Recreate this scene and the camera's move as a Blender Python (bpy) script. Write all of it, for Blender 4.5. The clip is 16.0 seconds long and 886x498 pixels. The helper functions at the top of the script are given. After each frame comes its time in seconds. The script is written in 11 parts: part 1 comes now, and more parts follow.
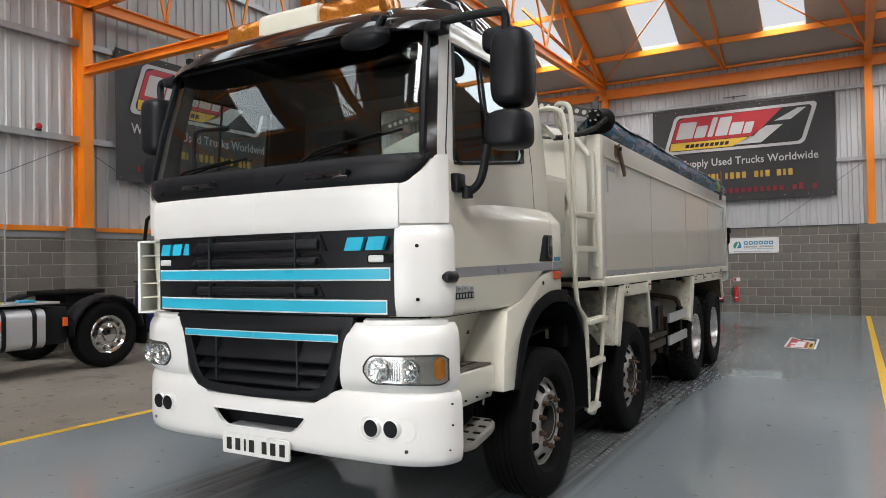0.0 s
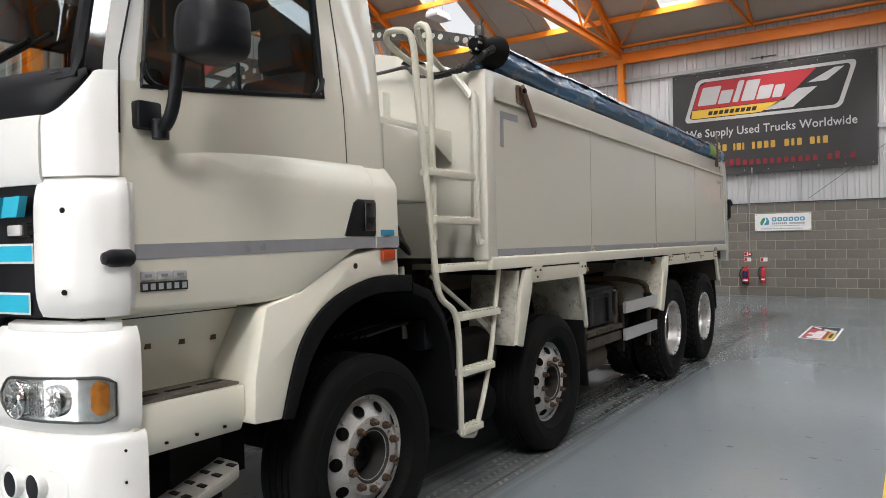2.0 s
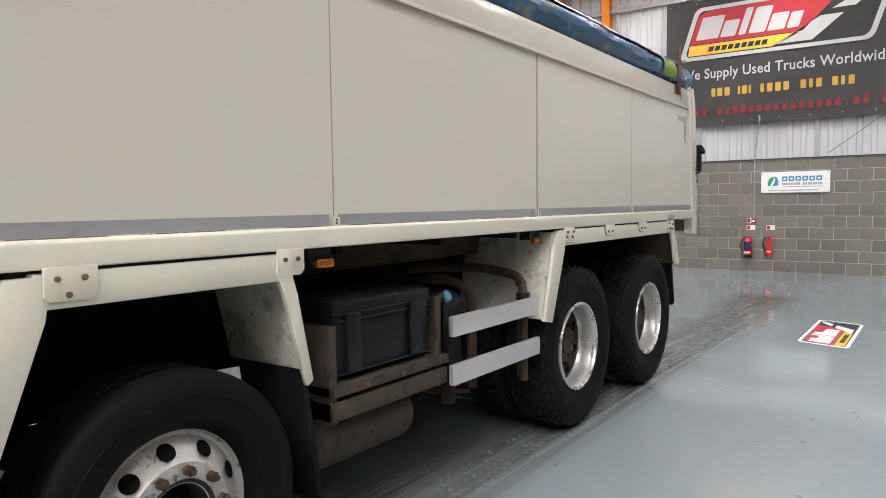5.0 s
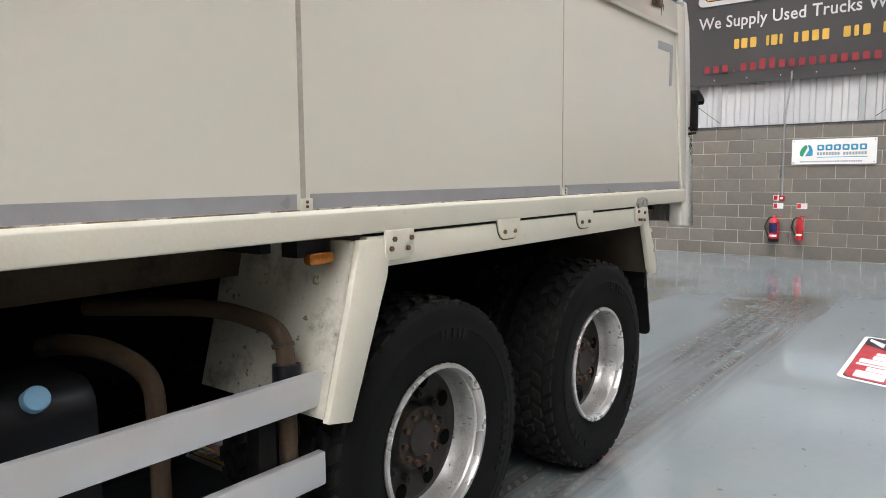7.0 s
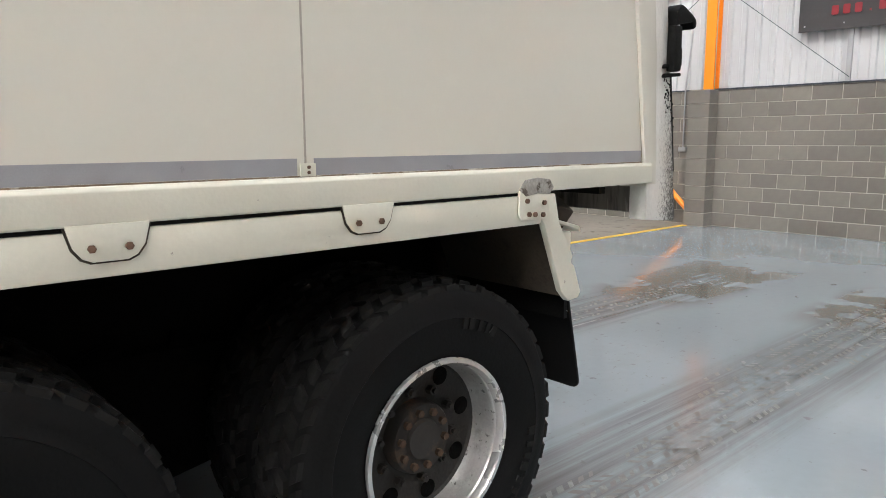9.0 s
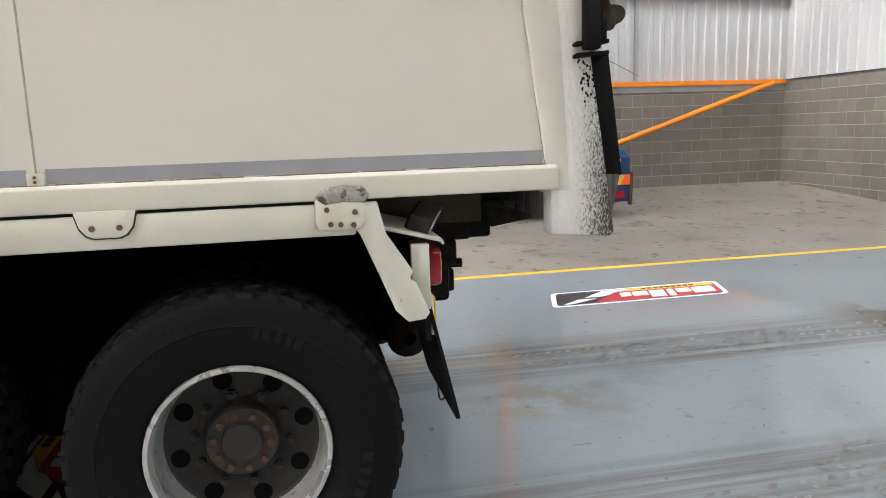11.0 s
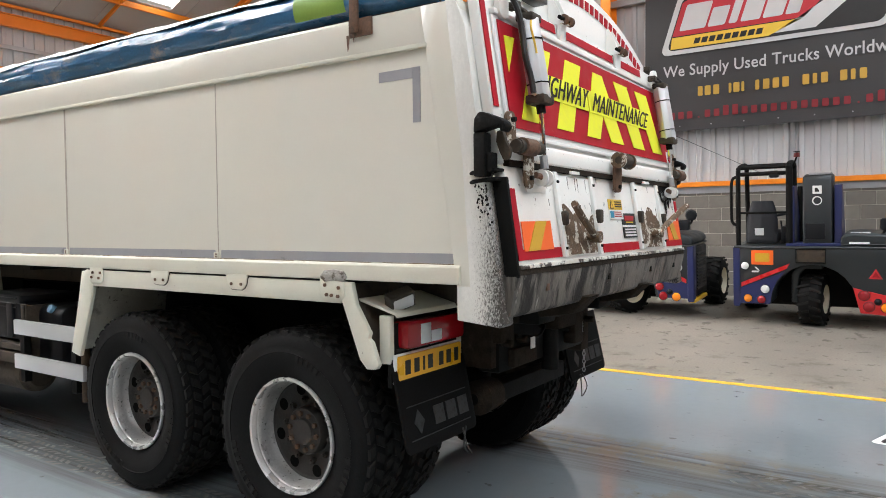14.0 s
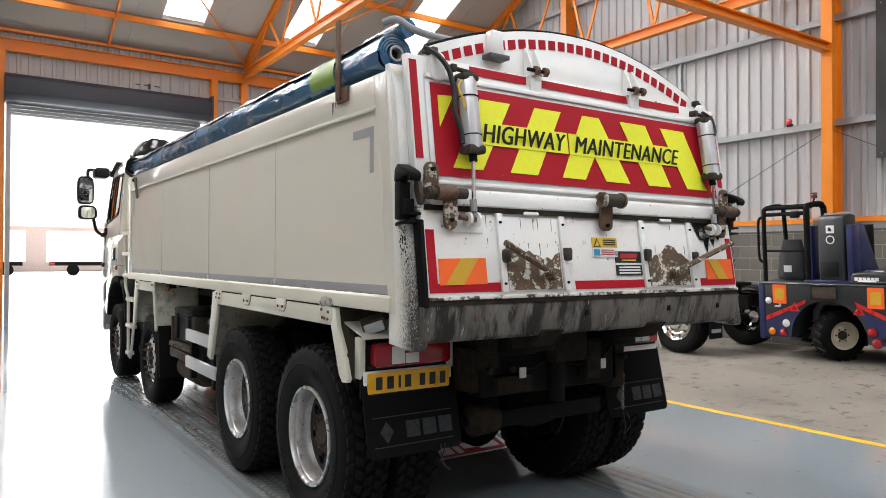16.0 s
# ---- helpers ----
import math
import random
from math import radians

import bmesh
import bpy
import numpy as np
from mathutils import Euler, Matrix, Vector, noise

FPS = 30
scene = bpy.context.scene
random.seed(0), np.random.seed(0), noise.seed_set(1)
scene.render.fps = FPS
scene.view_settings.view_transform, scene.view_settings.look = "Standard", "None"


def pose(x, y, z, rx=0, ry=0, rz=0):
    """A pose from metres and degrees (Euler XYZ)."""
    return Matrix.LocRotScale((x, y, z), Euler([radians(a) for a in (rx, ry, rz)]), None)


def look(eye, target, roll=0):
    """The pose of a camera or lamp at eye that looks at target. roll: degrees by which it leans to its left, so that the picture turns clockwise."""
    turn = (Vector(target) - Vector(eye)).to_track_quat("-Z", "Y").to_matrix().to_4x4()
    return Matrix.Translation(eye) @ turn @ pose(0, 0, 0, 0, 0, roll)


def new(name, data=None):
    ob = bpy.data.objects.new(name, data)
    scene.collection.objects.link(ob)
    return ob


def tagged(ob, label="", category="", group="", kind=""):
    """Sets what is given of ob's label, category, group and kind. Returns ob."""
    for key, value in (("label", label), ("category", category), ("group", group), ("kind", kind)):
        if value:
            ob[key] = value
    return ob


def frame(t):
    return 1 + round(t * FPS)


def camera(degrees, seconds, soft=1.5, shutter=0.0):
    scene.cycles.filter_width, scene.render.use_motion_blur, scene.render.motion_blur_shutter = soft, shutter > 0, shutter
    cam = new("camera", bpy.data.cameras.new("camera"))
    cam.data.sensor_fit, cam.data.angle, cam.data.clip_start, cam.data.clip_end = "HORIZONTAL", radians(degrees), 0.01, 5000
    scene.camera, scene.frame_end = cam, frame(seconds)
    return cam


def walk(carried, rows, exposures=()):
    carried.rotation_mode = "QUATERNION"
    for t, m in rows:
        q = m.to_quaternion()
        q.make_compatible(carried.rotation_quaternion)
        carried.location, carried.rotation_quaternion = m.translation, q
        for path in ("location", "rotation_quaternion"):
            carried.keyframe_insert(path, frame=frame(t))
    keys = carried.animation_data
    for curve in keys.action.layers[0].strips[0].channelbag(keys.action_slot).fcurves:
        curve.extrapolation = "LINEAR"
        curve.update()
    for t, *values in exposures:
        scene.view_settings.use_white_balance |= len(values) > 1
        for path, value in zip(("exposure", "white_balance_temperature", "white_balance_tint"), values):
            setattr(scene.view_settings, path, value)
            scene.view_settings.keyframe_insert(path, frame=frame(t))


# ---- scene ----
cam = camera(64.3, 16.0, soft=0.95)
PATH = [
    (0, (2.998, -2.996, 1.589), (1.993, -1.267, 1.624), -1.0),
    (0.5, (3.322, -2.655, 1.57), (2.241, -0.972, 1.594), -1.2),
    (1, (3.424, -2.251, 1.533), (2.312, -0.589, 1.546), -1.1),
    (1.5, (3.432, -1.739, 1.553), (2.312, -0.082, 1.55), -1.0),
    (2, (3.44, -1.175, 1.541), (2.321, 0.483, 1.521), -1.1),
    (2.5, (3.387, -0.631, 1.53), (2.267, 1.026, 1.491), -0.9),
    (3, (3.393, -0.054, 1.521), (2.273, 1.601, 1.462), -0.8),
    (3.5, (3.364, 0.49, 1.511), (2.237, 2.14, 1.436), -0.8),
    (4, (3.34, 1.017, 1.534), (2.197, 2.655, 1.44), -0.7),
    (4.2, (3.342, 1.254, 1.513), (2.193, 2.889, 1.411), -0.6),
    (6.3, (2.865, 3.833, 1.553), (1.665, 5.423, 1.375), -0.8),
    (6.5, (2.833, 4.074, 1.535), (1.629, 5.66, 1.345), -0.5),
    (7, (2.763, 4.62, 1.54), (1.545, 6.193, 1.331), -0.5),
    (7.5, (2.692, 5.128, 1.562), (1.463, 6.688, 1.325), 0.1),
    (8, (2.672, 5.653, 1.537), (1.425, 7.196, 1.285), 0.1),
    (8.5, (2.672, 6.108, 1.529), (1.346, 7.582, 1.265), -0.3),
    (9, (2.819, 6.539, 1.537), (1.338, 7.847, 1.229), -0.2),
    (9.5, (2.992, 6.994, 1.541), (1.388, 8.143, 1.213), -0.35),
    (9.7, (3.023, 7.182, 1.526), (1.378, 8.267, 1.185), -0.6),
    (11.8, (3.72, 8.793, 1.591), (1.743, 8.657, 1.322), -1.8),
    (12, (3.769, 8.953, 1.594), (1.801, 8.701, 1.344), -1.7),
    (12.5, (3.799, 9.36, 1.602), (1.881, 8.828, 1.399), -1.5),
    (13, (3.715, 9.773, 1.589), (1.879, 8.996, 1.438), -1.1),
    (13.5, (3.708, 10.2, 1.586), (1.957, 9.238, 1.485), -0.9),
    (14, (3.687, 10.582, 1.605), (2.033, 9.461, 1.54), -0.6),
    (14.5, (3.528, 10.969, 1.599), (1.992, 9.689, 1.561), -0.5),
    (15, (3.416, 11.325, 1.6), (1.989, 9.925, 1.592), -0.2),
    (15.5, (3.234, 11.616, 1.59), (1.93, 10.1, 1.605), -0.1),
    (16, (2.931, 11.925, 1.621), (1.807, 10.271, 1.648), 0.2),
]
walk(cam, [(t, look(eye, target, roll)) for t, eye, target, roll in PATH], exposures=[(0, 0.28), (1, 0.34), (1.8, 0.44), (2.5, 0.79), (4, 1.06), (7, 1.17), (9.5, 1.30), (12, 1.42), (13.5, 1.37), (15, 1.26), (16, 1.08)])

# ---- world and light ----
world = bpy.data.worlds.new("overcast_sky")
scene.world = world
world.use_nodes = True
wt = world.node_tree
wt.nodes.clear()
w_out = wt.nodes.new("ShaderNodeOutputWorld")
w_bg = wt.nodes.new("ShaderNodeBackground")
w_sky = wt.nodes.new("ShaderNodeTexSky")
w_sky.sky_type = "NISHITA"
w_sky.sun_disc = False
w_sky.sun_elevation = radians(48)
w_sky.sun_rotation = radians(160)
w_sky.air_density, w_sky.dust_density, w_sky.ozone_density = 0.5, 8.0, 0.2
w_bg.inputs["Strength"].default_value = 0.15
w_grey = wt.nodes.new("ShaderNodeHueSaturation")      # thin overcast: the blue is mostly gone
w_grey.inputs["Saturation"].default_value, w_grey.inputs["Value"].default_value = 0.12, 2.0
wt.links.new(w_sky.outputs[0], w_grey.inputs["Color"])
wt.links.new(w_grey.outputs[0], w_bg.inputs[0])
wt.links.new(w_bg.outputs[0], w_out.inputs[0])

sun_data = bpy.data.lights.new("sun", "SUN")
sun_data.energy, sun_data.angle, sun_data.color = 1.5, radians(12), (1.0, 0.97, 0.92)
sun = new("sun", sun_data)
sun.matrix_world = look((20, -30, 40), (0, 0, 0))

# hall: x across the bays, y along the lorry, z up
GX, EX, RY, FY = -10.1, 17.3, 18.37, -7.5     # inner faces of the gable, east, rear and door walls
RIDGE_Y, EAVE_Z, SLOPE = 5.43, 7.05, 0.425
BLOCK_TOP = 2.36
# pitch carried on east; the last one is unseen, kept for its light
SKYLIGHT_X = [-7.72, -4.64, -1.56, 1.6, 4.7, 7.8, 10.9]
SKY_W = 1.0
REAR_Y0, REAR_Y1 = 9.0, 17.3
FRONT_Y0, FRONT_Y1 = -6.35, 1.9


def roof_z(y):
    return EAVE_Z + SLOPE * ((RY - y) if y > RIDGE_Y else (y - FY))


SKYLIGHT_POWER, DOOR_POWER = 48.0, 121.0
tilt = math.degrees(math.atan(SLOPE))
for sx in SKYLIGHT_X:
    for y0, y1, s, share in ((REAR_Y0, REAR_Y1, -1, 2.35), (FRONT_Y0, FRONT_Y1, 1, 0.95)):      # shares tuned per slope; the rear is raised to light tail and gable
        ld = bpy.data.lights.new("rooflight_sky", "AREA")
        ld.shape, ld.size, ld.size_y = "RECTANGLE", SKY_W - 0.02, (y1 - y0) / math.cos(math.atan(SLOPE)) - 0.02
        ld.energy, ld.color = SKYLIGHT_POWER * share, (0.875, 0.975, 1.045)
        ym = (y0 + y1) / 2
        lo = new("rooflight_sky", ld)
        lo.matrix_world = pose(sx, ym, roof_z(ym) + 0.02, s * tilt, 0, 0)
DOOR_X0, DOOR_X1, DOOR_TOP = -2.2, 2.05, 4.95
ld = bpy.data.lights.new("doorway_sky", "AREA")
ld.shape, ld.size, ld.size_y = "RECTANGLE", DOOR_X1 - DOOR_X0, 4.9
ld.energy, ld.color = DOOR_POWER, (0.96, 0.98, 0.965)
lo = new("doorway_sky", ld)
lo.matrix_world = pose((DOOR_X0 + DOOR_X1) / 2, FY - 0.7, 2.5, 90, 0, 0)

# ---- materials ----


def material(name, base, rough=0.5, metal=0.0, vary=0.08, scale=6.0, fine=90.0, bump=0.0, dirt=None, dirt_at=0.62, dirt_scale=1.5,
             coat=0.0, rough_vary=0.08, island=0.0, stretch=(1, 1, 1), spec=0.5, wave=0.0, specks=None, edge=0.12, grade=None):
    """Two scales of colour change, a little relief, and stains of an own shape."""
    m = bpy.data.materials.new(name)
    m.use_nodes = True
    nt = m.node_tree
    n, l = nt.nodes, nt.links
    b = n["Principled BSDF"]
    b.inputs["Metallic"].default_value = metal
    b.inputs["Coat Weight"].default_value = coat
    b.inputs["Coat Roughness"].default_value = 0.08
    b.inputs["Specular IOR Level"].default_value = spec
    tc = n.new("ShaderNodeTexCoord")
    mp = n.new("ShaderNodeMapping")
    mp.inputs["Scale"].default_value = stretch
    l.new(tc.outputs["Object"], mp.inputs[0])
    big = n.new("ShaderNodeTexNoise")
    big.inputs["Scale"].default_value, big.inputs["Detail"].default_value = scale, 5
    small = n.new("ShaderNodeTexNoise")
    small.inputs["Scale"].default_value, small.inputs["Detail"].default_value = fine, 3
    l.new(mp.outputs[0], big.inputs[0])
    l.new(mp.outputs[0], small.inputs[0])
    mix = n.new("ShaderNodeMath")
    mix.operation = "MULTIPLY_ADD"
    mix.inputs[1].default_value = 0.65
    l.new(big.outputs[0], mix.inputs[0])
    half = n.new("ShaderNodeMath")
    half.operation = "MULTIPLY"
    half.inputs[1].default_value = 0.35
    l.new(small.outputs[0], half.inputs[0])
    l.new(half.outputs[0], mix.inputs[2])
    val = n.new("ShaderNodeMapRange")
    val.inputs[1].default_value, val.inputs[2].default_value = 0.3, 0.7
    val.inputs[3].default_value, val.inputs[4].default_value = 1 - vary, 1 + vary
    l.new(mix.outputs[0], val.inputs[0])
    src = val.outputs[0]
    if island:
        oi = n.new("ShaderNodeObjectInfo")
        ge = n.new("ShaderNodeNewGeometry")
        ad = n.new("ShaderNodeMath")
        ad.operation = "ADD"
        l.new(oi.outputs["Random"], ad.inputs[0])
        l.new(ge.outputs["Random Per Island"], ad.inputs[1])
        fr = n.new("ShaderNodeMath")
        fr.operation = "FRACT"
        l.new(ad.outputs[0], fr.inputs[0])
        ra = n.new("ShaderNodeMapRange")
        ra.inputs[3].default_value, ra.inputs[4].default_value = 1 - island, 1 + island
        l.new(fr.outputs[0], ra.inputs[0])
        mu = n.new("ShaderNodeMath")
        mu.operation = "MULTIPLY"
        l.new(src, mu.inputs[0])
        l.new(ra.outputs[0], mu.inputs[1])
        src = mu.outputs[0]
    col = n.new("ShaderNodeMix")
    col.data_type, col.blend_type = "RGBA", "MULTIPLY"
    col.inputs[0].default_value = 1.0
    col.inputs[6].default_value = (*base, 1)
    l.new(src, col.inputs[7])
    out = col.outputs[2]
    if dirt:
        dn = n.new("ShaderNodeTexNoise")
        dn.inputs["Scale"].default_value, dn.inputs["Detail"].default_value, dn.inputs["Roughness"].default_value = dirt_scale, 8, 0.68
        l.new(mp.outputs[0], dn.inputs[0])
        dm = n.new("ShaderNodeMapRange")
        dm.inputs[1].default_value, dm.inputs[2].default_value = dirt_at, dirt_at + edge
        stain = dn.outputs[0]
        if grade:      # the splash is thicker towards one end of the part
            dot = n.new("ShaderNodeVectorMath")
            dot.operation = "DOT_PRODUCT"
            dot.inputs[1].default_value = grade[:3]
            l.new(tc.outputs["Object"], dot.inputs[0])
            for extra in (dot.outputs["Value"], grade[3]):
                ad2 = n.new("ShaderNodeMath")
                ad2.operation = "ADD"
                l.new(stain, ad2.inputs[0])
                if isinstance(extra, float):
                    ad2.inputs[1].default_value = extra
                else:
                    l.new(extra, ad2.inputs[1])
                stain = ad2.outputs[0]
        l.new(stain, dm.inputs[0])
        dx = n.new("ShaderNodeMix")
        dx.data_type = "RGBA"
        l.new(dm.outputs[0], dx.inputs[0])
        l.new(out, dx.inputs[6])
        dx.inputs[7].default_value = (*dirt, 1)
        out = dx.outputs[2]
    if specks:
        sp = n.new("ShaderNodeTexNoise")
        sp.inputs["Scale"].default_value, sp.inputs["Detail"].default_value, sp.inputs["Roughness"].default_value = specks[1], 4, 0.6
        l.new(mp.outputs[0], sp.inputs[0])
        sm = n.new("ShaderNodeMapRange")
        sm.inputs[1].default_value, sm.inputs[2].default_value = specks[2], specks[2] + 0.05
        sm.inputs[4].default_value = 0.75
        l.new(sp.outputs[0], sm.inputs[0])
        sx = n.new("ShaderNodeMix")
        sx.data_type = "RGBA"
        l.new(sm.outputs[0], sx.inputs[0])
        l.new(out, sx.inputs[6])
        sx.inputs[7].default_value = (*specks[0], 1)
        out = sx.outputs[2]
    l.new(out, b.inputs["Base Color"])
    rg = n.new("ShaderNodeMapRange")
    rg.inputs[1].default_value, rg.inputs[2].default_value = 0.3, 0.7
    rg.inputs[3].default_value, rg.inputs[4].default_value = max(0.02, rough - rough_vary), min(1, rough + rough_vary)
    l.new(big.outputs[0], rg.inputs[0])
    l.new(rg.outputs[0], b.inputs["Roughness"])
    if bump:
        bp = n.new("ShaderNodeBump")
        bp.inputs["Strength"].default_value = bump
        bp.inputs["Distance"].default_value = 0.01
        l.new(small.outputs[0], bp.inputs["Height"])
        l.new(bp.outputs[0], b.inputs["Normal"])
    if wave:
        wn = n.new("ShaderNodeTexNoise")
        wn.inputs["Scale"].default_value, wn.inputs["Detail"].default_value = 2.2, 1
        l.new(tc.outputs["Object"], wn.inputs[0])
        wb = n.new("ShaderNodeBump")
        wb.inputs["Strength"].default_value, wb.inputs["Distance"].default_value = 1.0, wave
        l.new(wn.outputs[0], wb.inputs["Height"])
        if bump:
            l.new(bp.outputs[0], wb.inputs["Normal"])
        l.new(wb.outputs[0], b.inputs["Normal"])
        l.new(wb.outputs[0], b.inputs["Coat Normal"])
    return m


def glass(name, tint, rough=0.0):
    m = bpy.data.materials.new(name)
    m.use_nodes = True
    b = m.node_tree.nodes["Principled BSDF"]
    b.inputs["Base Color"].default_value = (*tint, 1)
    b.inputs["Transmission Weight"].default_value = 1.0
    b.inputs["Roughness"].default_value = rough
    b.inputs["IOR"].default_value = 1.45
    return m


def thin_glass(name, tint):
    """A single pane: clear with a mirror gloss that Fresnel sets."""
    m = bpy.data.materials.new(name)
    m.use_nodes = True
    nt = m.node_tree
    nt.nodes.clear()
    o = nt.nodes.new("ShaderNodeOutputMaterial")
    tr = nt.nodes.new("ShaderNodeBsdfTransparent")
    tr.inputs[0].default_value = (*tint, 1)
    gl = nt.nodes.new("ShaderNodeBsdfGlossy")
    gl.inputs["Roughness"].default_value = 0.0
    gl.inputs[0].default_value = (0.9, 0.95, 0.95, 1)
    lw = nt.nodes.new("ShaderNodeLayerWeight")
    lw.inputs["Blend"].default_value = 0.5
    pw = nt.nodes.new("ShaderNodeMath")
    pw.operation = "POWER"
    pw.inputs[1].default_value = 4.0
    nt.links.new(lw.outputs["Facing"], pw.inputs[0])
    fr = nt.nodes.new("ShaderNodeMath")
    fr.operation = "MULTIPLY_ADD"
    fr.inputs[1].default_value, fr.inputs[2].default_value = 0.85, 0.07
    nt.links.new(pw.outputs[0], fr.inputs[0])
    mx = nt.nodes.new("ShaderNodeMixShader")
    nt.links.new(fr.outputs[0], mx.inputs[0])
    nt.links.new(tr.outputs[0], mx.inputs[1])
    nt.links.new(gl.outputs[0], mx.inputs[2])
    nt.links.new(mx.outputs[0], o.inputs[0])
    return m


WHITE = material("white_paint", (0.81, 0.81, 0.795), 0.36, vary=0.006, scale=2, coat=0.7, rough_vary=0.03, wave=0.002)
CREAM = material("cream_body_paint", (0.670, 0.656, 0.580), 0.36, vary=0.015, scale=1.2, coat=0.7, rough_vary=0.03, wave=0.009)
# Body cream again, lighter: stands for the stronger light on the cab flank.
CAB_LIT_CREAM = material("lit_cream_cab_paint", (0.79, 0.773, 0.668), 0.36, vary=0.008, coat=0.8, rough_vary=0.03, wave=0.004)
CREAM_SPLASHED = material("mud_splashed_cream_paint", (0.55, 0.535, 0.46), 0.6, vary=0.15, scale=5, dirt=(0.075, 0.060, 0.045), dirt_at=0.50, dirt_scale=5, edge=0.22, bump=0.1, specks=((0.08, 0.06, 0.045), 26.0, 0.63))
CREAM_DIRTY = material("cream_paint_worn", (0.65, 0.635, 0.54), 0.42, vary=0.05, scale=3, dirt=(0.30, 0.25, 0.19), dirt_at=0.69, dirt_scale=5, edge=0.05, bump=0.05, specks=((0.10, 0.07, 0.05), 32.0, 0.725))
WORN = material("chipped_white_paint", (0.81, 0.80, 0.765), 0.42, vary=0.05, dirt=(0.14, 0.09, 0.055), dirt_at=0.665, dirt_scale=13, edge=0.04, bump=0.08, specks=((0.05, 0.045, 0.04), 38.0, 0.67))
WORN_LIGHT = material("scuffed_white_paint", (0.82, 0.815, 0.785), 0.36, vary=0.04, dirt=(0.22, 0.18, 0.13), dirt_at=0.70, dirt_scale=14, edge=0.05, bump=0.05, specks=((0.10, 0.08, 0.06), 48.0, 0.70))
CHIPPED = material("chipped_lip_paint", (0.66, 0.64, 0.58), 0.5, vary=0.15, dirt=(0.045, 0.035, 0.028), dirt_at=0.49, dirt_scale=17, edge=0.06, bump=0.2)
FLAKED = material("flaking_paint_on_rust", (0.115, 0.072, 0.042), 0.8, vary=0.4, scale=30, dirt=(0.58, 0.55, 0.48), dirt_at=0.55, dirt_scale=22, edge=0.035, bump=0.5)
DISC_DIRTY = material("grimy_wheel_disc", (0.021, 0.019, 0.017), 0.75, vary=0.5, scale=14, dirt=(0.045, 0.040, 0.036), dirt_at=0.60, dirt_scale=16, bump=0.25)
AMBER_DARK = material("amber_indicator", (0.60, 0.22, 0.03), 0.14, metal=0.55, vary=0.30, scale=45, coat=0.6, rough_vary=0.02)
UNDER_MUD = material("caked_underbody_dirt", (0.026, 0.020, 0.015), 0.9, spec=0.1, vary=0.5, scale=18, dirt=(0.055, 0.042, 0.030), dirt_at=0.60, dirt_scale=14, bump=0.5)
GRIMY = material("tar_stained_steel", (0.14, 0.126, 0.11), 0.75, vary=0.5, scale=7, stretch=(1, 1, 0.10), dirt=(0.016, 0.013, 0.011), dirt_at=0.47, dirt_scale=11, edge=0.10, bump=0.4, specks=((0.40, 0.38, 0.34), 24.0, 0.64))
SMEAR = material("tar_smeared_paint", (0.64, 0.635, 0.60), 0.42, vary=0.10, scale=9, dirt=(0.045, 0.038, 0.033), dirt_at=0.56, dirt_scale=190, edge=0.20, bump=0.2, stretch=(1, 1, 0.5), grade=(0.0, 2.2, -0.10, -19.85))
RAIL_GRIME = material("rusty_grime_line", (0.20, 0.15, 0.10), 0.8, vary=0.5, scale=9, dirt=(0.60, 0.58, 0.50), dirt_at=0.50, dirt_scale=7, edge=0.08)
SEAM = material("dirty_joint", (0.36, 0.34, 0.29), 0.7, vary=0.25, scale=9)
TAPE = material("grey_reflective_tape", (0.30, 0.305, 0.325), 0.35, vary=0.08, scale=12, fine=300)
BLACK_PLASTIC = material("black_plastic", (0.0065, 0.0072, 0.0095), 0.45, spec=0.28, vary=0.12, bump=0.03)
BLACK_ARCH = material("black_arch_plastic", (0.0055, 0.0057, 0.0065), 0.7, spec=0.12, vary=0.15, bump=0.05)
BLACK_GLOSS = material("black_gloss_paint", (0.012, 0.012, 0.014), 0.08, vary=0.1, coat=1.0, rough_vary=0.02)
FLAKED_BLACK = material("chipped_black_steel", (0.006, 0.0058, 0.0055), 0.7, spec=0.15, vary=0.3, dirt=(0.20, 0.175, 0.14), dirt_at=0.66, dirt_scale=30, edge=0.04, bump=0.3)
BLACK_STEEL = material("black_chassis_steel", (0.0062, 0.006, 0.0056), 0.7, spec=0.13, vary=0.3, dirt=(0.022, 0.017, 0.013), dirt_at=0.60, dirt_scale=5, bump=0.15)
MUD = material("muddy_brown_steel", (0.052, 0.039, 0.027), 0.85, vary=0.35, dirt=(0.024, 0.018, 0.013), dirt_at=0.53, dirt_scale=7, bump=0.35)
RUST = material("rusty_steel", (0.125, 0.068, 0.042), 0.75, vary=0.35, scale=25, dirt=(0.05, 0.03, 0.02), dirt_at=0.55, dirt_scale=18, bump=0.3)
RUBBER = material("tyre_rubber", (0.0058, 0.0057, 0.0058), 0.72, spec=0.11, vary=0.3, scale=4, dirt=(0.014, 0.0125, 0.011), dirt_at=0.62, dirt_scale=3, bump=0.12)
# Near-black below any real paint: the underbody's deep shade is in the colour.
UNDER_BLACK = material("shade_black_underbody", (0.0042, 0.004, 0.0038), 0.9, spec=0.06, vary=0.4, scale=7, dirt=(0.013, 0.010, 0.008), dirt_at=0.60, dirt_scale=6, bump=0.2)
ALLOY = material("polished_alloy", (0.50, 0.495, 0.485), 0.30, metal=0.55, vary=0.12, scale=12, dirt=(0.05, 0.043, 0.038), dirt_at=0.70, dirt_scale=75, edge=0.03, bump=0.06)
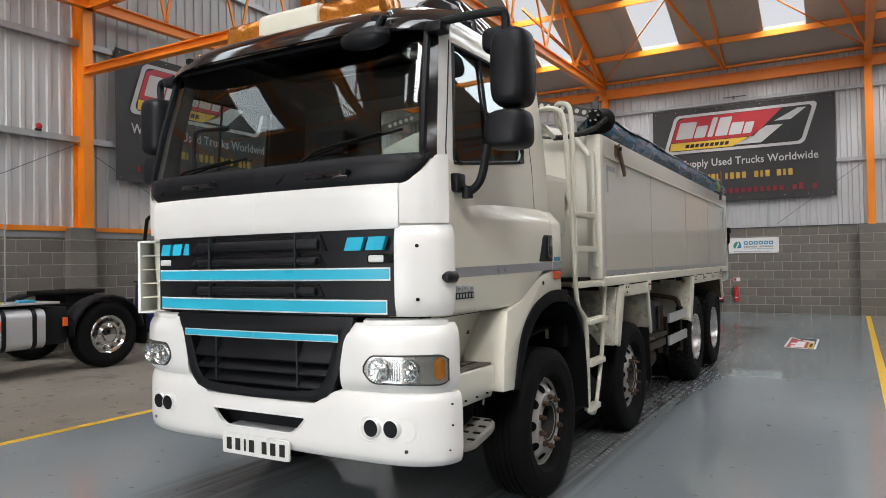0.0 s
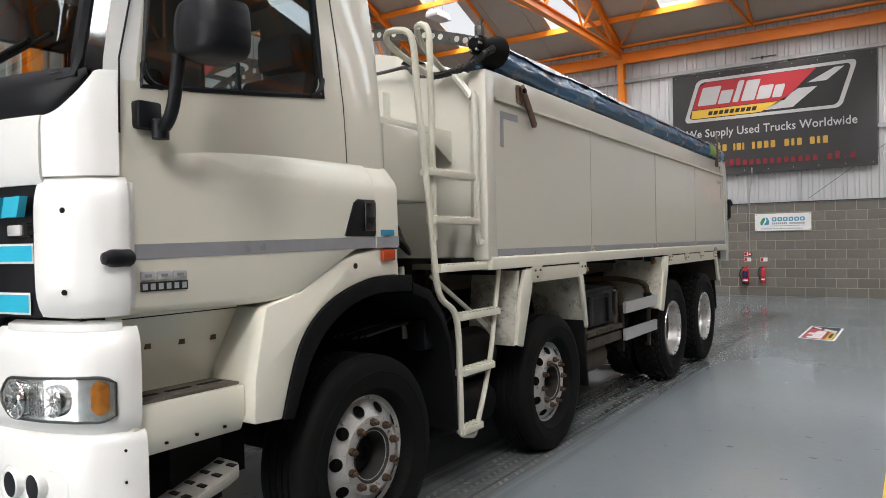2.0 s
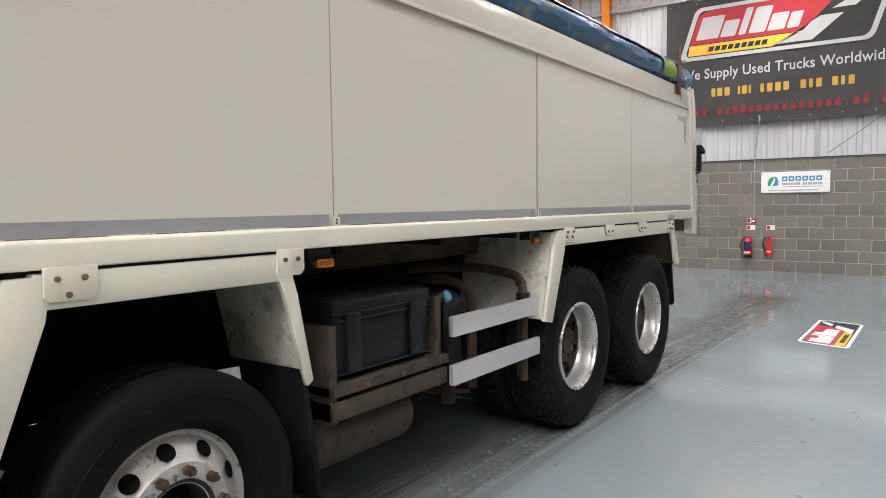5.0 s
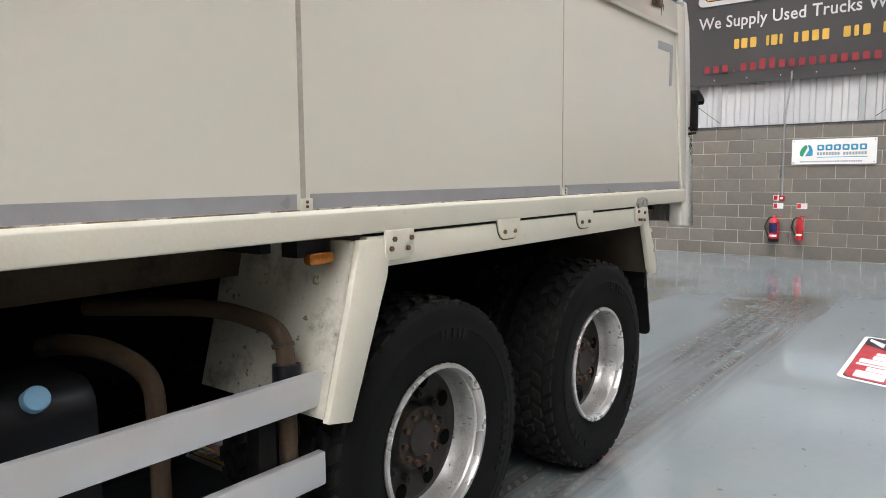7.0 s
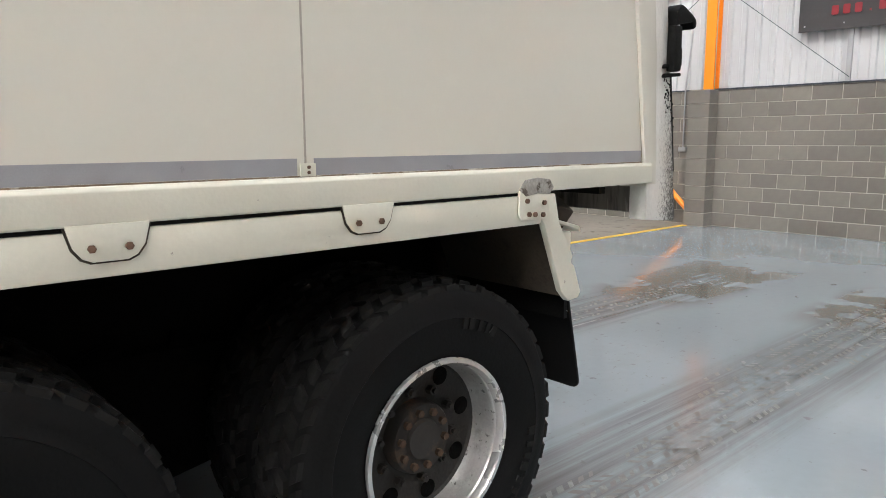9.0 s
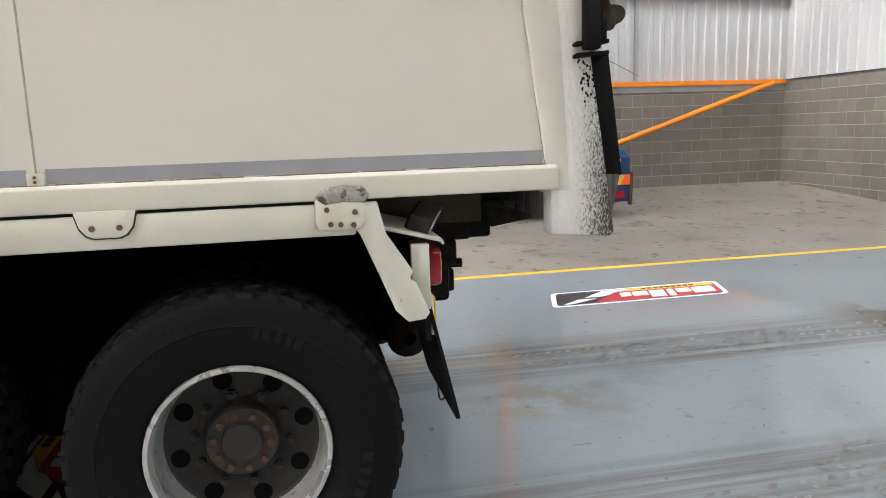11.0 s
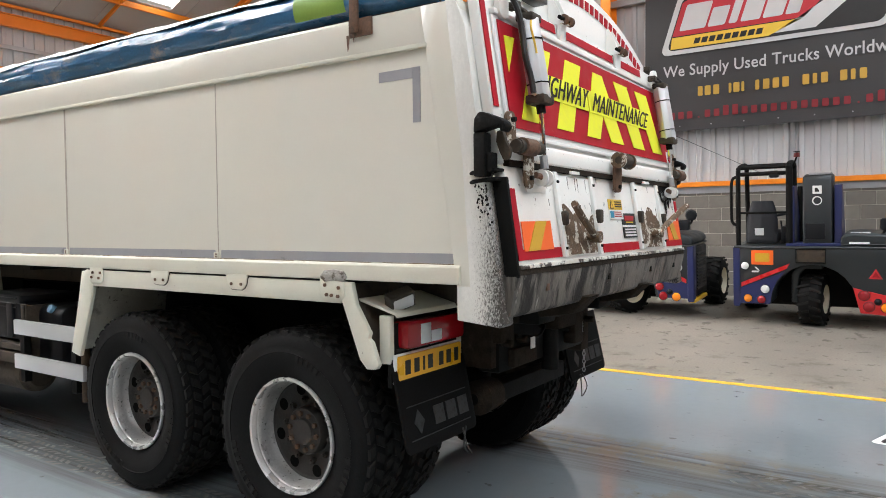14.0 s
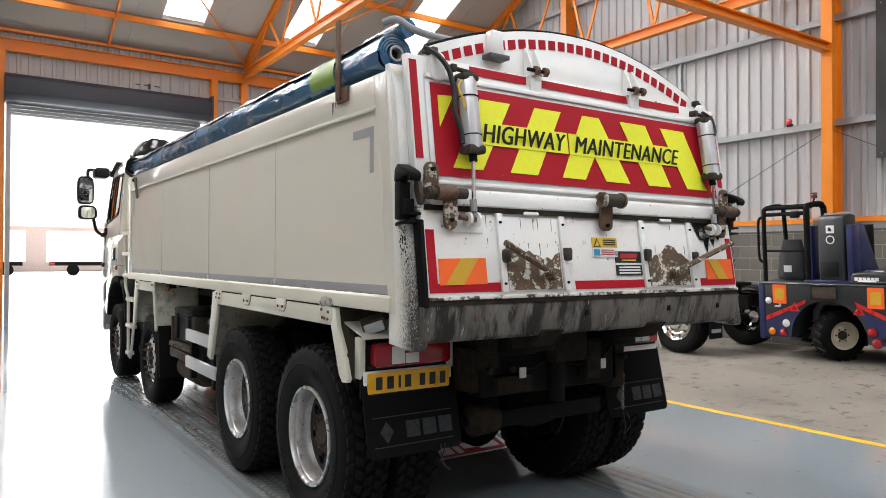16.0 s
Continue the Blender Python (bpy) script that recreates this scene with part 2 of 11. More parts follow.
# Duller copy of the alloy: barrel dirt plus its inner shade in the colour.
ALLOY_DULL = material("shaded_dusty_alloy", (0.44, 0.435, 0.425), 0.38, metal=0.65, vary=0.2, scale=9, dirt=(0.07, 0.062, 0.055), dirt_at=0.56, dirt_scale=7, edge=0.25, bump=0.08, specks=((0.02, 0.018, 0.016), 48.0, 0.63))
RIM_PAINT = material("dirty_silver_wheel", (0.47, 0.46, 0.445), 0.42, metal=0.35, vary=0.25, scale=12, dirt=(0.045, 0.036, 0.028), dirt_at=0.575, dirt_scale=17, edge=0.09, bump=0.05, specks=((0.04, 0.032, 0.026), 70.0, 0.66))
HUB_BOLT_RUST = material("rusty_hub_bolt", (0.066, 0.036, 0.020), 0.8, vary=0.35, scale=40, bump=0.2)
HUB_DARK = material("greasy_hub", (0.022, 0.018, 0.015), 0.7, vary=0.35, dirt=(0.075, 0.042, 0.024), dirt_at=0.56, dirt_scale=9)
GALV_DARK = material("dull_grey_steel", (0.10, 0.098, 0.094), 0.5, metal=0.5, vary=0.25, scale=9, dirt=(0.05, 0.036, 0.026), dirt_at=0.58, dirt_scale=8, bump=0.1)
ALUMINIUM = material("aluminium", (0.62, 0.63, 0.65), 0.42, metal=0.6, vary=0.05, scale=5, fine=200)
CHROME = material("chrome", (0.75, 0.75, 0.74), 0.1, metal=1.0, vary=0.04, rough_vary=0.03)
STEP_WORN = material("worn_dark_tread_plate", (0.13, 0.115, 0.095), 0.6, metal=0.3, vary=0.3, scale=14, dirt=(0.30, 0.28, 0.24), dirt_at=0.60, dirt_scale=20, edge=0.08, bump=0.15)
STEP_METAL = material("step_plate", (0.33, 0.315, 0.29), 0.5, metal=0.5, vary=0.15, bump=0.1)
CYAN = material("cyan_vinyl", (0.028, 0.46, 0.66), 0.35, vary=0.03)
TARP = material("blue_tarpaulin", (0.028, 0.125, 0.255), 0.26, vary=0.3, scale=4, dirt=(0.20, 0.22, 0.235), dirt_at=0.55, dirt_scale=5.0, edge=0.10, bump=0.25, stretch=(1, 0.5, 1), coat=0.3)
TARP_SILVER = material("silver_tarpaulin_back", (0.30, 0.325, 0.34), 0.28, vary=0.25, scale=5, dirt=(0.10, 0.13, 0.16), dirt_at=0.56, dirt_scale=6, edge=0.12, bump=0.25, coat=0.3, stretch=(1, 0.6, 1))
TARP_BLACK = material("black_roll_band", (0.012, 0.013, 0.016), 0.38, vary=0.3, scale=6, dirt=(0.05, 0.05, 0.05), dirt_at=0.6, dirt_scale=5, bump=0.3)
TARP_GREEN = material("green_tarpaulin_print", (0.22, 0.36, 0.06), 0.45, vary=0.1)
ORANGE = material("orange_painted_steel", (0.80, 0.235, 0.012), 0.42, vary=0.06, scale=2, dirt=(0.42, 0.13, 0.02), dirt_at=0.72, dirt_scale=4)
ORANGE_TAIL = material("fluorescent_orange", (0.90, 0.14, 0.02), 0.4, vary=0.04)
GOLD = material("amber_reflective", (0.62, 0.36, 0.03), 0.35, vary=0.05, scale=60)
LIME = material("lime_reflective", (0.84, 0.85, 0.045), 0.5, vary=0.04, scale=30, spec=0.25)
RED = material("red_reflective", (0.40, 0.007, 0.018), 0.55, vary=0.06, scale=10, spec=0.2, specks=((0.55, 0.50, 0.48), 55.0, 0.735))
BRIGHT_RED = material("red_enamel", (0.50, 0.018, 0.022), 0.3, vary=0.05)
BLACK_INK = material("black_ink", (0.012, 0.012, 0.012), 0.5, vary=0.05)
WHITE_INK = material("white_print", (0.78, 0.78, 0.77), 0.5, vary=0.03)
YELLOW_INK = material("yellow_print", (0.72, 0.47, 0.05), 0.5, vary=0.03)
RED_INK = material("red_print", (0.42, 0.02, 0.03), 0.5, vary=0.03)
BANNER_WHITE = material("dulled_white_print", (0.50, 0.50, 0.50), 0.5, vary=0.06, scale=3)
DARK_RED_INK = material("faded_red_print", (0.20, 0.012, 0.018), 0.5, vary=0.1)
AMBER_INK = material("faded_amber_print", (0.50, 0.30, 0.045), 0.5, vary=0.08)
BLUE_INK = material("blue_print", (0.03, 0.26, 0.42), 0.5, vary=0.03)
PALE_BLUE = material("pale_blue_plastic", (0.20, 0.42, 0.62), 0.4, vary=0.1)
GREEN_INK = material("green_print", (0.02, 0.28, 0.14), 0.5, vary=0.03)
GREY_INK = material("grey_print", (0.30, 0.31, 0.32), 0.5, vary=0.03)
PLATE_Y = material("yellow_number_plate", (0.82, 0.43, 0.02), 0.3, vary=0.03)
PLATE_W = material("white_number_plate", (0.78, 0.78, 0.76), 0.3, vary=0.02)
BANNER = material("black_banner_cloth", (0.032, 0.031, 0.032), 0.6, vary=0.2, scale=1.2, dirt=(0.05, 0.05, 0.05), dirt_at=0.6, dirt_scale=0.8, bump=0.05)
BLOCK = material("concrete_block", (0.160, 0.147, 0.127), 0.9, vary=0.20, scale=5, fine=160, bump=0.35, island=0.13)
MORTAR = material("pale_mortar", (0.40, 0.375, 0.32), 0.92, vary=0.1, fine=200, bump=0.2)
CLADDING = material("light_grey_cladding", (0.45, 0.46, 0.467), 0.45, vary=0.04, scale=0.9, dirt=(0.48, 0.47, 0.45), dirt_at=0.68, dirt_scale=1.2, stretch=(1, 1, 0.25))
ROOFING = material("grey_roof_sheet", (0.44, 0.43, 0.40), 0.6, vary=0.07, scale=0.7)
GALV = material("galvanised_rail", (0.36, 0.37, 0.38), 0.45, metal=0.5, vary=0.12, scale=6)
DARK_STEEL = material("dark_grey_shutter", (0.030, 0.036, 0.048), 0.45, vary=0.1)
YELLOW_LINE = material("yellow_floor_line", (0.72, 0.42, 0.02), 0.45, vary=0.12, scale=4, dirt=(0.3, 0.2, 0.06), dirt_at=0.68, dirt_scale=6)
CONCRETE = material("worn_concrete_floor", (0.188, 0.170, 0.145), 0.78, spec=0.2, vary=0.28, scale=0.8, fine=45, dirt=(0.095, 0.081, 0.066), dirt_at=0.555, dirt_scale=1.3, edge=0.16, bump=0.08, rough_vary=0.14, specks=((0.075, 0.064, 0.053), 5.0, 0.60))
YARD = material("yard_concrete", (0.62, 0.61, 0.59), 0.8, vary=0.1, scale=0.3)
NAVY = material("dark_blue_paint", (0.0075, 0.014, 0.080), 0.45, vary=0.1, coat=0.3)
BLUE_HOOD = material("scuffed_hood_blue", (0.018, 0.080, 0.20), 0.45, vary=0.15, dirt=(0.07, 0.07, 0.08), dirt_at=0.64, dirt_scale=5)
BLUE_OLD = material("faded_blue_paint", (0.010, 0.036, 0.115), 0.45, vary=0.12, dirt=(0.06, 0.06, 0.07), dirt_at=0.68, dirt_scale=5)
CHARCOAL = material("charcoal_plastic", (0.013, 0.0175, 0.020), 0.5, vary=0.15, coat=0.1, dirt=(0.035, 0.035, 0.034), dirt_at=0.62, dirt_scale=5)
AMBER = material("amber_lens", (0.75, 0.22, 0.01), 0.15, vary=0.05, coat=0.6)
BEACON_RED = material("dull_red_beacon", (0.12, 0.012, 0.010), 0.3, vary=0.15)
RED_LENS = material("red_lens", (0.30, 0.006, 0.012), 0.14, vary=0.08, coat=0.5)
AMBER_RED = material("orange_red_lens", (0.50, 0.065, 0.012), 0.18, vary=0.1, coat=0.5)
CLEAR_LENS = material("clear_lens", (0.62, 0.63, 0.63), 0.12, vary=0.06, coat=0.7)
CREAM_RIM = material("cream_wheel_paint", (0.60, 0.54, 0.42), 0.45, vary=0.1, dirt=(0.2, 0.16, 0.1), dirt_at=0.65, dirt_scale=9)
BRICK_RED = material("red_brick_far", (0.55, 0.44, 0.40), 0.9, vary=0.15)
FLAP_PRINT = material("worn_flap_print", (0.022, 0.025, 0.027), 0.6, vary=0.4, scale=40, dirt=(0.0065, 0.0062, 0.006), dirt_at=0.50, dirt_scale=30)
WELD = material("grey_weld_smear", (0.34, 0.32, 0.29), 0.6, vary=0.3, scale=30, dirt=(0.10, 0.08, 0.06), dirt_at=0.55, dirt_scale=25, edge=0.05, bump=0.5)
TREAD_RUBBER = material("dusty_tread_rubber", (0.011, 0.0105, 0.010), 0.8, spec=0.15, vary=0.4, scale=9, dirt=(0.032, 0.027, 0.021), dirt_at=0.60, dirt_scale=8, bump=0.1)
PRINT_DUST = material("tread_print_dust", (0.085, 0.08, 0.072), 0.6, vary=0.4, scale=5, dirt=(0.17, 0.18, 0.18), dirt_at=0.50, dirt_scale=6)
HOSE = material("black_hose", (0.014, 0.014, 0.014), 0.5, vary=0.1)
DUSTY_PIPE = material("dusty_rubber_pipe", (0.060, 0.038, 0.021), 0.85, vary=0.3, dirt=(0.022, 0.016, 0.011), dirt_at=0.56, dirt_scale=7)
SEAT_CLOTH = material("dark_cab_trim", (0.025, 0.026, 0.03), 0.8, vary=0.15, bump=0.1)
CAB_TRIM = material("grey_cab_lining", (0.045, 0.043, 0.042), 0.75, vary=0.1)
GLASS = thin_glass("window_glass", (0.72, 0.78, 0.76))
MIRROR = material("mirror_glass", (0.8, 0.82, 0.83), 0.03, metal=1.0, vary=0.01, rough_vary=0.01)
REFLECTOR = material("lamp_reflector", (0.8, 0.8, 0.8), 0.16, metal=0.9, vary=0.05, rough_vary=0.05)
LENS_GLASS = thin_glass("headlight_lens", (0.93, 0.95, 0.95))


def floor_material():
    """Blue-grey resin with tyre dust along the wheel tracks, dried puddles and fine scuffs."""
    m = material("blue_grey_resin_floor", (0.215, 0.245, 0.262), 0.10, vary=0.05, scale=0.6, fine=14, coat=0.0, rough_vary=0.06, dirt=(0.20, 0.205, 0.20), dirt_at=0.66, dirt_scale=2.5)
    n, l = m.node_tree.nodes, m.node_tree.links
    b = n["Principled BSDF"]
    old = b.inputs["Base Color"].links[0].from_socket
    old_r = b.inputs["Roughness"].links[0].from_socket
    tc = n.new("ShaderNodeTexCoord")
    sep = n.new("ShaderNodeSeparateXYZ")
    l.new(tc.outputs["Object"], sep.inputs[0])

    def band(socket, centre, half, soft):
        a = n.new("ShaderNodeMath")
        a.operation = "SUBTRACT"
        l.new(socket, a.inputs[0])
        a.inputs[1].default_value = centre
        c = n.new("ShaderNodeMath")
        c.operation = "ABSOLUTE"
        l.new(a.outputs[0], c.inputs[0])
        r = n.new("ShaderNodeMapRange")
        r.interpolation_type = "SMOOTHSTEP"
        r.inputs[1].default_value, r.inputs[2].default_value = half, half + soft
        r.inputs[3].default_value, r.inputs[4].default_value = 1, 0
        l.new(c.outputs[0], r.inputs[0])
        return r.outputs[0]

    def join(op, a, c):
        q = n.new("ShaderNodeMath")
        q.operation = op
        l.new(a, q.inputs[0])
        if isinstance(c, float):
            q.inputs[1].default_value = c
        else:
            l.new(c, q.inputs[1])
        return q.outputs[0]

    tracks = join("MAXIMUM", band(sep.outputs["X"], 0.98, 0.22, 0.30), band(sep.outputs["X"], -0.98, 0.22, 0.30))
    ends = band(sep.outputs["Y"], 7.2, 6.4, 1.2)
    tracks = join("MULTIPLY", tracks, ends)
    st = n.new("ShaderNodeMapping")
    st.inputs["Scale"].default_value = (15, 0.32, 1)
    l.new(tc.outputs["Object"], st.inputs[0])
    streak = n.new("ShaderNodeTexNoise")
    streak.inputs["Scale"].default_value, streak.inputs["Detail"].default_value, streak.inputs["Roughness"].default_value = 1.0, 6, 0.65
    l.new(st.outputs[0], streak.inputs[0])
    sm = n.new("ShaderNodeMapRange")
    sm.inputs[1].default_value, sm.inputs[2].default_value = 0.34, 0.66
    l.new(streak.outputs[0], sm.inputs[0])
    dust = join("MULTIPLY", tracks, sm.outputs[0])
    patch = n.new("ShaderNodeTexNoise")
    patch.inputs["Scale"].default_value, patch.inputs["Detail"].default_value = 1.7, 7
    l.new(tc.outputs["Object"], patch.inputs[0])
    pm = n.new("ShaderNodeMapRange")
    pm.inputs[1].default_value, pm.inputs[2].default_value = 0.44, 0.50
    l.new(patch.outputs[0], pm.inputs[0])
    puddle = join("MULTIPLY", band(sep.outputs["X"], 0.85, 0.35, 0.3), band(sep.outputs["Y"], 13.6, 0.5, 0.7))
    puddle2 = join("MULTIPLY", band(sep.outputs["X"], -1.0, 0.35, 0.4), band(sep.outputs["Y"], 13.6, 0.7, 0.9))
    puddle = join("MULTIPLY", join("MAXIMUM", puddle, puddle2), pm.outputs[0])
    c1 = n.new("ShaderNodeMix")
    c1.data_type = "RGBA"
    l.new(join("MULTIPLY", dust, 0.9), c1.inputs[0])
    l.new(old, c1.inputs[6])
    c1.inputs[7].default_value = (0.068, 0.062, 0.053, 1)
    c2 = n.new("ShaderNodeMix")
    c2.data_type = "RGBA"
    l.new(join("MULTIPLY", puddle, 0.8), c2.inputs[0])
    l.new(c1.outputs[2], c2.inputs[6])
    c2.inputs[7].default_value = (0.10, 0.085, 0.065, 1)
    # a dried brown spill behind the tail, and a few small ones
    spill = join("MAXIMUM", join("MULTIPLY", band(sep.outputs["X"], -0.30, 0.12, 0.30), band(sep.outputs["Y"], 9.50, 0.20, 0.35)), join("MULTIPLY", band(sep.outputs["X"], -1.15, 0.10, 0.30), band(sep.outputs["Y"], 9.0, 0.7, 0.9)))
    rag = n.new("ShaderNodeTexNoise")
    rag.inputs["Scale"].default_value, rag.inputs["Detail"].default_value, rag.inputs["Roughness"].default_value = 4.5, 8, 0.7
    l.new(tc.outputs["Object"], rag.inputs[0])
    rm = n.new("ShaderNodeMapRange")
    rm.inputs[1].default_value, rm.inputs[2].default_value = 0.47, 0.53
    l.new(rag.outputs[0], rm.inputs[0])
    c3 = n.new("ShaderNodeMix")
    c3.data_type = "RGBA"
    l.new(join("MULTIPLY", join("MULTIPLY", spill, rm.outputs[0]), 0.6), c3.inputs[0])
    l.new(c2.outputs[2], c3.inputs[6])
    c3.inputs[7].default_value = (0.20, 0.175, 0.125, 1)
    # rubber scuffs and grit all over the resin
    grit = n.new("ShaderNodeTexNoise")
    grit.inputs["Scale"].default_value, grit.inputs["Detail"].default_value = 9.0, 6
    l.new(tc.outputs["Object"], grit.inputs[0])
    gm = n.new("ShaderNodeMapRange")
    gm.inputs[1].default_value, gm.inputs[2].default_value, gm.inputs[4].default_value = 0.68, 0.71, 0.6
    l.new(grit.outputs[0], gm.inputs[0])
    c4 = n.new("ShaderNodeMix")
    c4.data_type = "RGBA"
    l.new(gm.outputs[0], c4.inputs[0])
    l.new(c3.outputs[2], c4.inputs[6])
    c4.inputs[7].default_value = (0.09, 0.085, 0.075, 1)
    # gritty, half-dried splashes behind the tail
    zone = join("MULTIPLY", band(sep.outputs["X"], -0.3, 1.2, 0.9), band(sep.outputs["Y"], 10.4, 0.9, 0.9))
    gs = n.new("ShaderNodeMapping")
    gs.inputs["Scale"].default_value = (26, 9, 1)
    l.new(tc.outputs["Object"], gs.inputs[0])
    splash = n.new("ShaderNodeTexNoise")
    splash.inputs["Scale"].default_value, splash.inputs["Detail"].default_value, splash.inputs["Roughness"].default_value = 1.0, 7, 0.7
    l.new(gs.outputs[0], splash.inputs[0])
    sp = n.new("ShaderNodeMapRange")
    sp.inputs[1].default_value, sp.inputs[2].default_value, sp.inputs[4].default_value = 0.60, 0.66, 0.5
    l.new(splash.outputs[0], sp.inputs[0])
    wet = n.new("ShaderNodeTexNoise")
    wet.inputs["Scale"].default_value, wet.inputs["Detail"].default_value, wet.inputs["Roughness"].default_value = 1.6, 7, 0.62
    l.new(tc.outputs["Object"], wet.inputs[0])
    wm = n.new("ShaderNodeMapRange")
    wm.inputs[1].default_value, wm.inputs[2].default_value, wm.inputs[4].default_value = 0.50, 0.62, 0.28
    l.new(wet.outputs[0], wm.inputs[0])
    near_tyre = join("MULTIPLY", band(sep.outputs["X"], -0.7, 0.6, 0.5), band(sep.outputs["Y"], 9.9, 0.5, 0.5))
    c5 = n.new("ShaderNodeMix")
    c5.data_type = "RGBA"
    l.new(join("MAXIMUM", join("MULTIPLY", zone, sp.outputs[0]), join("MULTIPLY", near_tyre, wm.outputs[0])), c5.inputs[0])
    l.new(c4.outputs[2], c5.inputs[6])
    c5.inputs[7].default_value = (0.088, 0.080, 0.068, 1)
    l.new(c5.outputs[2], b.inputs["Base Color"])
    r1 = join("MULTIPLY_ADD", dust, 0.14)
    r1.node.inputs[2].default_value = 0.0
    l.new(join("ADD", old_r, r1), b.inputs["Roughness"])
    return m


RESIN = floor_material()

# ---- mesh helpers ----


class Shape:
    """Collects faces; every primitive adds to one mesh."""

    def __init__(self):
        self.v, self.f = [], []

    def add(self, verts, faces):
        k = len(self.v)
        self.v += [tuple(p) for p in verts]
        self.f += [tuple(i + k for i in f) for f in faces]
        return self

    def box(self, x0, x1, y0, y1, z0, z1):
        v = [(x, y, z) for z in (z0, z1) for x, y in ((x0, y0), (x1, y0), (x1, y1), (x0, y1))]
        return self.add(v, [(3, 2, 1, 0), (4, 5, 6, 7), (0, 1, 5, 4), (1, 2, 6, 5), (2, 3, 7, 6), (3, 0, 4, 7)])

    def prism(self, poly, axis, a, b):
        """A polygon drawn in the two other axes (in the order x, y, z), from a to b along axis."""
        n = len(poly)

        def put(p, c):
            return {"x": (c, p[0], p[1]), "y": (p[0], c, p[1]), "z": (p[0], p[1], c)}[axis]

        v = [put(p, a) for p in poly] + [put(p, b) for p in poly]
        return self.add(v, [tuple(range(n))[::-1], tuple(range(n, 2 * n))] + [(i, (i + 1) % n, n + (i + 1) % n, n + i) for i in range(n)])

    def cyl(self, p0, p1, r, seg=16, r1=None):
        p0, p1 = Vector(p0), Vector(p1)
        q = (p1 - p0).to_track_quat("Z", "Y")
        r1 = r if r1 is None else r1
        ring = [Vector((math.cos(2 * math.pi * i / seg), math.sin(2 * math.pi * i / seg), 0)) for i in range(seg)]
        v = [p0 + q @ (c * r) for c in ring] + [p1 + q @ (c * r1) for c in ring]
        return self.add(v, [tuple(range(seg))[::-1], tuple(range(seg, 2 * seg))] + [(i, (i + 1) % seg, seg + (i + 1) % seg, seg + i) for i in range(seg)])

    def tube(self, pts, r, seg=10, closed=False):
        pts = [Vector(p) for p in pts]
        n = len(pts)
        v, up = [], None
        for i, p in enumerate(pts):
            a = pts[i - 1] if i or closed else p
            b = pts[(i + 1) % n] if i < n - 1 or closed else p
            d = (b - a).normalized()
            if up is None:
                up = d.orthogonal().normalized()
            side = d.cross(up).normalized()
            up = side.cross(d).normalized()
            v += [p + (side * math.cos(t) + up * math.sin(t)) * r for t in (2 * math.pi * k / seg for k in range(seg))]
        f = [(i * seg + k, i * seg + (k + 1) % seg, ((i + 1) % n) * seg + (k + 1) % seg, ((i + 1) % n) * seg + k) for i in range(n if closed else n - 1) for k in range(seg)]
        if not closed:
            f += [tuple(range(seg))[::-1], tuple(range((n - 1) * seg, n * seg))]
        return self.add(v, f)

    def lathe(self, profile, centre, seg=40, axis="x"):
        """Profile of (along axis, radius), turned about the axis through centre."""
        c = Vector(centre)
        v, n = [], len(profile)
        for k in range(seg):
            t = 2 * math.pi * k / seg
            for a, r in profile:
                u, w = r * math.cos(t), r * math.sin(t)
                v.append(c + Vector({"x": (a, u, w), "y": (u, a, w), "z": (u, w, a)}[axis]))
        return self.add(v, [(k * n + i, k * n + i + 1, ((k + 1) % seg) * n + i + 1, ((k + 1) % seg) * n + i) for k in range(seg) for i in range(n - 1)])

    def grid(self, rows):
        """Rows of points, joined into a sheet."""
        m = len(rows[0])
        return self.add([p for r in rows for p in r], [(i * m + j, i * m + j + 1, (i + 1) * m + j + 1, (i + 1) * m + j) for i in range(len(rows) - 1) for j in range(m - 1)])

    def mirrored(self):
        s = Shape()
        s.v = self.v + [(-x, y, z) for x, y, z in self.v]
        k = len(self.v)
        s.f = self.f + [tuple(i + k for i in f[::-1]) for f in self.f]
        return s


def smooth_path(pts, steps=6):
    """A rounded line through the given points."""
    pts = [Vector(p) for p in pts]
    out = []
    for i in range(len(pts) - 1):
        p0, p1, p2, p3 = pts[max(i - 1, 0)], pts[i], pts[i + 1], pts[min(i + 2, len(pts) - 1)]
        for k in range(steps):
            t = k / steps
            out.append(0.5 * (2 * p1 + (p2 - p0) * t + (2 * p0 - 5 * p1 + 4 * p2 - p3) * t * t + (3 * p1 - p0 - 3 * p2 + p3) * t ** 3))
    return out + [pts[-1]]


def rounded(x0, x1, z0, z1, r, seg=5):
    """A rectangle with round corners, as a polygon."""
    out = []
    for cx, cz, a in ((x1 - r, z1 - r, 0), (x0 + r, z1 - r, 90), (x0 + r, z0 + r, 180), (x1 - r, z0 + r, 270)):
        out += [(cx + r * math.cos(radians(a + 90 * k / seg)), cz + r * math.sin(radians(a + 90 * k / seg))) for k in range(seg + 1)]
    return out


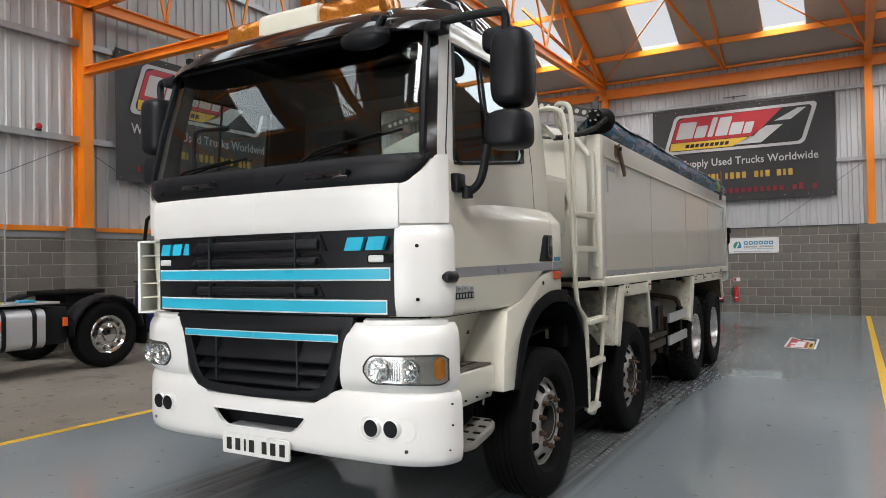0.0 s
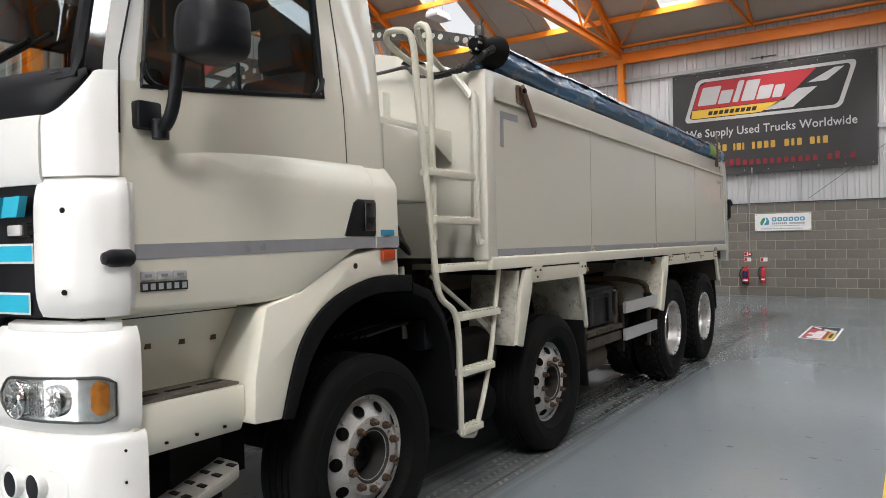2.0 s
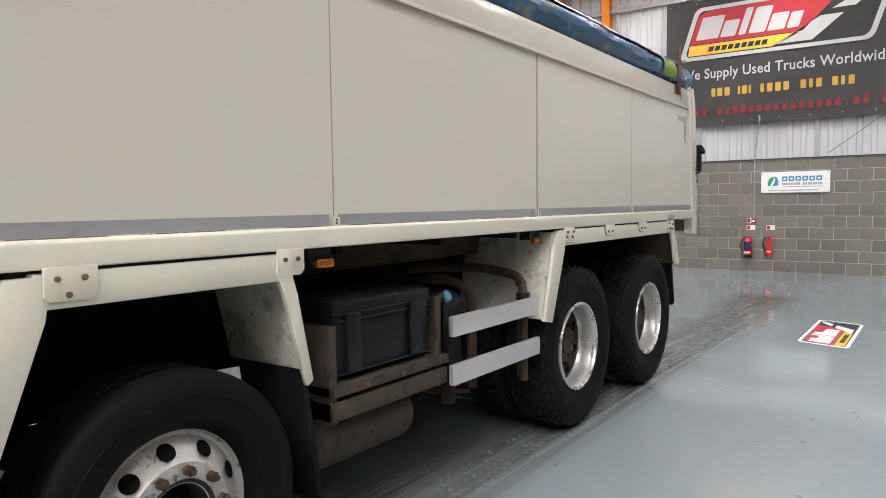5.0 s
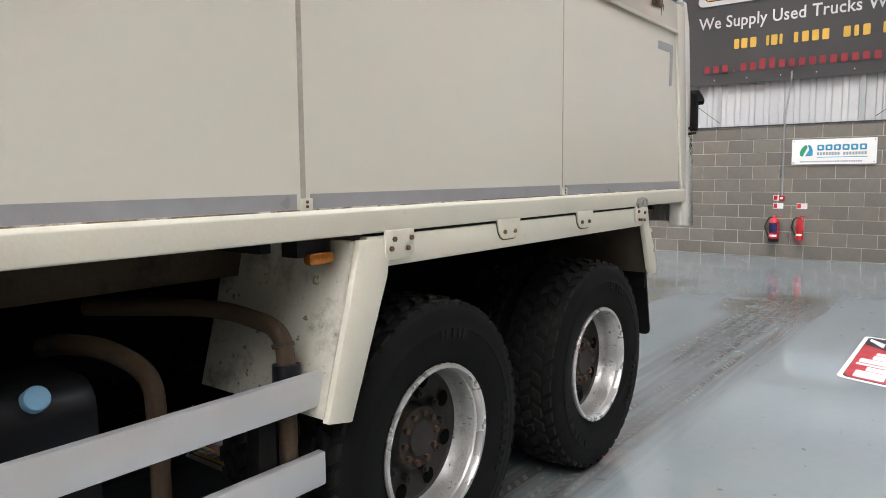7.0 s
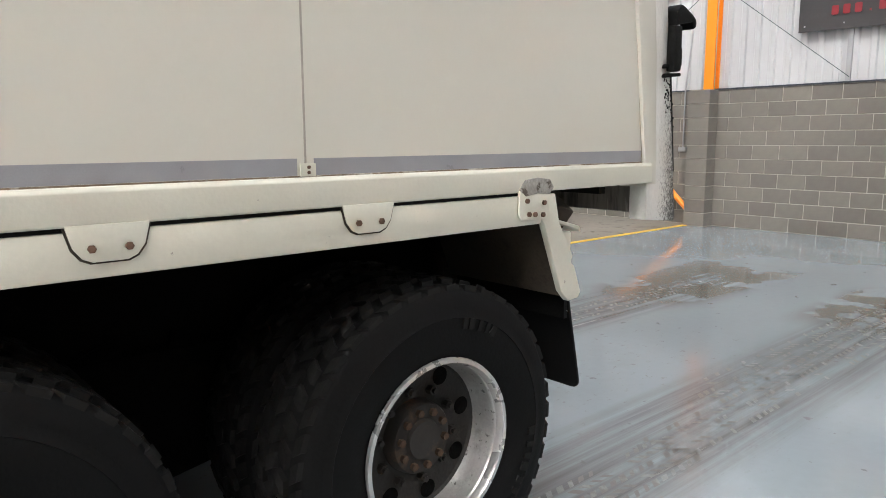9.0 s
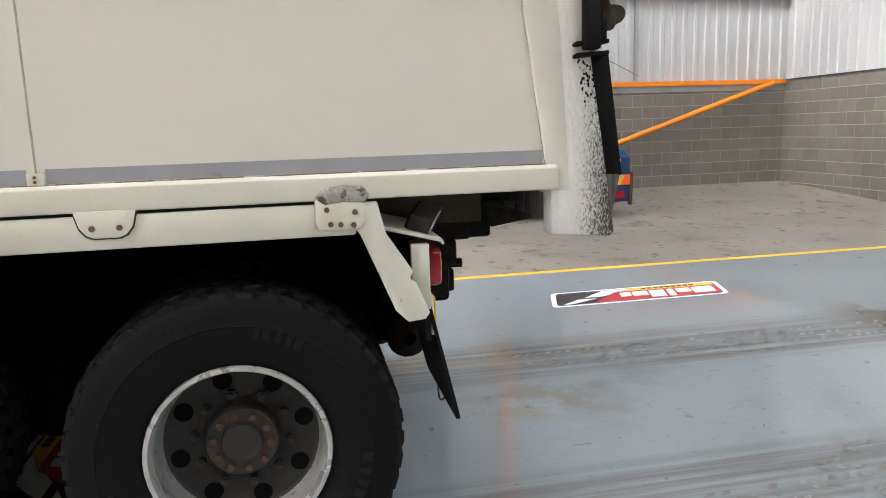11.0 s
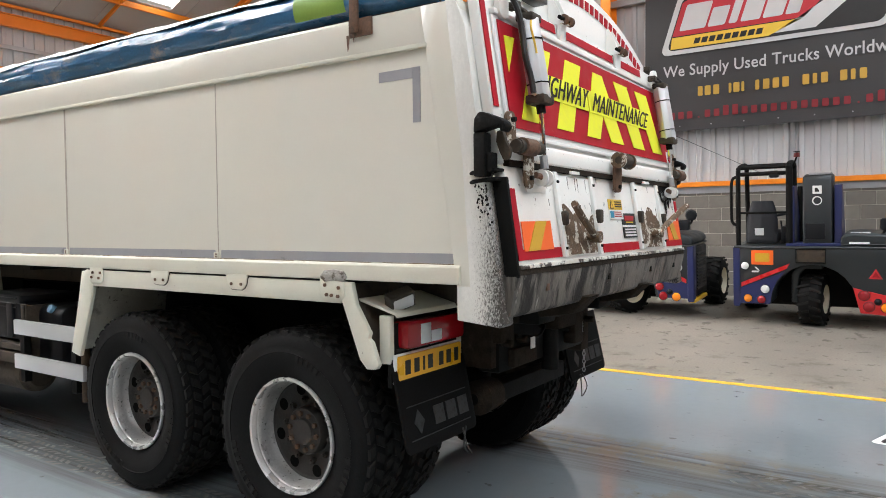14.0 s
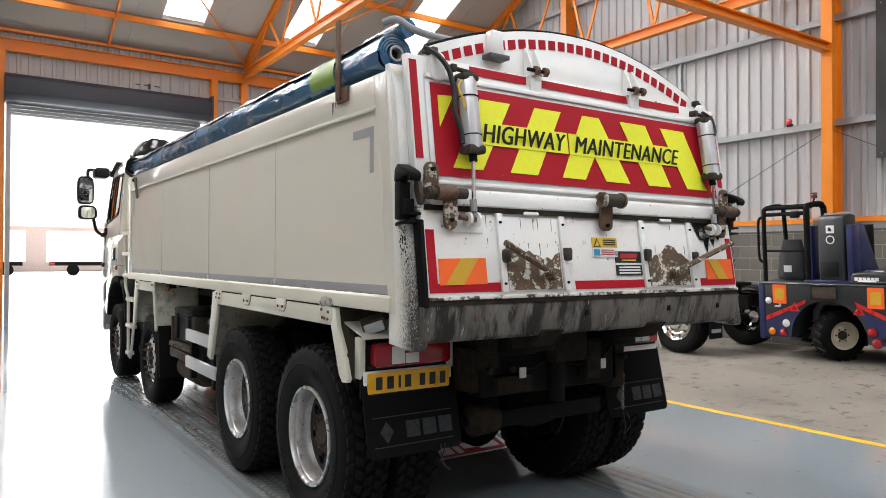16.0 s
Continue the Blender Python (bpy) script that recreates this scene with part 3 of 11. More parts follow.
def mesh_of(name, shape, mat, bevel=0.0, angle=32, segments=2):
    me = bpy.data.meshes.new(name)
    me.from_pydata(shape.v, [], shape.f)
    bm = bmesh.new()
    bm.from_mesh(me)
    bmesh.ops.recalc_face_normals(bm, faces=bm.faces)
    if bevel:
        sharp = [e for e in bm.edges if len(e.link_faces) == 2 and e.calc_face_angle(0) > radians(angle)]
        bmesh.ops.bevel(bm, geom=sharp, offset=bevel, segments=segments, profile=0.5, affect="EDGES", clamp_overlap=True)
    for f in bm.faces:
        f.smooth = True
    for e in bm.edges:
        if len(e.link_faces) != 2 or e.calc_face_angle(0) > radians(angle):
            e.smooth = False
    bm.to_mesh(me)
    bm.free()
    me.materials.append(mat)
    return me


def attach(ob, parent):
    if parent:
        ob.parent = parent
        m, q = Matrix.Identity(4), parent
        while q:
            m = q.matrix_parent_inverse @ q.matrix_basis @ m if q.parent else q.matrix_basis @ m
            q = q.parent
        ob.matrix_parent_inverse = m.inverted()
    return ob


def part(name, shape, mat, parent=None, label="", bevel=0.0, angle=32, segments=2):
    """One mesh under a thing or a part; shape in world coordinates, or ready mesh data."""
    me = mesh_of(name, shape, mat, bevel, angle, segments) if isinstance(shape, Shape) else shape
    return tagged(attach(new(name, me), parent), label)


def thing(name, x, y, z, label, category, group="", kind=""):
    e = new(name)
    e.empty_display_size = 0.2
    e.matrix_basis = pose(x, y, z)
    return tagged(e, label, category, group, kind)


def lettering(name, text, size, mat, m, parent, spread=1.0, align="LEFT", bold=0.0, label=""):
    """Raised letters of the built-in font, laid by the pose m (x along the line, y up)."""
    cu = bpy.data.curves.new(name, "FONT")
    cu.body, cu.size, cu.extrude, cu.align_x = text, size, 0.0015, align
    cu.offset, cu.space_character, cu.resolution_u = bold, spread, 3
    ob = bpy.data.objects.new(name, cu)
    me = bpy.data.meshes.new_from_object(ob)
    me.name = name
    bpy.data.objects.remove(ob)
    me.transform(m)
    me.materials.clear()
    me.materials.append(mat)
    return tagged(attach(new(name, me), parent), label)

# ---- the hall ----
ground = tagged(part("ground", Shape().add([(-600, -700, -0.06), (600, -700, -0.06), (600, 500, -0.06), (-600, 500, -0.06)], [(0, 1, 2, 3)]), YARD),
                "pale concrete yard outside the hall", "ground", kind="structure")
LINE_L, LINE_R = -3.72, 3.30
floor_resin = tagged(part("floor", Shape().box(LINE_L, LINE_R, FY - 0.4, RY, -0.3, 0), RESIN), "glossy blue-grey resin floor with tyre dust", "floor", kind="structure")
tagged(part("floor_concrete_west", Shape().box(GX, LINE_L, FY, RY, -0.3, -0.001), CONCRETE), "worn bare concrete floor with stains", "floor", kind="structure")
tagged(part("floor_concrete_east", Shape().box(LINE_R, EX, FY, RY, -0.3, -0.001), CONCRETE), "worn bare concrete floor with stains", "floor", kind="structure")
RAMP_X, RAMP_RISE = -6.55, 0.07      # the concrete climbs gently towards the gable wall
RAMP_Z = RAMP_RISE * (RAMP_X - GX)
ramp = Shape().grid([[(RAMP_X - (RAMP_X - GX) * k / 8, y, RAMP_Z * k / 8 * lift + 0.0005) for k in range(9)] for y, lift in ((4.85, 0.0), (5.1, 0.15), (5.35, 0.55), (5.6, 0.9), (5.8, 1.0), (RY, 1.0))])
tagged(part("floor_ramp", ramp, CONCRETE), "worn bare concrete rising to the block wall", "floor", kind="structure")
for x in (LINE_L, LINE_R):
    line = Shape()
    line.box(x - 0.05, x + 0.05, FY + 0.4, RY - 0.05, -0.01, 0.0035)
    tagged(part("floor_line", line, YELLOW_LINE), "yellow line painted on the floor", "floor line", kind="structure")


def ribbed(p0, p1, z0, top, nx, ny, pitch=0.25, depth=0.03):
    """Upright profiled sheet from p0 to p1; top(u) gives the height at u metres; nx, ny point into the hall."""
    s = Shape()
    a, b = Vector((*p0, 0)), Vector((*p1, 0))
    length = (b - a).length
    d = (b - a).normalized()
    n = Vector((nx, ny, 0))
    us = []
    u = 0.0
    while u < length:
        for off, h in ((0, 0), (pitch * 0.62, 0), (pitch * 0.70, 1), (pitch * 0.92, 1)):
            if u + off < length:
                us.append((u + off, h))
        u += pitch
    us.append((length, 0))
    low = [tuple(a + d * u + n * depth * h + Vector((0, 0, z0))) for u, h in us]
    high = [tuple(a + d * u + n * depth * h + Vector((0, 0, top(u)))) for u, h in us]
    return s.grid([low, high])


def gable_top(y):
    return roof_z(y) + 0.05


CL = 0.12   # the cladding stands behind the block face
rear_sheet = ribbed((GX - CL, RY + CL), (EX + CL, RY + CL), BLOCK_TOP, lambda u: EAVE_Z + 0.25, 0, -1)
door_sheet = ribbed((GX - CL, FY - CL), (DOOR_X0 - 0.35, FY - CL), BLOCK_TOP, lambda u: EAVE_Z + 0.25, 0, 1)
door_sheet.add(*(lambda s: (s.v, s.f))(ribbed((DOOR_X1 + 0.15, FY - CL), (EX + CL, FY - CL), BLOCK_TOP, lambda u: EAVE_Z + 0.25, 0, 1)))
door_sheet.add(*(lambda s: (s.v, s.f))(ribbed((DOOR_X0 - 0.35, FY - CL), (DOOR_X1 + 0.15, FY - CL), 5.7, lambda u: EAVE_Z + 0.25, 0, 1)))
gable_sheet = ribbed((GX - CL, FY - CL), (GX - CL, RY + CL), BLOCK_TOP, lambda u: gable_top(FY - CL + u), 1, 0)
east_sheet = ribbed((EX + CL, FY - CL), (EX + CL, RY + CL), BLOCK_TOP, lambda u: gable_top(FY - CL + u), -1, 0)
SHEETS = {}
for name, s in (("wall_north", rear_sheet), ("wall_south", door_sheet), ("wall_west", gable_sheet), ("wall_east", east_sheet)):
    w = part(name, s, CLADDING, angle=20)
    so = w.modifiers.new("thickness", "SOLIDIFY")
    so.thickness, so.offset = 0.04, 0
    SHEETS[name] = tagged(w, "light grey ribbed metal cladding over a block base", "wall", kind="structure")

# roof sheets with the rooflight openings left free
roof = Shape()
edges_x = [GX - 0.4]
for sx in SKYLIGHT_X:
    edges_x += [sx - SKY_W / 2, sx + SKY_W / 2]
edges_x.append(EX + 0.4)
for ys, hole in (((RIDGE_Y, REAR_Y0, REAR_Y1, RY + 0.5), 1), ((FY - 0.5, FRONT_Y0, FRONT_Y1, RIDGE_Y), 1)):
    for i in range(len(edges_x) - 1):
        for j in range(3):
            if i % 2 == 1 and j == hole:
                continue
            x0, x1, y0, y1 = edges_x[i], edges_x[i + 1], ys[j], ys[j + 1]
            z0, z1 = roof_z(y0 + 1e-6), roof_z(y1 - 1e-6)
            roof.add([(x0, y0, z0), (x1, y0, z0), (x1, y1, z1), (x0, y1, z1), (x0, y0, z0 + 0.1), (x1, y0, z0 + 0.1), (x1, y1, z1 + 0.1), (x0, y1, z1 + 0.1)],
                     [(0, 1, 2, 3), (7, 6, 5, 4), (0, 4, 5, 1), (1, 5, 6, 2), (2, 6, 7, 3), (3, 7, 4, 0)])
# seams of the lining
for k in range(int((EX - GX) / 1.03)):
    x = GX + 0.35 + k * 1.03
    if min(abs(x - sx) for sx in SKYLIGHT_X) < SKY_W / 2 + 0.05:
        continue
    for y0, y1 in ((RIDGE_Y, RY), (FY, RIDGE_Y)):
        z0, z1 = roof_z(y0 + 1e-6), roof_z(y1 - 1e-6)
        roof.add([(x - 0.02, y0, z0 - 0.001), (x + 0.02, y0, z0 - 0.001), (x + 0.02, y1, z1 - 0.001), (x - 0.02, y1, z1 - 0.001), (x - 0.02, y0, z0 - 0.02), (x + 0.02, y0, z0 - 0.02), (x + 0.02, y1, z1 - 0.02), (x - 0.02, y1, z1 - 0.02)],
                 [(0, 1, 2, 3), (7, 6, 5, 4), (0, 4, 5, 1), (1, 5, 6, 2), (2, 6, 7, 3), (3, 7, 4, 0)])
tagged(part("ceiling", roof, ROOFING), "grey sloping roof lining with rooflight openings", "roof", kind="structure")


def i_beam(s, p0, p1, h, w, up=(0, 0, 1), t=0.02):
    """A rolled steel section between two points; h deep along up, w wide."""
    p0, p1, up = Vector(p0), Vector(p1), Vector(up)
    d = (p1 - p0).normalized()
    side = d.cross(up).normalized()
    up = side.cross(d).normalized()
    for a0, a1, b0, b1 in ((-w / 2, w / 2, h / 2 - t, h / 2), (-w / 2, w / 2, -h / 2, -h / 2 + t), (-t / 2, t / 2, -h / 2 + t, h / 2 - t)):
        v = [p + side * a + up * b for p in (p0, p1) for a, b in ((a0, b0), (a1, b0), (a1, b1), (a0, b1))]
        s.add(v, [(3, 2, 1, 0), (4, 5, 6, 7), (0, 1, 5, 4), (1, 2, 6, 5), (2, 3, 7, 6), (3, 0, 4, 7)])
    return s


def angle_bar(s, p0, p1, w=0.07):
    p0, p1 = Vector(p0), Vector(p1)
    d = (p1 - p0).normalized()
    a = d.orthogonal().normalized() if abs(d.x) > 0.95 else d.cross(Vector((1, 0, 0))).normalized()
    b = d.cross(a).normalized()
    v = [p + a * i + b * j for p in (p0, p1) for i, j in ((-w / 2, -w / 4), (w / 2, -w / 4), (w / 2, w / 4), (-w / 2, w / 4))]
    return s.add(v, [(3, 2, 1, 0), (4, 5, 6, 7), (0, 1, 5, 4), (1, 2, 6, 5), (2, 3, 7, 6), (3, 0, 4, 7)])


TRUSS_X = [GX + 0.35, -3.5, 3.45, 10.4, EX - 0.35]
CHORD_Z = 6.72
for tx in TRUSS_X:
    tr = thing("roof_truss", tx, RIDGE_Y, CHORD_Z, "orange painted steel roof truss", "roof truss", "roof trusses", "structure")
    part("bottom_chord", i_beam(Shape(), (tx, FY + 0.1, CHORD_Z), (tx, RY - 0.1, CHORD_Z), 0.22, 0.16), ORANGE, tr)
    for ye, sgn in ((RY - 0.1, -1), (FY + 0.1, 1)):
        part("top_chord", i_beam(Shape(), (tx, ye, roof_z(ye) - 0.12), (tx, RIDGE_Y, roof_z(RIDGE_Y) - 0.12), 0.16, 0.12), ORANGE, tr)
        for k in range(6):
            ya, yb = ye + sgn * (0.6 + k * 2.1), ye + sgn * (1.9 + k * 2.1)
            part("web", angle_bar(Shape(), (tx, ya, CHORD_Z + 0.1), (tx, yb, roof_z(yb) - 0.2)), ORANGE, tr)
            part("web", angle_bar(Shape(), (tx, yb, roof_z(yb) - 0.2), (tx, ya + sgn * 2.1, CHORD_Z + 0.1)), ORANGE, tr)
# light intermediate rafters, purlins and wind bracing
for k, y in enumerate([17.25, 15.3, 13.3, 11.2, 9.1, 7.0, 3.9, 1.8, -0.3, -2.4, -4.4, -6.4]):
    tagged(part("purlin", Shape().box(GX, EX, y - 0.035, y + 0.035, roof_z(y) - 0.18, roof_z(y) - 0.03), ORANGE), "orange roof purlin", "purlin", "purlins", "structure")
for x in (-6.8, -0.02, 6.9, 13.8):
    for ye in (RY - 0.1, FY + 0.1):
        tagged(part("rafter", angle_bar(Shape(), (x, ye, roof_z(ye) - 0.12), (x, RIDGE_Y, roof_z(RIDGE_Y) - 0.12), 0.10), ORANGE), "orange light rafter", "rafter", "rafters", "structure")
for x0, x1 in ((-3.5, -0.02), (3.45, -0.02), (-3.5, -6.8)):
    for ye, yi in ((RY - 0.2, 14.2), (FY + 0.2, -3.3)):
        tagged(part("wind_brace", Shape().cyl((x0, ye, roof_z(ye) - 0.22), (x1, yi, roof_z(yi) - 0.22), 0.02, 8), ORANGE), "orange wind brace rod under the roof", "brace", "wind braces", "structure")
for x0, sgn in ((-3.5, 1), (-0.02, -1), (3.45, -1)):
    tagged(part("wind_brace", angle_bar(Shape(), (-0.02 if x0 == -0.02 else x0, RY - 0.15, EAVE_Z - 0.15), (x0 - 1.1, 14.6, roof_z(14.6) - 0.25), 0.09), ORANGE), "orange diagonal roof brace", "brace", "wind braces", "structure")

# eaves beams and columns
for y, s in ((RY - 0.02, -1), (FY + 0.02, 1)):
    tagged(part("eaves_beam", i_beam(Shape(), (GX, y, 6.62), (EX, y, 6.62), 0.30, 0.16), ORANGE), "orange steel eaves beam", "beam", "eaves beams", "structure")
    tagged(part("eaves_rail", Shape().box(GX, EX, y - 0.05, y + 0.05, 6.93, 7.0), ORANGE), "orange rail above the eaves beam", "rail", "eaves rails", "structure")
for x in (-3.5, 3.45, 10.4):
    for y in (RY + 0.0, FY - 0.0):
        z0 = BLOCK_TOP
        tagged(part("column", i_beam(Shape(), (x, y, z0), (x, y, 6.5), 0.20, 0.18, up=(0, 1, 0)), ORANGE), "orange steel wall column", "column", "wall columns", "structure")
for y in (-1.32, 5.38, 12.08):
    for x in (GX + 0.12, EX - 0.12):
        tagged(part("column", i_beam(Shape(), (x, y, BLOCK_TOP + 0.002), (x, y, roof_z(y) - 0.2), 0.36, 0.20, up=(1, 0, 0)), ORANGE), "deep orange gable column", "column", "gable columns", "structure")
# strut from the gable column, ledger over the blocks
tagged(part("gable_strut", i_beam(Shape(), (GX + 0.3, 5.38, 5.42), (-3.5, 5.38, 5.42), 0.16, 0.16), ORANGE), "orange steel strut tied to the gable column", "strut", kind="structure")
tagged(part("gable_strut", i_beam(Shape(), (GX + 0.3, 5.38, 6.72), (-3.5, 5.38, 6.72), 0.22, 0.16), ORANGE), "orange steel strut tied to the gable column", "strut", kind="structure")
tagged(part("hanger", i_beam(Shape(), (-3.5, 5.38, 5.42), (-3.5, 5.38, 6.72), 0.12, 0.12, up=(1, 0, 0)), ORANGE), "orange steel hanger under the truss", "hanger", kind="structure")
tagged(part("ledger", Shape().box(GX - 0.06, GX + 0.06, FY, RY, BLOCK_TOP - 0.065, BLOCK_TOP + 0.025), ORANGE), "orange ledger along the top of the block wall", "ledger", kind="structure")
tagged(part("flashing", Shape().box(GX - 0.08, GX + 0.02, FY, RY, BLOCK_TOP - 0.19, BLOCK_TOP - 0.065), GALV), "grey flashing over the block wall", "flashing", kind="structure")
tagged(part("flashing", Shape().box(GX, EX, RY - 0.02, RY + 0.10, BLOCK_TOP, BLOCK_TOP + 0.025), DARK_STEEL), "dark flashing over the block wall", "flashing", kind="structure")
for z in (4.10, 6.0):
    rails = [Shape().box(GX - 0.10, GX + 0.04, FY, RY, z - 0.06, z + 0.06), Shape().box(GX, EX, RY + 0.02, RY + 0.09, z - 0.05, z + 0.05), Shape().box(GX, DOOR_X0 - 0.5, FY - 0.09, FY - 0.02, z - 0.05, z + 0.05)]
    for s in rails:
        tagged(part("sheeting_rail", s, GALV), "galvanised horizontal sheeting rail", "rail", "sheeting rails", "structure")
for z in (8.2,):
    tagged(part("sheeting_rail", Shape().box(GX - 0.10, GX + 0.04, FY + 3, RY - 3, z - 0.06, z + 0.06), GALV), "galvanised horizontal sheeting rail", "rail", "sheeting rails", "structure")
for x in (-1.33, 1.0, -5.8, 5.8):
    tagged(part("sheeting_post", Shape().box(x - 0.035, x + 0.035, RY + 0.03, RY + 0.09, BLOCK_TOP, 4.1), GALV), "galvanised post of the cladding", "post", "sheeting posts", "structure")
for y in (2.0, 8.7, 15.0):
    tagged(part("sheeting_post", Shape().box(GX - 0.10, GX - 0.03, y - 0.035, y + 0.035, BLOCK_TOP, 6.0), GALV), "galvanised post of the cladding", "post", "sheeting posts", "structure")
for a, b in (((GX + 0.05, 5.3, 4.0), (GX + 0.05, 2.3, 2.5)), ((GX + 0.05, 5.3, 4.0), (GX + 0.05, 8.2, 2.5)), ((GX + 0.05, 11.95, 4.0), (GX + 0.05, 15.0, 2.5)),
             ((3.3, RY - 0.0, 4.0), (1.2, RY - 0.0, 2.45)), ((-3.7, RY - 0.0, 4.0), (-5.8, RY - 0.0, 2.45)), ((-3.3, RY, 4.0), (-1.3, RY, 2.45))):
    tagged(part("tie_rod", Shape().cyl(a, b, 0.006, 6), DARK_STEEL), "thin steel tie rod on the wall", "tie rod", "tie rods", "structure")
tagged(part("wall_brace", Shape().cyl((-3.70, RY - 0.12, 0.20), (-5.9, RY - 0.12, 2.27), 0.05, 12), ORANGE), "orange tubular wall brace", "brace", "wall braces", "structure")
tagged(part("wall_brace", Shape().cyl((GX + 0.25, 13.9, 1.0), (GX + 0.25, 17.9, 2.3), 0.055, 12), ORANGE), "orange tubular wall brace", "brace", "wall braces", "structure")
tagged(part("wall_beam", i_beam(Shape(), (DOOR_X0 - 0.3, FY + 0.02, 5.35), (-9.9, FY + 0.02, 5.35), 0.26, 0.14), ORANGE), "orange beam beside the doorway", "beam", kind="structure")

# one batten light hung under the rear slope
lum = thing("ceiling_light", 0, 0, 0, "white box-shaped light hung on rods under the roof", "ceiling light")
part("housing", Shape().prism([(-0.30, 0.0), (0.30, 0.0), (0.30, 0.07), (0.24, 0.16), (-0.24, 0.16), (-0.30, 0.07)], "x", -0.17, 0.17), WHITE, lum, bevel=0.01)
part("diffuser", Shape().box(-0.13, 0.13, -0.27, 0.27, -0.012, -0.001), WHITE_INK, lum, bevel=0.004)
for y in (-0.2, 0.2):
    part("rod", Shape().cyl((0, y, 0.155), (0, y, roof_z(12.92 + y) - 6.93), 0.008, 6), GALV, lum)
lum.matrix_basis = pose(-6.08, 12.92, 6.90)

# doorway: roller shutter, guides and frame
for D0, D1 in ((DOOR_X0, DOOR_X1),):
    door = thing("roller_door", (D0 + D1) / 2, FY, 0, "raised roller shutter over an open doorway, dark grey drum and slats", "roller shutter")
    part("drum_cover", Shape().prism([(-7.42, 5.22), (-6.95, 5.22), (-6.80, 5.36), (-6.80, 5.72), (-6.95, 5.84), (-7.42, 5.84)], "x", D0 - 0.22, D1 + 0.15), DARK_STEEL, door, bevel=0.01)
    part("drum_plate", Shape().box(D0 - 0.27, D0 - 0.23, FY + 0.05, -6.78, 5.18, 5.88), DARK_STEEL, door)
    for k in range(4):
        z = 4.96 + k * 0.085
        part("slat", Shape().prism([(FY + 0.02, z), (FY + 0.05, z + 0.02), (FY + 0.05, z + 0.06), (FY + 0.02, z + 0.08), (FY + 0.0, z + 0.08), (FY + 0.0, z)], "x", D0, D1), GALV, door)
    for x in (D0 - 0.1, D1):
        part("guide", Shape().box(x, x + 0.1, FY - 0.05, FY + 0.09, 0, 5.3), GALV, door)
    for x in (D1 + 0.22, D0 - 0.45):
        tagged(part("column", i_beam(Shape(), (x, FY + 0.06, 0), (x, FY + 0.06, 6.5), 0.2, 0.18, up=(0, 1, 0)), ORANGE), "orange steel post beside the doorway", "column", "door posts", "structure")

# yard beyond the doorway
YARD_Y = -62
for k, x in enumerate((-52, -37, -24, -9, 4)):
    t = thing("parked_trailer", x, YARD_Y, 0, "white box trailer parked far out in the yard", "trailer", "trailers in the yard")
    part("box", Shape().box(x - 5.6, x + 5.6, YARD_Y - 1.25, YARD_Y + 1.25, 1.2, 4.0), WHITE, t, bevel=0.05)
    part("chassis", Shape().box(x - 5.4, x + 5.4, YARD_Y - 0.9, YARD_Y + 0.9, 0.85, 1.19), BLACK_STEEL, t)
    for dx in (-4.2, -3.0, 3.6):
        part("wheel", Shape().cyl((x + dx, YARD_Y + 0.8, 0.46), (x + dx, YARD_Y + 1.15, 0.46), 0.52, 20), RUBBER, t)
    part("rear_lamp", Shape().box(x + 5.1, x + 5.5, YARD_Y + 0.95, YARD_Y + 1.2, 0.95, 1.15), RED_LENS, t)
shed = thing("brick_building", -30, -84, 0, "long low red brick building far across the yard", "building")
part("wall", Shape().box(-75, 12, -90, -84, 0, 5.2), BRICK_RED, shed)
part("roof", Shape().prism([(-90.5, 5.2), (-83.5, 5.2), (-87, 7.4)], "x", -75.5, 12.5), BRICK_RED, shed)

# ---- the tipper lorry: nose at y = 0, tail at y = 9.2, near side at +x ----
lorry = thing("tipper_lorry", 0, 4.6, 0, "white and cream four-axle tipper lorry with cyan grille stripes, worn tailgate", "lorry")


def lp(name, shape, mat, label="", bevel=0.0, parent=None, angle=32, segments=2):
    return part(name, shape, mat, parent or lorry, label, bevel, angle, segments)


# cab shell: rings of the plan outline, from the nose round to the back
LEVELS = [(1.30, 0.10, 1.14, 0.20, 1.74), (1.60, 0.085, 1.155, 0.20, 1.74), (1.93, 0.078, 1.16, 0.20, 1.74), (2.00, 0.078, 1.158, 0.20, 1.74), (2.13, 0.082, 1.152, 0.20, 1.74),
          (2.20, 0.09, 1.147, 0.20, 1.74), (2.50, 0.155, 1.122, 0.19, 1.74), (2.80, 0.235, 1.088, 0.17, 1.73), (2.90, 0.265, 1.07, 0.16, 1.71), (3.00, 0.36, 1.02, 0.20, 1.55), (3.05, 0.54, 0.92, 0.2, 1.46)]


def cab_ring(z, yf, w, r, yr, inset=0.0):
    w, yf, yr = w - inset, yf + inset, yr - inset
    fx = w - r
    p = [(0, yf), (fx * 0.5, yf + 0.004), (fx, yf + 0.012)]
    p += [(fx + r * math.sin(radians(a)), yf + 0.012 + r * (1 - math.cos(radians(a)))) for a in (20, 36, 58, 90)]
    yr -= 0.04
    a0 = max(0.30, yf + r + 0.025)
    p += [(w, a0), (w, 0.78), (w, 1.245), (w, 1.42), (w, yr - 0.06), (w - 0.015, yr - 0.015), (w - 0.06, yr), (w * 0.26, yr), (0, yr)]
    right = [(x, y, z + (float(np.interp(y, [0.30, 0.78, 1.25], [-0.085, -0.03, 0.028])) if 2.15 < z < 2.25 and k in (7, 8, 9) else 0.0)) for k, (x, y) in enumerate(p)]
    return right + [(-x, y, z) for x, y, _ in right[-2:0:-1]]


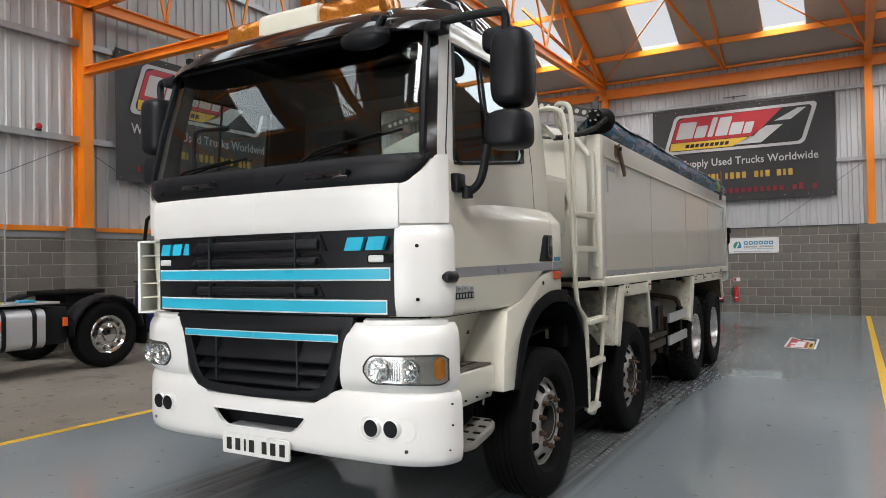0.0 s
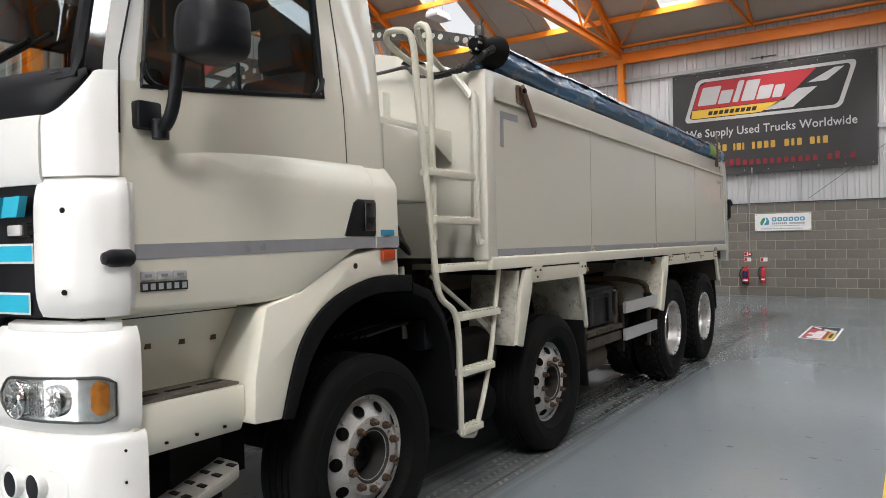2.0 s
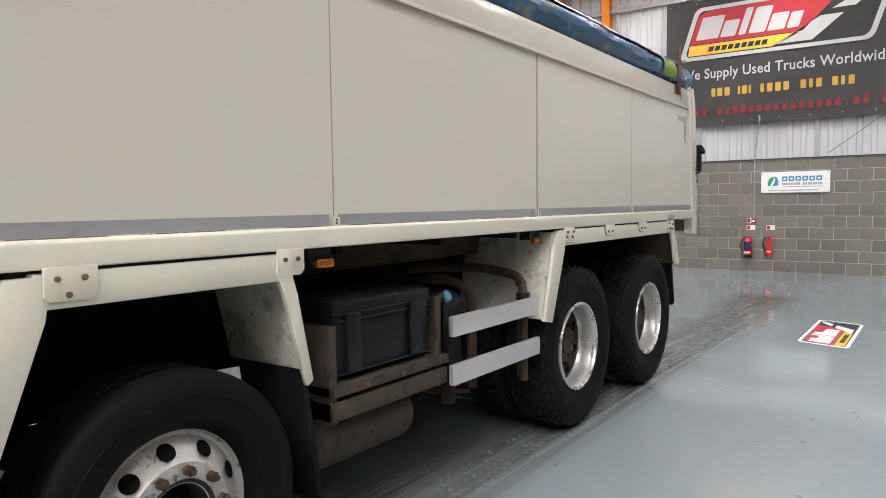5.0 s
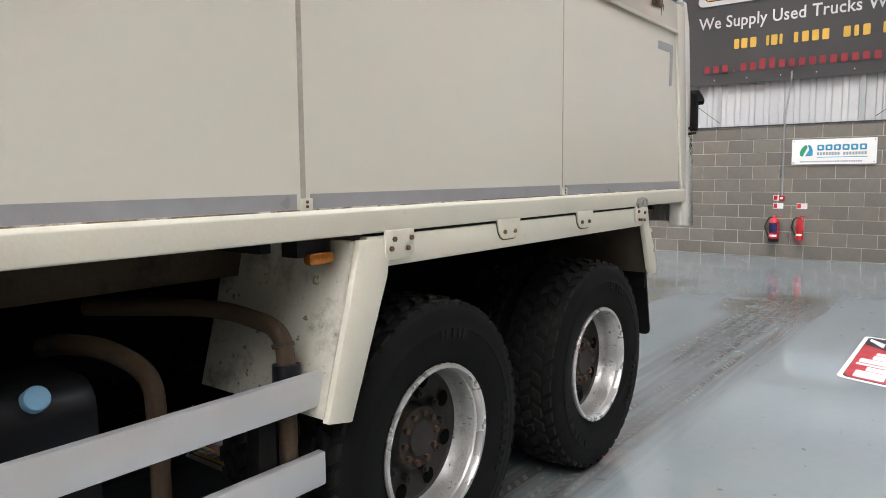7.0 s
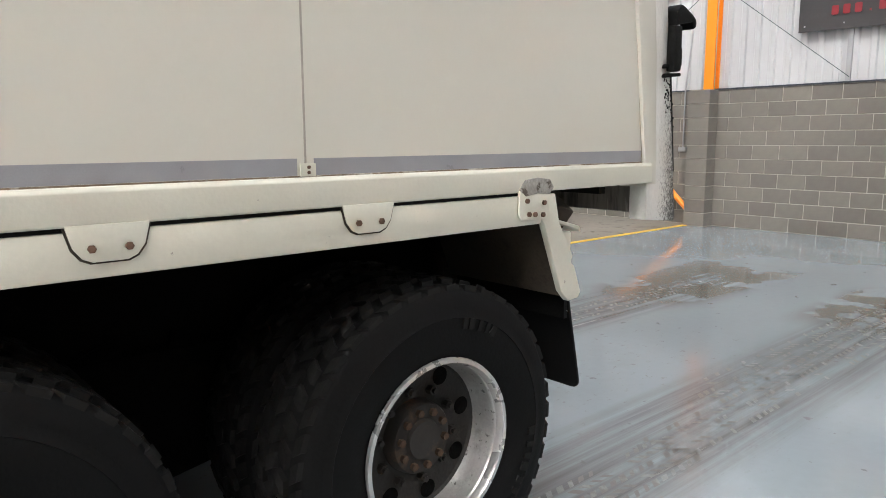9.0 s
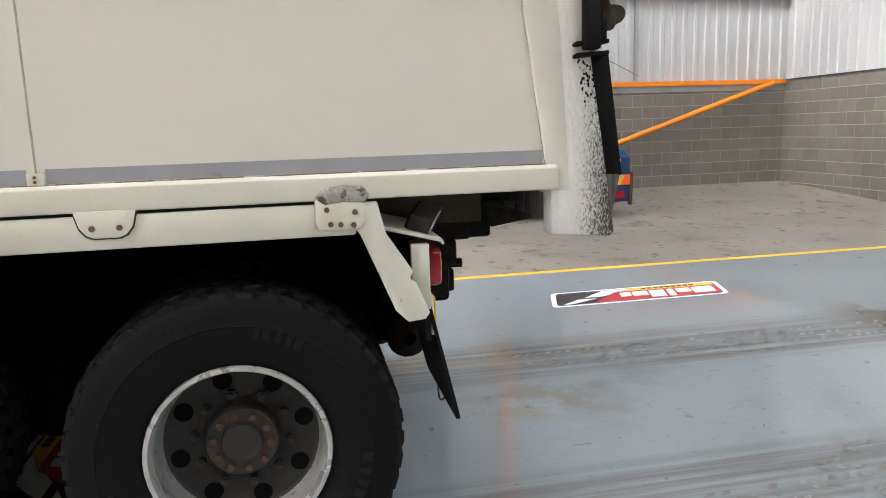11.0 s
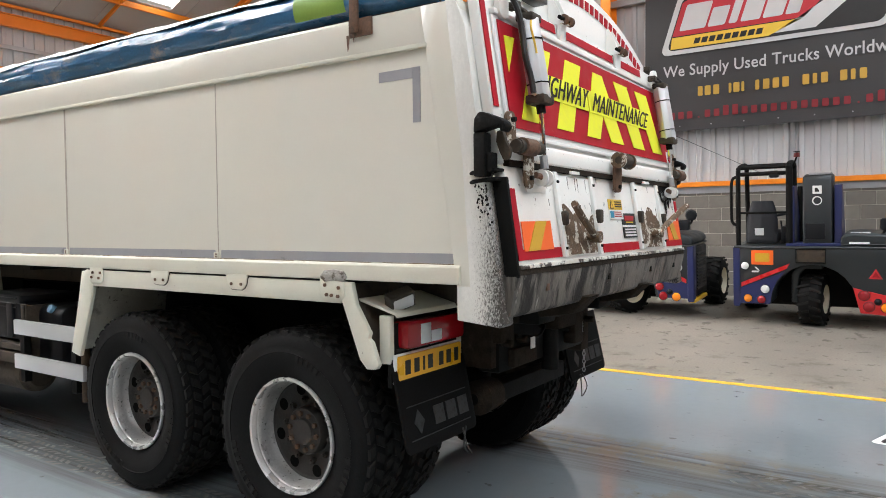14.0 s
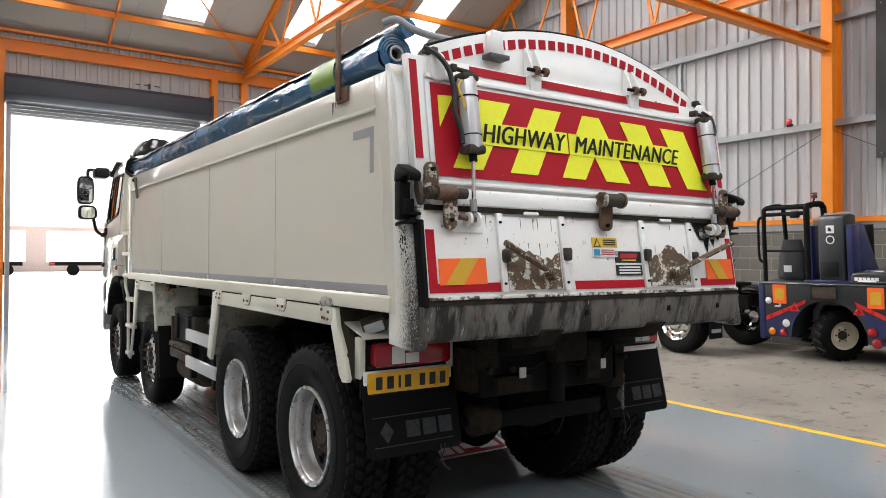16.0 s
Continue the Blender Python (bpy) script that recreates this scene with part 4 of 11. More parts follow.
def cab_skin(inset, keep):
    s = Shape()
    rings = [cab_ring(*lv, inset=inset) for lv in LEVELS]
    n = len(rings[0])
    v = [p for r in rings for p in r]
    f = []
    for i in range(len(rings) - 1):
        for j in range(n):
            side = j if j < 15 else n - 1 - j
            front = side <= 3 and 4 <= i <= 7
            frit = side == 4 and 4 <= i <= 7
            flank = side in (7, 8) and 5 <= i <= 6
            back = side == 14 and 5 <= i <= 6
            pillar = side == 5 and i >= 4
            tag = "pillar" if pillar else "front" if front else "frit" if frit else "flank" if flank else "back" if back else "skin"
            if tag in keep:
                f.append((i * n + j, i * n + (j + 1) % n, (i + 1) * n + (j + 1) % n, (i + 1) * n + j))
    if "skin" in keep:
        f.append(tuple((len(rings) - 1) * n + j for j in range(n)))
    used = sorted({k for q in f for k in q})
    back = {k: m for m, k in enumerate(used)}
    return s.add([v[k] for k in used], [tuple(back[k] for k in q) for q in f])


cab = lp("cab_shell", cab_skin(0, ("skin",)), CAB_LIT_CREAM, "cream painted steel cab shell", angle=40)
# same shell paint, but white where the nose light catches the pillars
pil = cab_skin(0, ("pillar",))
for sgn in (1, -1):
    q = [f for f in pil.f if sgn * sum(pil.v[k][0] for k in f) > 0]
    used = sorted({k for f in q for k in f})
    lp("a_pillar", Shape().add([pil.v[k] for k in used], [tuple(used.index(k) for k in f) for f in q]), WHITE, parent=cab, angle=60)
lp("cab_lining", cab_skin(0.035, ("skin", "pillar", "frit")), CAB_TRIM, parent=cab, angle=40)
lp("cab_floor", Shape().box(-1.05, 1.05, 0.15, 1.55, 1.28, 1.33), BLACK_PLASTIC, parent=cab)
wind = lp("windscreen", cab_skin(0.012, ("front",)), GLASS, "curved windscreen", angle=60)
fr = cab_skin(0.002, ("frit",))
for sgn in (1, -1):
    q = [f for f in fr.f if sgn * sum(fr.v[k][0] for k in f) > 0]
    used = sorted({k for f in q for k in f})
    lp("windscreen_border", Shape().add([fr.v[k] for k in used], [tuple(used.index(k) for k in f) for f in q]), BLACK_GLOSS, parent=wind, angle=60)
flank_all = cab_skin(0.012, ("flank",))
sides = []
for sgn in (1, -1):
    half = Shape()
    half.v = flank_all.v
    half.f = [q for q in flank_all.f if sgn * sum(flank_all.v[k][0] for k in q) > 0]
    used = sorted({k for q in half.f for k in q})
    half = Shape().add([half.v[k] for k in used], [tuple(used.index(k) for k in q) for q in half.f])
    sides.append(lp("side_window", half, GLASS, angle=60))
back = lp("rear_window", cab_skin(0.012, ("back",)), GLASS, angle=60)
for o in (wind, back, *sides):
    o.visible_shadow = False


def ring_tube(i0, i1, j0, j1, r, sgn=1):
    """A rubber seal round a window, between levels and columns of the cab rings."""
    rings = [cab_ring(*lv) for lv in LEVELS]
    line = [rings[i0][j] for j in range(j0, j1 + 1)] + [rings[i][j1] for i in range(i0 + 1, i1 + 1)] + [rings[i1][j] for j in range(j1 - 1, j0 - 1, -1)] + [rings[i][j0] for i in range(i1 - 1, i0, -1)]
    return Shape().tube([(sgn * x, y, z) for x, y, z in line], r, 6, True)


rs0 = [cab_ring(*lv) for lv in LEVELS]
for sgn in (1, -1):
    lp("window_seal", ring_tube(5, 7, 7, 9, 0.013, sgn), BLACK_PLASTIC)
    for jc, jn in ((7, 8), (9, 8)):
        corner, along, up = (Vector(rs0[q][k]) for q, k in ((5, jc), (5, jn), (6, jc)))
        ca, cu = (along - corner).normalized(), (up - corner).normalized()
        fan = [corner - ca * 0.004 - cu * 0.004] + [corner + ca * 0.085 * (1 - math.sin(q)) + cu * 0.085 * (1 - math.cos(q)) for q in (math.pi / 2 * k / 8 for k in range(9))]
        fan = [Vector((sgn * (v.x + d), v.y, v.z)) for d in (0.003, -0.02) for v in fan]
        n_f = len(fan) // 2
        lp("window_corner", Shape().add(fan, [tuple(range(n_f)), tuple(range(n_f, 2 * n_f))[::-1]] + [(q, (q + 1) % n_f, n_f + (q + 1) % n_f, n_f + q) for q in range(n_f)]), CAB_LIT_CREAM)
        lp("window_seal", Shape().tube([v + Vector((sgn * 0.004, 0, 0)) for v in fan[1:n_f]], 0.012, 6), BLACK_PLASTIC)
    mid = [cab_ring(*lv)[8] for lv in LEVELS[5:8]]
    lp("window_bar", Shape().tube([(sgn * x, y - 0.02, z) for x, y, z in mid], 0.010, 6), BLACK_PLASTIC)
rs = [cab_ring(*lv) for lv in LEVELS]
frame_line = [(x, y - 0.004, z) for x, y, z in ([rs[4][j] for j in range(4, 0, -1)] + [rs[4][0]] + [(-rs[4][j][0], *rs[4][j][1:]) for j in range(1, 5)] + [(-rs[i][4][0], *rs[i][4][1:]) for i in range(5, 9)]
              + [(-rs[8][j][0], *rs[8][j][1:]) for j in range(3, 0, -1)] + [rs[8][j] for j in range(0, 5)] + [rs[i][4] for i in range(7, 4, -1)])]
lp("windscreen_seal", Shape().tube(frame_line, 0.022, 6, True), BLACK_PLASTIC)

# front bodywork follows one plan curve
PLAN = [(0, 0.0), (0.35, 0.005), (0.60, 0.016), (0.80, 0.036), (0.95, 0.066), (1.06, 0.112), (1.125, 0.16), (1.165, 0.215), (1.185, 0.275), (1.192, 0.34)]
PLAN_S = [0.0]
for _a, _b in zip(PLAN, PLAN[1:]):
    PLAN_S.append(PLAN_S[-1] + math.dist(_a, _b))


def arc_of(x):
    return float(np.interp(x, [p[0] for p in PLAN], PLAN_S))


def on_plan(s, grow=0.0):
    """The point of the plan curve at arc length s, moved outwards by grow."""
    def at(q):
        q = abs(q)
        return float(np.interp(q, PLAN_S, [p[0] for p in PLAN])), float(np.interp(q, PLAN_S, [p[1] for p in PLAN]))
    x, y = at(s)
    (xa, ya), (xb, yb) = at(max(0.0, s - 0.035)), at(min(PLAN_S[-1], s + 0.035))
    q = math.hypot(xb - xa, yb - ya) or 1
    return x + grow * (yb - ya) / q, y - grow * (xb - xa) / q


def plan_patch(sgn, x0, x1, lo, hi, grow, cols=20, rows=4, dome=0.0, edge=0.0):
    """A sheet that lies on the plan curve between x0 and x1, from height lo(u) to hi(u), u running 0 to 1."""
    out = []
    s0, s1 = arc_of(x0), arc_of(x1)
    for i in range(rows):
        v = i / (rows - 1)
        row = []
        for k in range(cols):
            u = k / (cols - 1)
            g = grow + dome * (1 - (2 * v - 1) ** 4) * (1 - (2 * u - 1) ** 6) - edge * (abs(2 * v - 1) ** 6)
            x, y = on_plan(s0 + (s1 - s0) * u, g)
            row.append((sgn * x, y, lo(u) + (hi(u) - lo(u)) * v))
        out.append(row)
    return Shape().grid(out)


def front_y(x):
    return float(np.interp(abs(x), [p[0] for p in PLAN], [p[1] for p in PLAN]))


def solid(ob, t, offset=-1):
    m = ob.modifiers.new("thickness", "SOLIDIFY")
    m.thickness, m.offset = t, offset
    return ob


# bumper with a tow slot
SLOT = [(0.640, 0.245), (0.650, 0.272), (0.672, 0.305), (0.705, 0.338), (0.728, 0.358), (0.739, 0.350)]
bz = [(0.530, 0.035, 0.0), (0.545, 0.012, 0.0), (0.57, 0.004, 0.0), (0.615, 0.0, 0.0)] + [(z, 0.0, e) for z, e in SLOT] + [(0.80, 0.0, 0.0), (0.86, 0.004, 0.0), (0.888, 0.012, 0.0), (0.897, 0.03, 0.0)]
s_end = arc_of(1.186)
bcol = [0.0, 0.1, 0.2, -1, 0.42] + [0.42 + (s_end - 0.42) * k / 20 for k in range(1, 21)]
bump = Shape()
for z, dy, e in bz:
    half = []
    for c in bcol:
        s = (e if e else 0.30) if c == -1 else c
        x, y = on_plan(s, -dy)
        half.append((x, y, min(z, float(np.interp(abs(x), [0.42, 0.60], [0.812, 0.91]))) + (0.02 * (1 - min(1, abs(x) / 1.0)) if z < 0.6 else 0)))
    bump.v += [(-x, y, zz) for x, y, zz in half[:0:-1]] + half
nb = 2 * len(bcol) - 1
mid_c = len(bcol) - 1
bump.f = [(i * nb + j, i * nb + j + 1, (i + 1) * nb + j + 1, (i + 1) * nb + j) for i in range(len(bz) - 1) for j in range(nb - 1)
          if not (4 <= i <= 8 and mid_c - 3 <= j <= mid_c + 2)]
bumper = solid(lp("bumper", bump, WHITE, "white moulded front bumper", angle=50), 0.024, 0)
lp("tow_recess", Shape().box(-0.42, 0.42, 0.10, 0.20, 0.58, 0.80), BLACK_PLASTIC, parent=bumper)
lp("tow_shelf", Shape().prism([(0.012, 0.628), (0.10, 0.634), (0.10, 0.644), (0.012, 0.640)], "x", -0.25, 0.25), ALUMINIUM, parent=bumper)
slot_edge = [(x, z) for z, x in SLOT]
lp("slot_lip", Shape().tube([(x, front_y(x) - 0.012, z) for x, z in slot_edge] + [(-x, front_y(x) - 0.012, z) for x, z in slot_edge[::-1]], 0.006, 6, True), WHITE, parent=bumper)
for sgn in (1, -1):
    for x in (0.795, 0.905):
        y = front_y(x)
        lp("fog_lamp_bezel", Shape().lathe([(-0.028, 0.044), (-0.032, 0.046), (-0.028, 0.050), (0.01, 0.053)], (sgn * x, y, 0.722), 24, "y"), WHITE, parent=bumper)
        # flat black disc paints the shade inside the recessed lamp hole
        lp("fog_lamp", Shape().lathe([(-0.029, 0.0), (-0.029, 0.0455)], (sgn * x, y, 0.722), 24, "y"), BLACK_PLASTIC, parent=bumper)
    ring = []
    for k in range(28):
        a = 2 * math.pi * k / 28
        cx = 0.85 + (0.115 if math.cos(a) > 0 else -0.075) + 0.06 * math.cos(a)
        px, py = on_plan(arc_of(cx), 0.011)
        ring.append((sgn * px, py, 0.718 + 0.066 * math.sin(a)))
    lp("fog_surround", Shape().tube(ring, 0.004, 5, True), WHITE, parent=bumper)
    for x, z in ((0.975, 0.607), (1.155, 0.607), (1.165, 0.735), (1.165, 0.845)):
        px, py = on_plan(arc_of(x), 0.008)
        qx, qy = on_plan(arc_of(x), 0.016)
        lp("bumper_bolt", Shape().cyl((sgn * px, py, z), (sgn * qx, qy, z), 0.010 if x < 1 else 0.005, 10), MUD if x < 1 else BLACK_STEEL, parent=bumper)
plate = lp("front_number_plate", Shape().prism(rounded(-0.26, 0.26, 0.485, 0.60, 0.012, 3), "y", -0.030, -0.018), PLATE_W, "white number plate")
for x, w in ((-0.225, 0.055), (-0.155, 0.055), (-0.085, 0.02), (-0.045, 0.055), (0.055, 0.05), (0.12, 0.055), (0.19, 0.055)):
    lp("plate_bar", Shape().box(x, x + w * 0.72, -0.0325, -0.0295, 0.508, 0.577), BLACK_INK, parent=plate)


def lens_lo(u):
    return 0.953 + 0.055 * max(0.0, 1 - u / 0.16) ** 2 + 0.02 * max(0.0, (u - 0.88) / 0.12) ** 2 + 0.006 * (1 - u)


def lens_hi(u):
    return 1.098 - 0.055 * max(0.0, 1 - u / 0.13) ** 2 - 0.022 * max(0.0, (u - 0.88) / 0.12) ** 2 + 0.008 * u


# lamp panels
for sgn in (1, -1):
    panel = solid(lp("lamp_panel", plan_patch(sgn, 0.60, 1.182, lambda u: 0.905 + 0.0 * u, lambda u: 1.262, 0.002, 26, 14, 0.014, 0.03), WHITE, "white moulded lamp panel", angle=50), 0.02, 0)
    lp("panel_crown", plan_patch(sgn, 0.735, 1.165, lambda u: 1.245, lambda u: 1.292, -0.012, 16, 5, 0.008, 0.03), WHITE, parent=panel, angle=50)
    head = lp("headlight", plan_patch(sgn, 0.755, 1.150, lens_lo, lens_hi, 0.028, 26, 2), REFLECTOR, "clear headlight with two bowls and an amber indicator")
    outline = []
    for k in range(25):
        u = k / 24
        outline.append((u, lens_lo(u)))
    for k in range(25):
        u = 1 - k / 24
        outline.append((u, lens_hi(u)))
    s0, s1 = arc_of(0.755), arc_of(1.150)
    rim_line = []
    for u, z in outline:
        px, py = on_plan(s0 + (s1 - s0) * u, 0.027)
        rim_line.append((sgn * px, py, z))
    lp("headlight_rim", Shape().tube(rim_line, 0.0055, 6, True), CHARCOAL, parent=head)
    for x, r in ((0.845, 0.066), (1.0, 0.056)):
        px, py = on_plan(arc_of(x), 0.03)
        lp("reflector_bowl", Shape().lathe([(-0.010, r), (-0.016, r - 0.003), (-0.004, r - 0.012), (0.004, r * 0.55), (-0.008, r * 0.42), (-0.012, r * 0.3), (-0.006, 0.0)], (sgn * px, py, 1.026), 28, "y"), CHROME, parent=head)
        for k in range(9):
            a = 2 * math.pi * k / 9 + 0.2
            lp("bowl_ridge", Shape().tube([(sgn * px + r * 0.45 * math.cos(a), py - 0.009, 1.026 + r * 0.45 * math.sin(a)), (sgn * px + r * 0.9 * math.cos(a), py - 0.012, 1.026 + r * 0.9 * math.sin(a))], 0.003, 4), TAPE, parent=head)
    for k in range(5):
        s = arc_of(0.905 + 0.012 * k)
        px, py = on_plan(s, 0.032)
        lp("lens_flute", Shape().tube([(sgn * px, py, 0.972), (sgn * px, py, 1.088)], 0.003, 4), CHROME, parent=head)
    lp("indicator", plan_patch(sgn, 1.104, 1.140, lambda u: lens_lo(0.9) + 0.024 + 0.030 * (1 - math.sin(math.pi * (0.12 + 0.76 * u))), lambda u: lens_hi(0.9) - 0.010 - 0.035 * (1 - math.sin(math.pi * (0.12 + 0.76 * u))), 0.033, 12, 4), AMBER_DARK, parent=head, label="amber indicator lens")
    lens = lp("headlight_lens", plan_patch(sgn, 0.757, 1.149, lens_lo, lens_hi, 0.036, 26, 6, 0.012), LENS_GLASS, parent=head, angle=60)
    lens.visible_shadow = False
    lp("gap_block", Shape().box(*sorted((sgn * 0.72, sgn * 1.04)), 0.14, 0.25, 1.24, 1.33), BLACK_PLASTIC)
    # corner deflector
    if sgn > 0:
        defl = solid(lp("corner_deflector", plan_patch(1, 0.935, 1.172, lambda u: 1.312, lambda u: 1.782, 0.018, 18, 16, 0.010, 0.028), WHITE, "white corner air deflector", angle=50), 0.016, 0)
        px, py = on_plan(arc_of(1.172), 0.004)
        lp("deflector_return", Shape().box(px - 0.05, px - 0.002, py, py + 0.03, 1.325, 1.77), WHITE, parent=defl, bevel=0.008)
        for z in (1.395, 1.672):
            px, py = on_plan(arc_of(1.045), 0.018)
            lp("deflector_screw", Shape().cyl((px, py, z), (px + 0.006, py - 0.018, z), 0.010, 10), BLACK_STEEL, parent=defl)
    else:
        fin = Shape().grid([[(-1.045 - 0.10 * math.sin(1.2 * k / 9), -0.005 + 0.20 * k / 9, z0 + (0.012 if k else 0) * 0) for k in range(10)] for z0 in (1.285, 1.30, 1.55, 1.73, 1.75)])
        defl = solid(lp("corner_deflector", fin, WHITE, "white open corner air deflector fin", angle=50), 0.016, 0)
        for z in (1.285, 1.742):
            lp("fin_end", Shape().prism([(-0.93, 0.03), (-0.95, 0.0), (-1.045, -0.008), (-1.14, 0.2), (-0.93, 0.2)], "z", z, z + 0.014), WHITE, parent=defl, bevel=0.004)
        for k in range(4):
            lp("deflector_rib", Shape().prism([(-0.93, 0.06), (-1.045, 0.02), (-1.13, 0.2), (-0.93, 0.2)], "z", 1.385 + k * 0.09, 1.391 + k * 0.09), CAB_LIT_CREAM, parent=defl)
        lp("duct_wall", Shape().box(-1.0, -0.92, 0.10, 0.14, 1.29, 1.75), CAB_LIT_CREAM, parent=defl)
    pod = lp("side_lamp", Shape().lathe([(-0.06, 0.0), (-0.055, 0.02), (-0.03, 0.03), (0.035, 0.032), (0.05, 0.022), (0.052, 0.0)], (sgn * 1.185, 0.195, 1.507), 16, "y"), BLACK_PLASTIC, "black side repeater", angle=50)

# bonnet panel and grille
bonnet = solid(lp("bonnet_panel", plan_patch(1, 0.0, 0.955, lambda u: 1.768, lambda u: 2.0, 0.012, 16, 8, 0.0, 0.012).mirrored(), WHITE, "white bonnet flap", angle=50), 0.016, 0)
for sgn in (1, -1):
    lp("bonnet_corner", plan_patch(sgn, 0.957, 1.165, lambda u: 1.79, lambda u: 2.0 + 0.15 * min(1.0, u / 0.75) ** 1.8, 0.012, 16, 8, 0.0, 0.004), WHITE, angle=60)
grille = lp("grille", plan_patch(1, 0.0, 0.93, lambda u: 1.305, lambda u: 1.765, -0.004, 12, 2).mirrored(), BLACK_PLASTIC, "black louvred grille panel", angle=50)
for z0, z1, x0, x1 in ((1.655, 1.748, -0.50, 0.48), (1.578, 1.640, -0.50, 0.47), (1.405, 1.478, -0.50, 0.46)):
    lp("grille_slot", Shape().prism([(x0 - 0.06, z0), (x0, z1), (x1, z1), (x1 + 0.04, z0)], "y", -0.004, 0.02), BLACK_GLOSS, parent=grille)
    zc = (z0 + z1) / 2
    h = (z1 - z0) / 2
    lp("louvre", Shape().prism([(-0.004, zc - h * 0.9), (-0.022, zc - h * 0.65), (-0.026, zc - h * 0.2), (-0.018, zc + h * 0.3), (-0.004, zc + h * 0.55)], "x", x0 + 0.02, x1 - 0.01), BLACK_PLASTIC, parent=grille, bevel=0.004)
    for x in (-0.36, 0.32):
        lp("grille_rib", Shape().box(x - 0.005, x + 0.005, -0.030, 0.0, z0 - 0.01, z1 + 0.005), CHARCOAL, parent=grille)
for z0, z1, w in ((1.493, 1.563, 0.905), (1.315, 1.392, 0.885)):
    lp("stripe_edge", plan_patch(1, 0.0, w, lambda u: z0, lambda u: z1, 0.006, 12, 2).mirrored(), WHITE_INK, parent=grille)
    lp("stripe", plan_patch(1, 0.0, w - 0.006, lambda u: z0 + 0.008, lambda u: z1 - 0.008, 0.009, 12, 2).mirrored(), CYAN, parent=grille, label="cyan vinyl stripe")
# badges as plain shapes
for x in (-0.86, -0.755, -0.65):
    lp("badge", Shape().prism([(x, 1.655), (x + 0.08, 1.655), (x + 0.10, 1.725), (x + 0.02, 1.725)], "y", 0.02, 0.045), CYAN, parent=grille)
for x in (0.635, 0.775):
    lp("badge", Shape().prism([(x, 1.655), (x + 0.11, 1.655), (x + 0.135, 1.725), (x + 0.025, 1.725)], "y", 0.008, 0.035), CYAN, parent=grille)
for x, y in ((-0.885, 0.035), (0.785, 0.022)):
    mk = lp("marker_lamp", Shape().prism(rounded(x, x + 0.095, 1.590, 1.628, 0.008, 2), "y", y, y + 0.03), CLEAR_LENS, parent=grille, bevel=0.003)
    lp("marker_base", Shape().prism(rounded(x - 0.012, x + 0.135, 1.583, 1.635, 0.02, 3), "y", y + 0.006, y + 0.03), BLACK_GLOSS, parent=grille)


def frame_half(pts):
    return pts + [(-x, z) for x, z in pts[::-1]]


G_OUT = frame_half([(0.0, 0.822), (0.25, 0.826), (0.43, 0.838), (0.505, 0.862), (0.548, 0.905), (0.585, 0.98), (0.632, 1.12), (0.690, 1.298)])
G_IN = frame_half([(0.0, 0.874), (0.23, 0.877), (0.39, 0.888), (0.452, 0.908), (0.488, 0.945), (0.515, 1.0), (0.548, 1.10), (0.585, 1.20)])
sur = Shape()
ng = len(G_OUT)
for pts, y in ((G_OUT, 0.03), (G_OUT, -0.012), ([((a[0] * 0.55 + b[0] * 0.45), (a[1] * 0.55 + b[1] * 0.45)) for a, b in zip(G_OUT, G_IN)], -0.022), (G_IN, -0.010), (G_IN, 0.07)):
    sur.v += [(x, y + front_y(x), z) for x, z in pts]
sur.f = [(i * ng + j, i * ng + (j + 1) % ng, (i + 1) * ng + (j + 1) % ng, (i + 1) * ng + j) for i in range(4) for j in range(ng)]
low = lp("lower_grille", sur, BLACK_PLASTIC, "black lower grille with a broad surround", angle=40)
lp("grille_back", Shape().prism(G_OUT[::-1], "y", 0.085, 0.10), BLACK_PLASTIC, parent=low)
for z0, z1, w in ((1.035, 1.165, 0.50), (0.965, 1.03, 0.475), (0.89, 0.96, 0.43)):
    lp("louvre", Shape().prism([(0.012, z0), (0.0, z0 + 0.012), (0.055, z1 - 0.005), (0.075, z1), (0.075, z0)], "x", -w - 0.03, w + 0.03), BLACK_PLASTIC, parent=low, bevel=0.004)
for x in (-0.34, 0.30):
    lp("grille_rib", Shape().box(x - 0.006, x + 0.006, -0.002, 0.06, 0.90, 1.16), CHARCOAL, parent=low)
lp("stripe_edge", plan_patch(1, 0.0, 0.600, lambda u: 1.163, lambda u: 1.205, 0.026, 12, 2).mirrored(), WHITE_INK, parent=low)
lp("stripe", plan_patch(1, 0.0, 0.594, lambda u: 1.168, lambda u: 1.200, 0.029, 12, 2).mirrored(), CYAN, parent=low, label="cyan vinyl stripe")
lp("front_crossmember", Shape().box(-1.0, 1.0, 0.26, 0.36, 0.7, 1.33), BLACK_STEEL)
for x in (-0.6, 0.63):
    lp("bonnet_catch", Shape().box(x - 0.03, x + 0.03, 0.03, 0.08, 1.268, 1.292), MUD, bevel=0.004)

# cowl below the windscreen, wipers, visor
cowl = solid(lp("cowl", plan_patch(1, 0.0, 1.105, lambda u: 2.003 + 0.13 * max(0.0, (u - 0.86) / 0.14) ** 1.8, lambda u: 2.15 + 0.01 * u, 0.0, 22, 6, 0.008, 0.02).mirrored(), BLACK_PLASTIC, "black plastic cowl", angle=50), 0.01, 0)
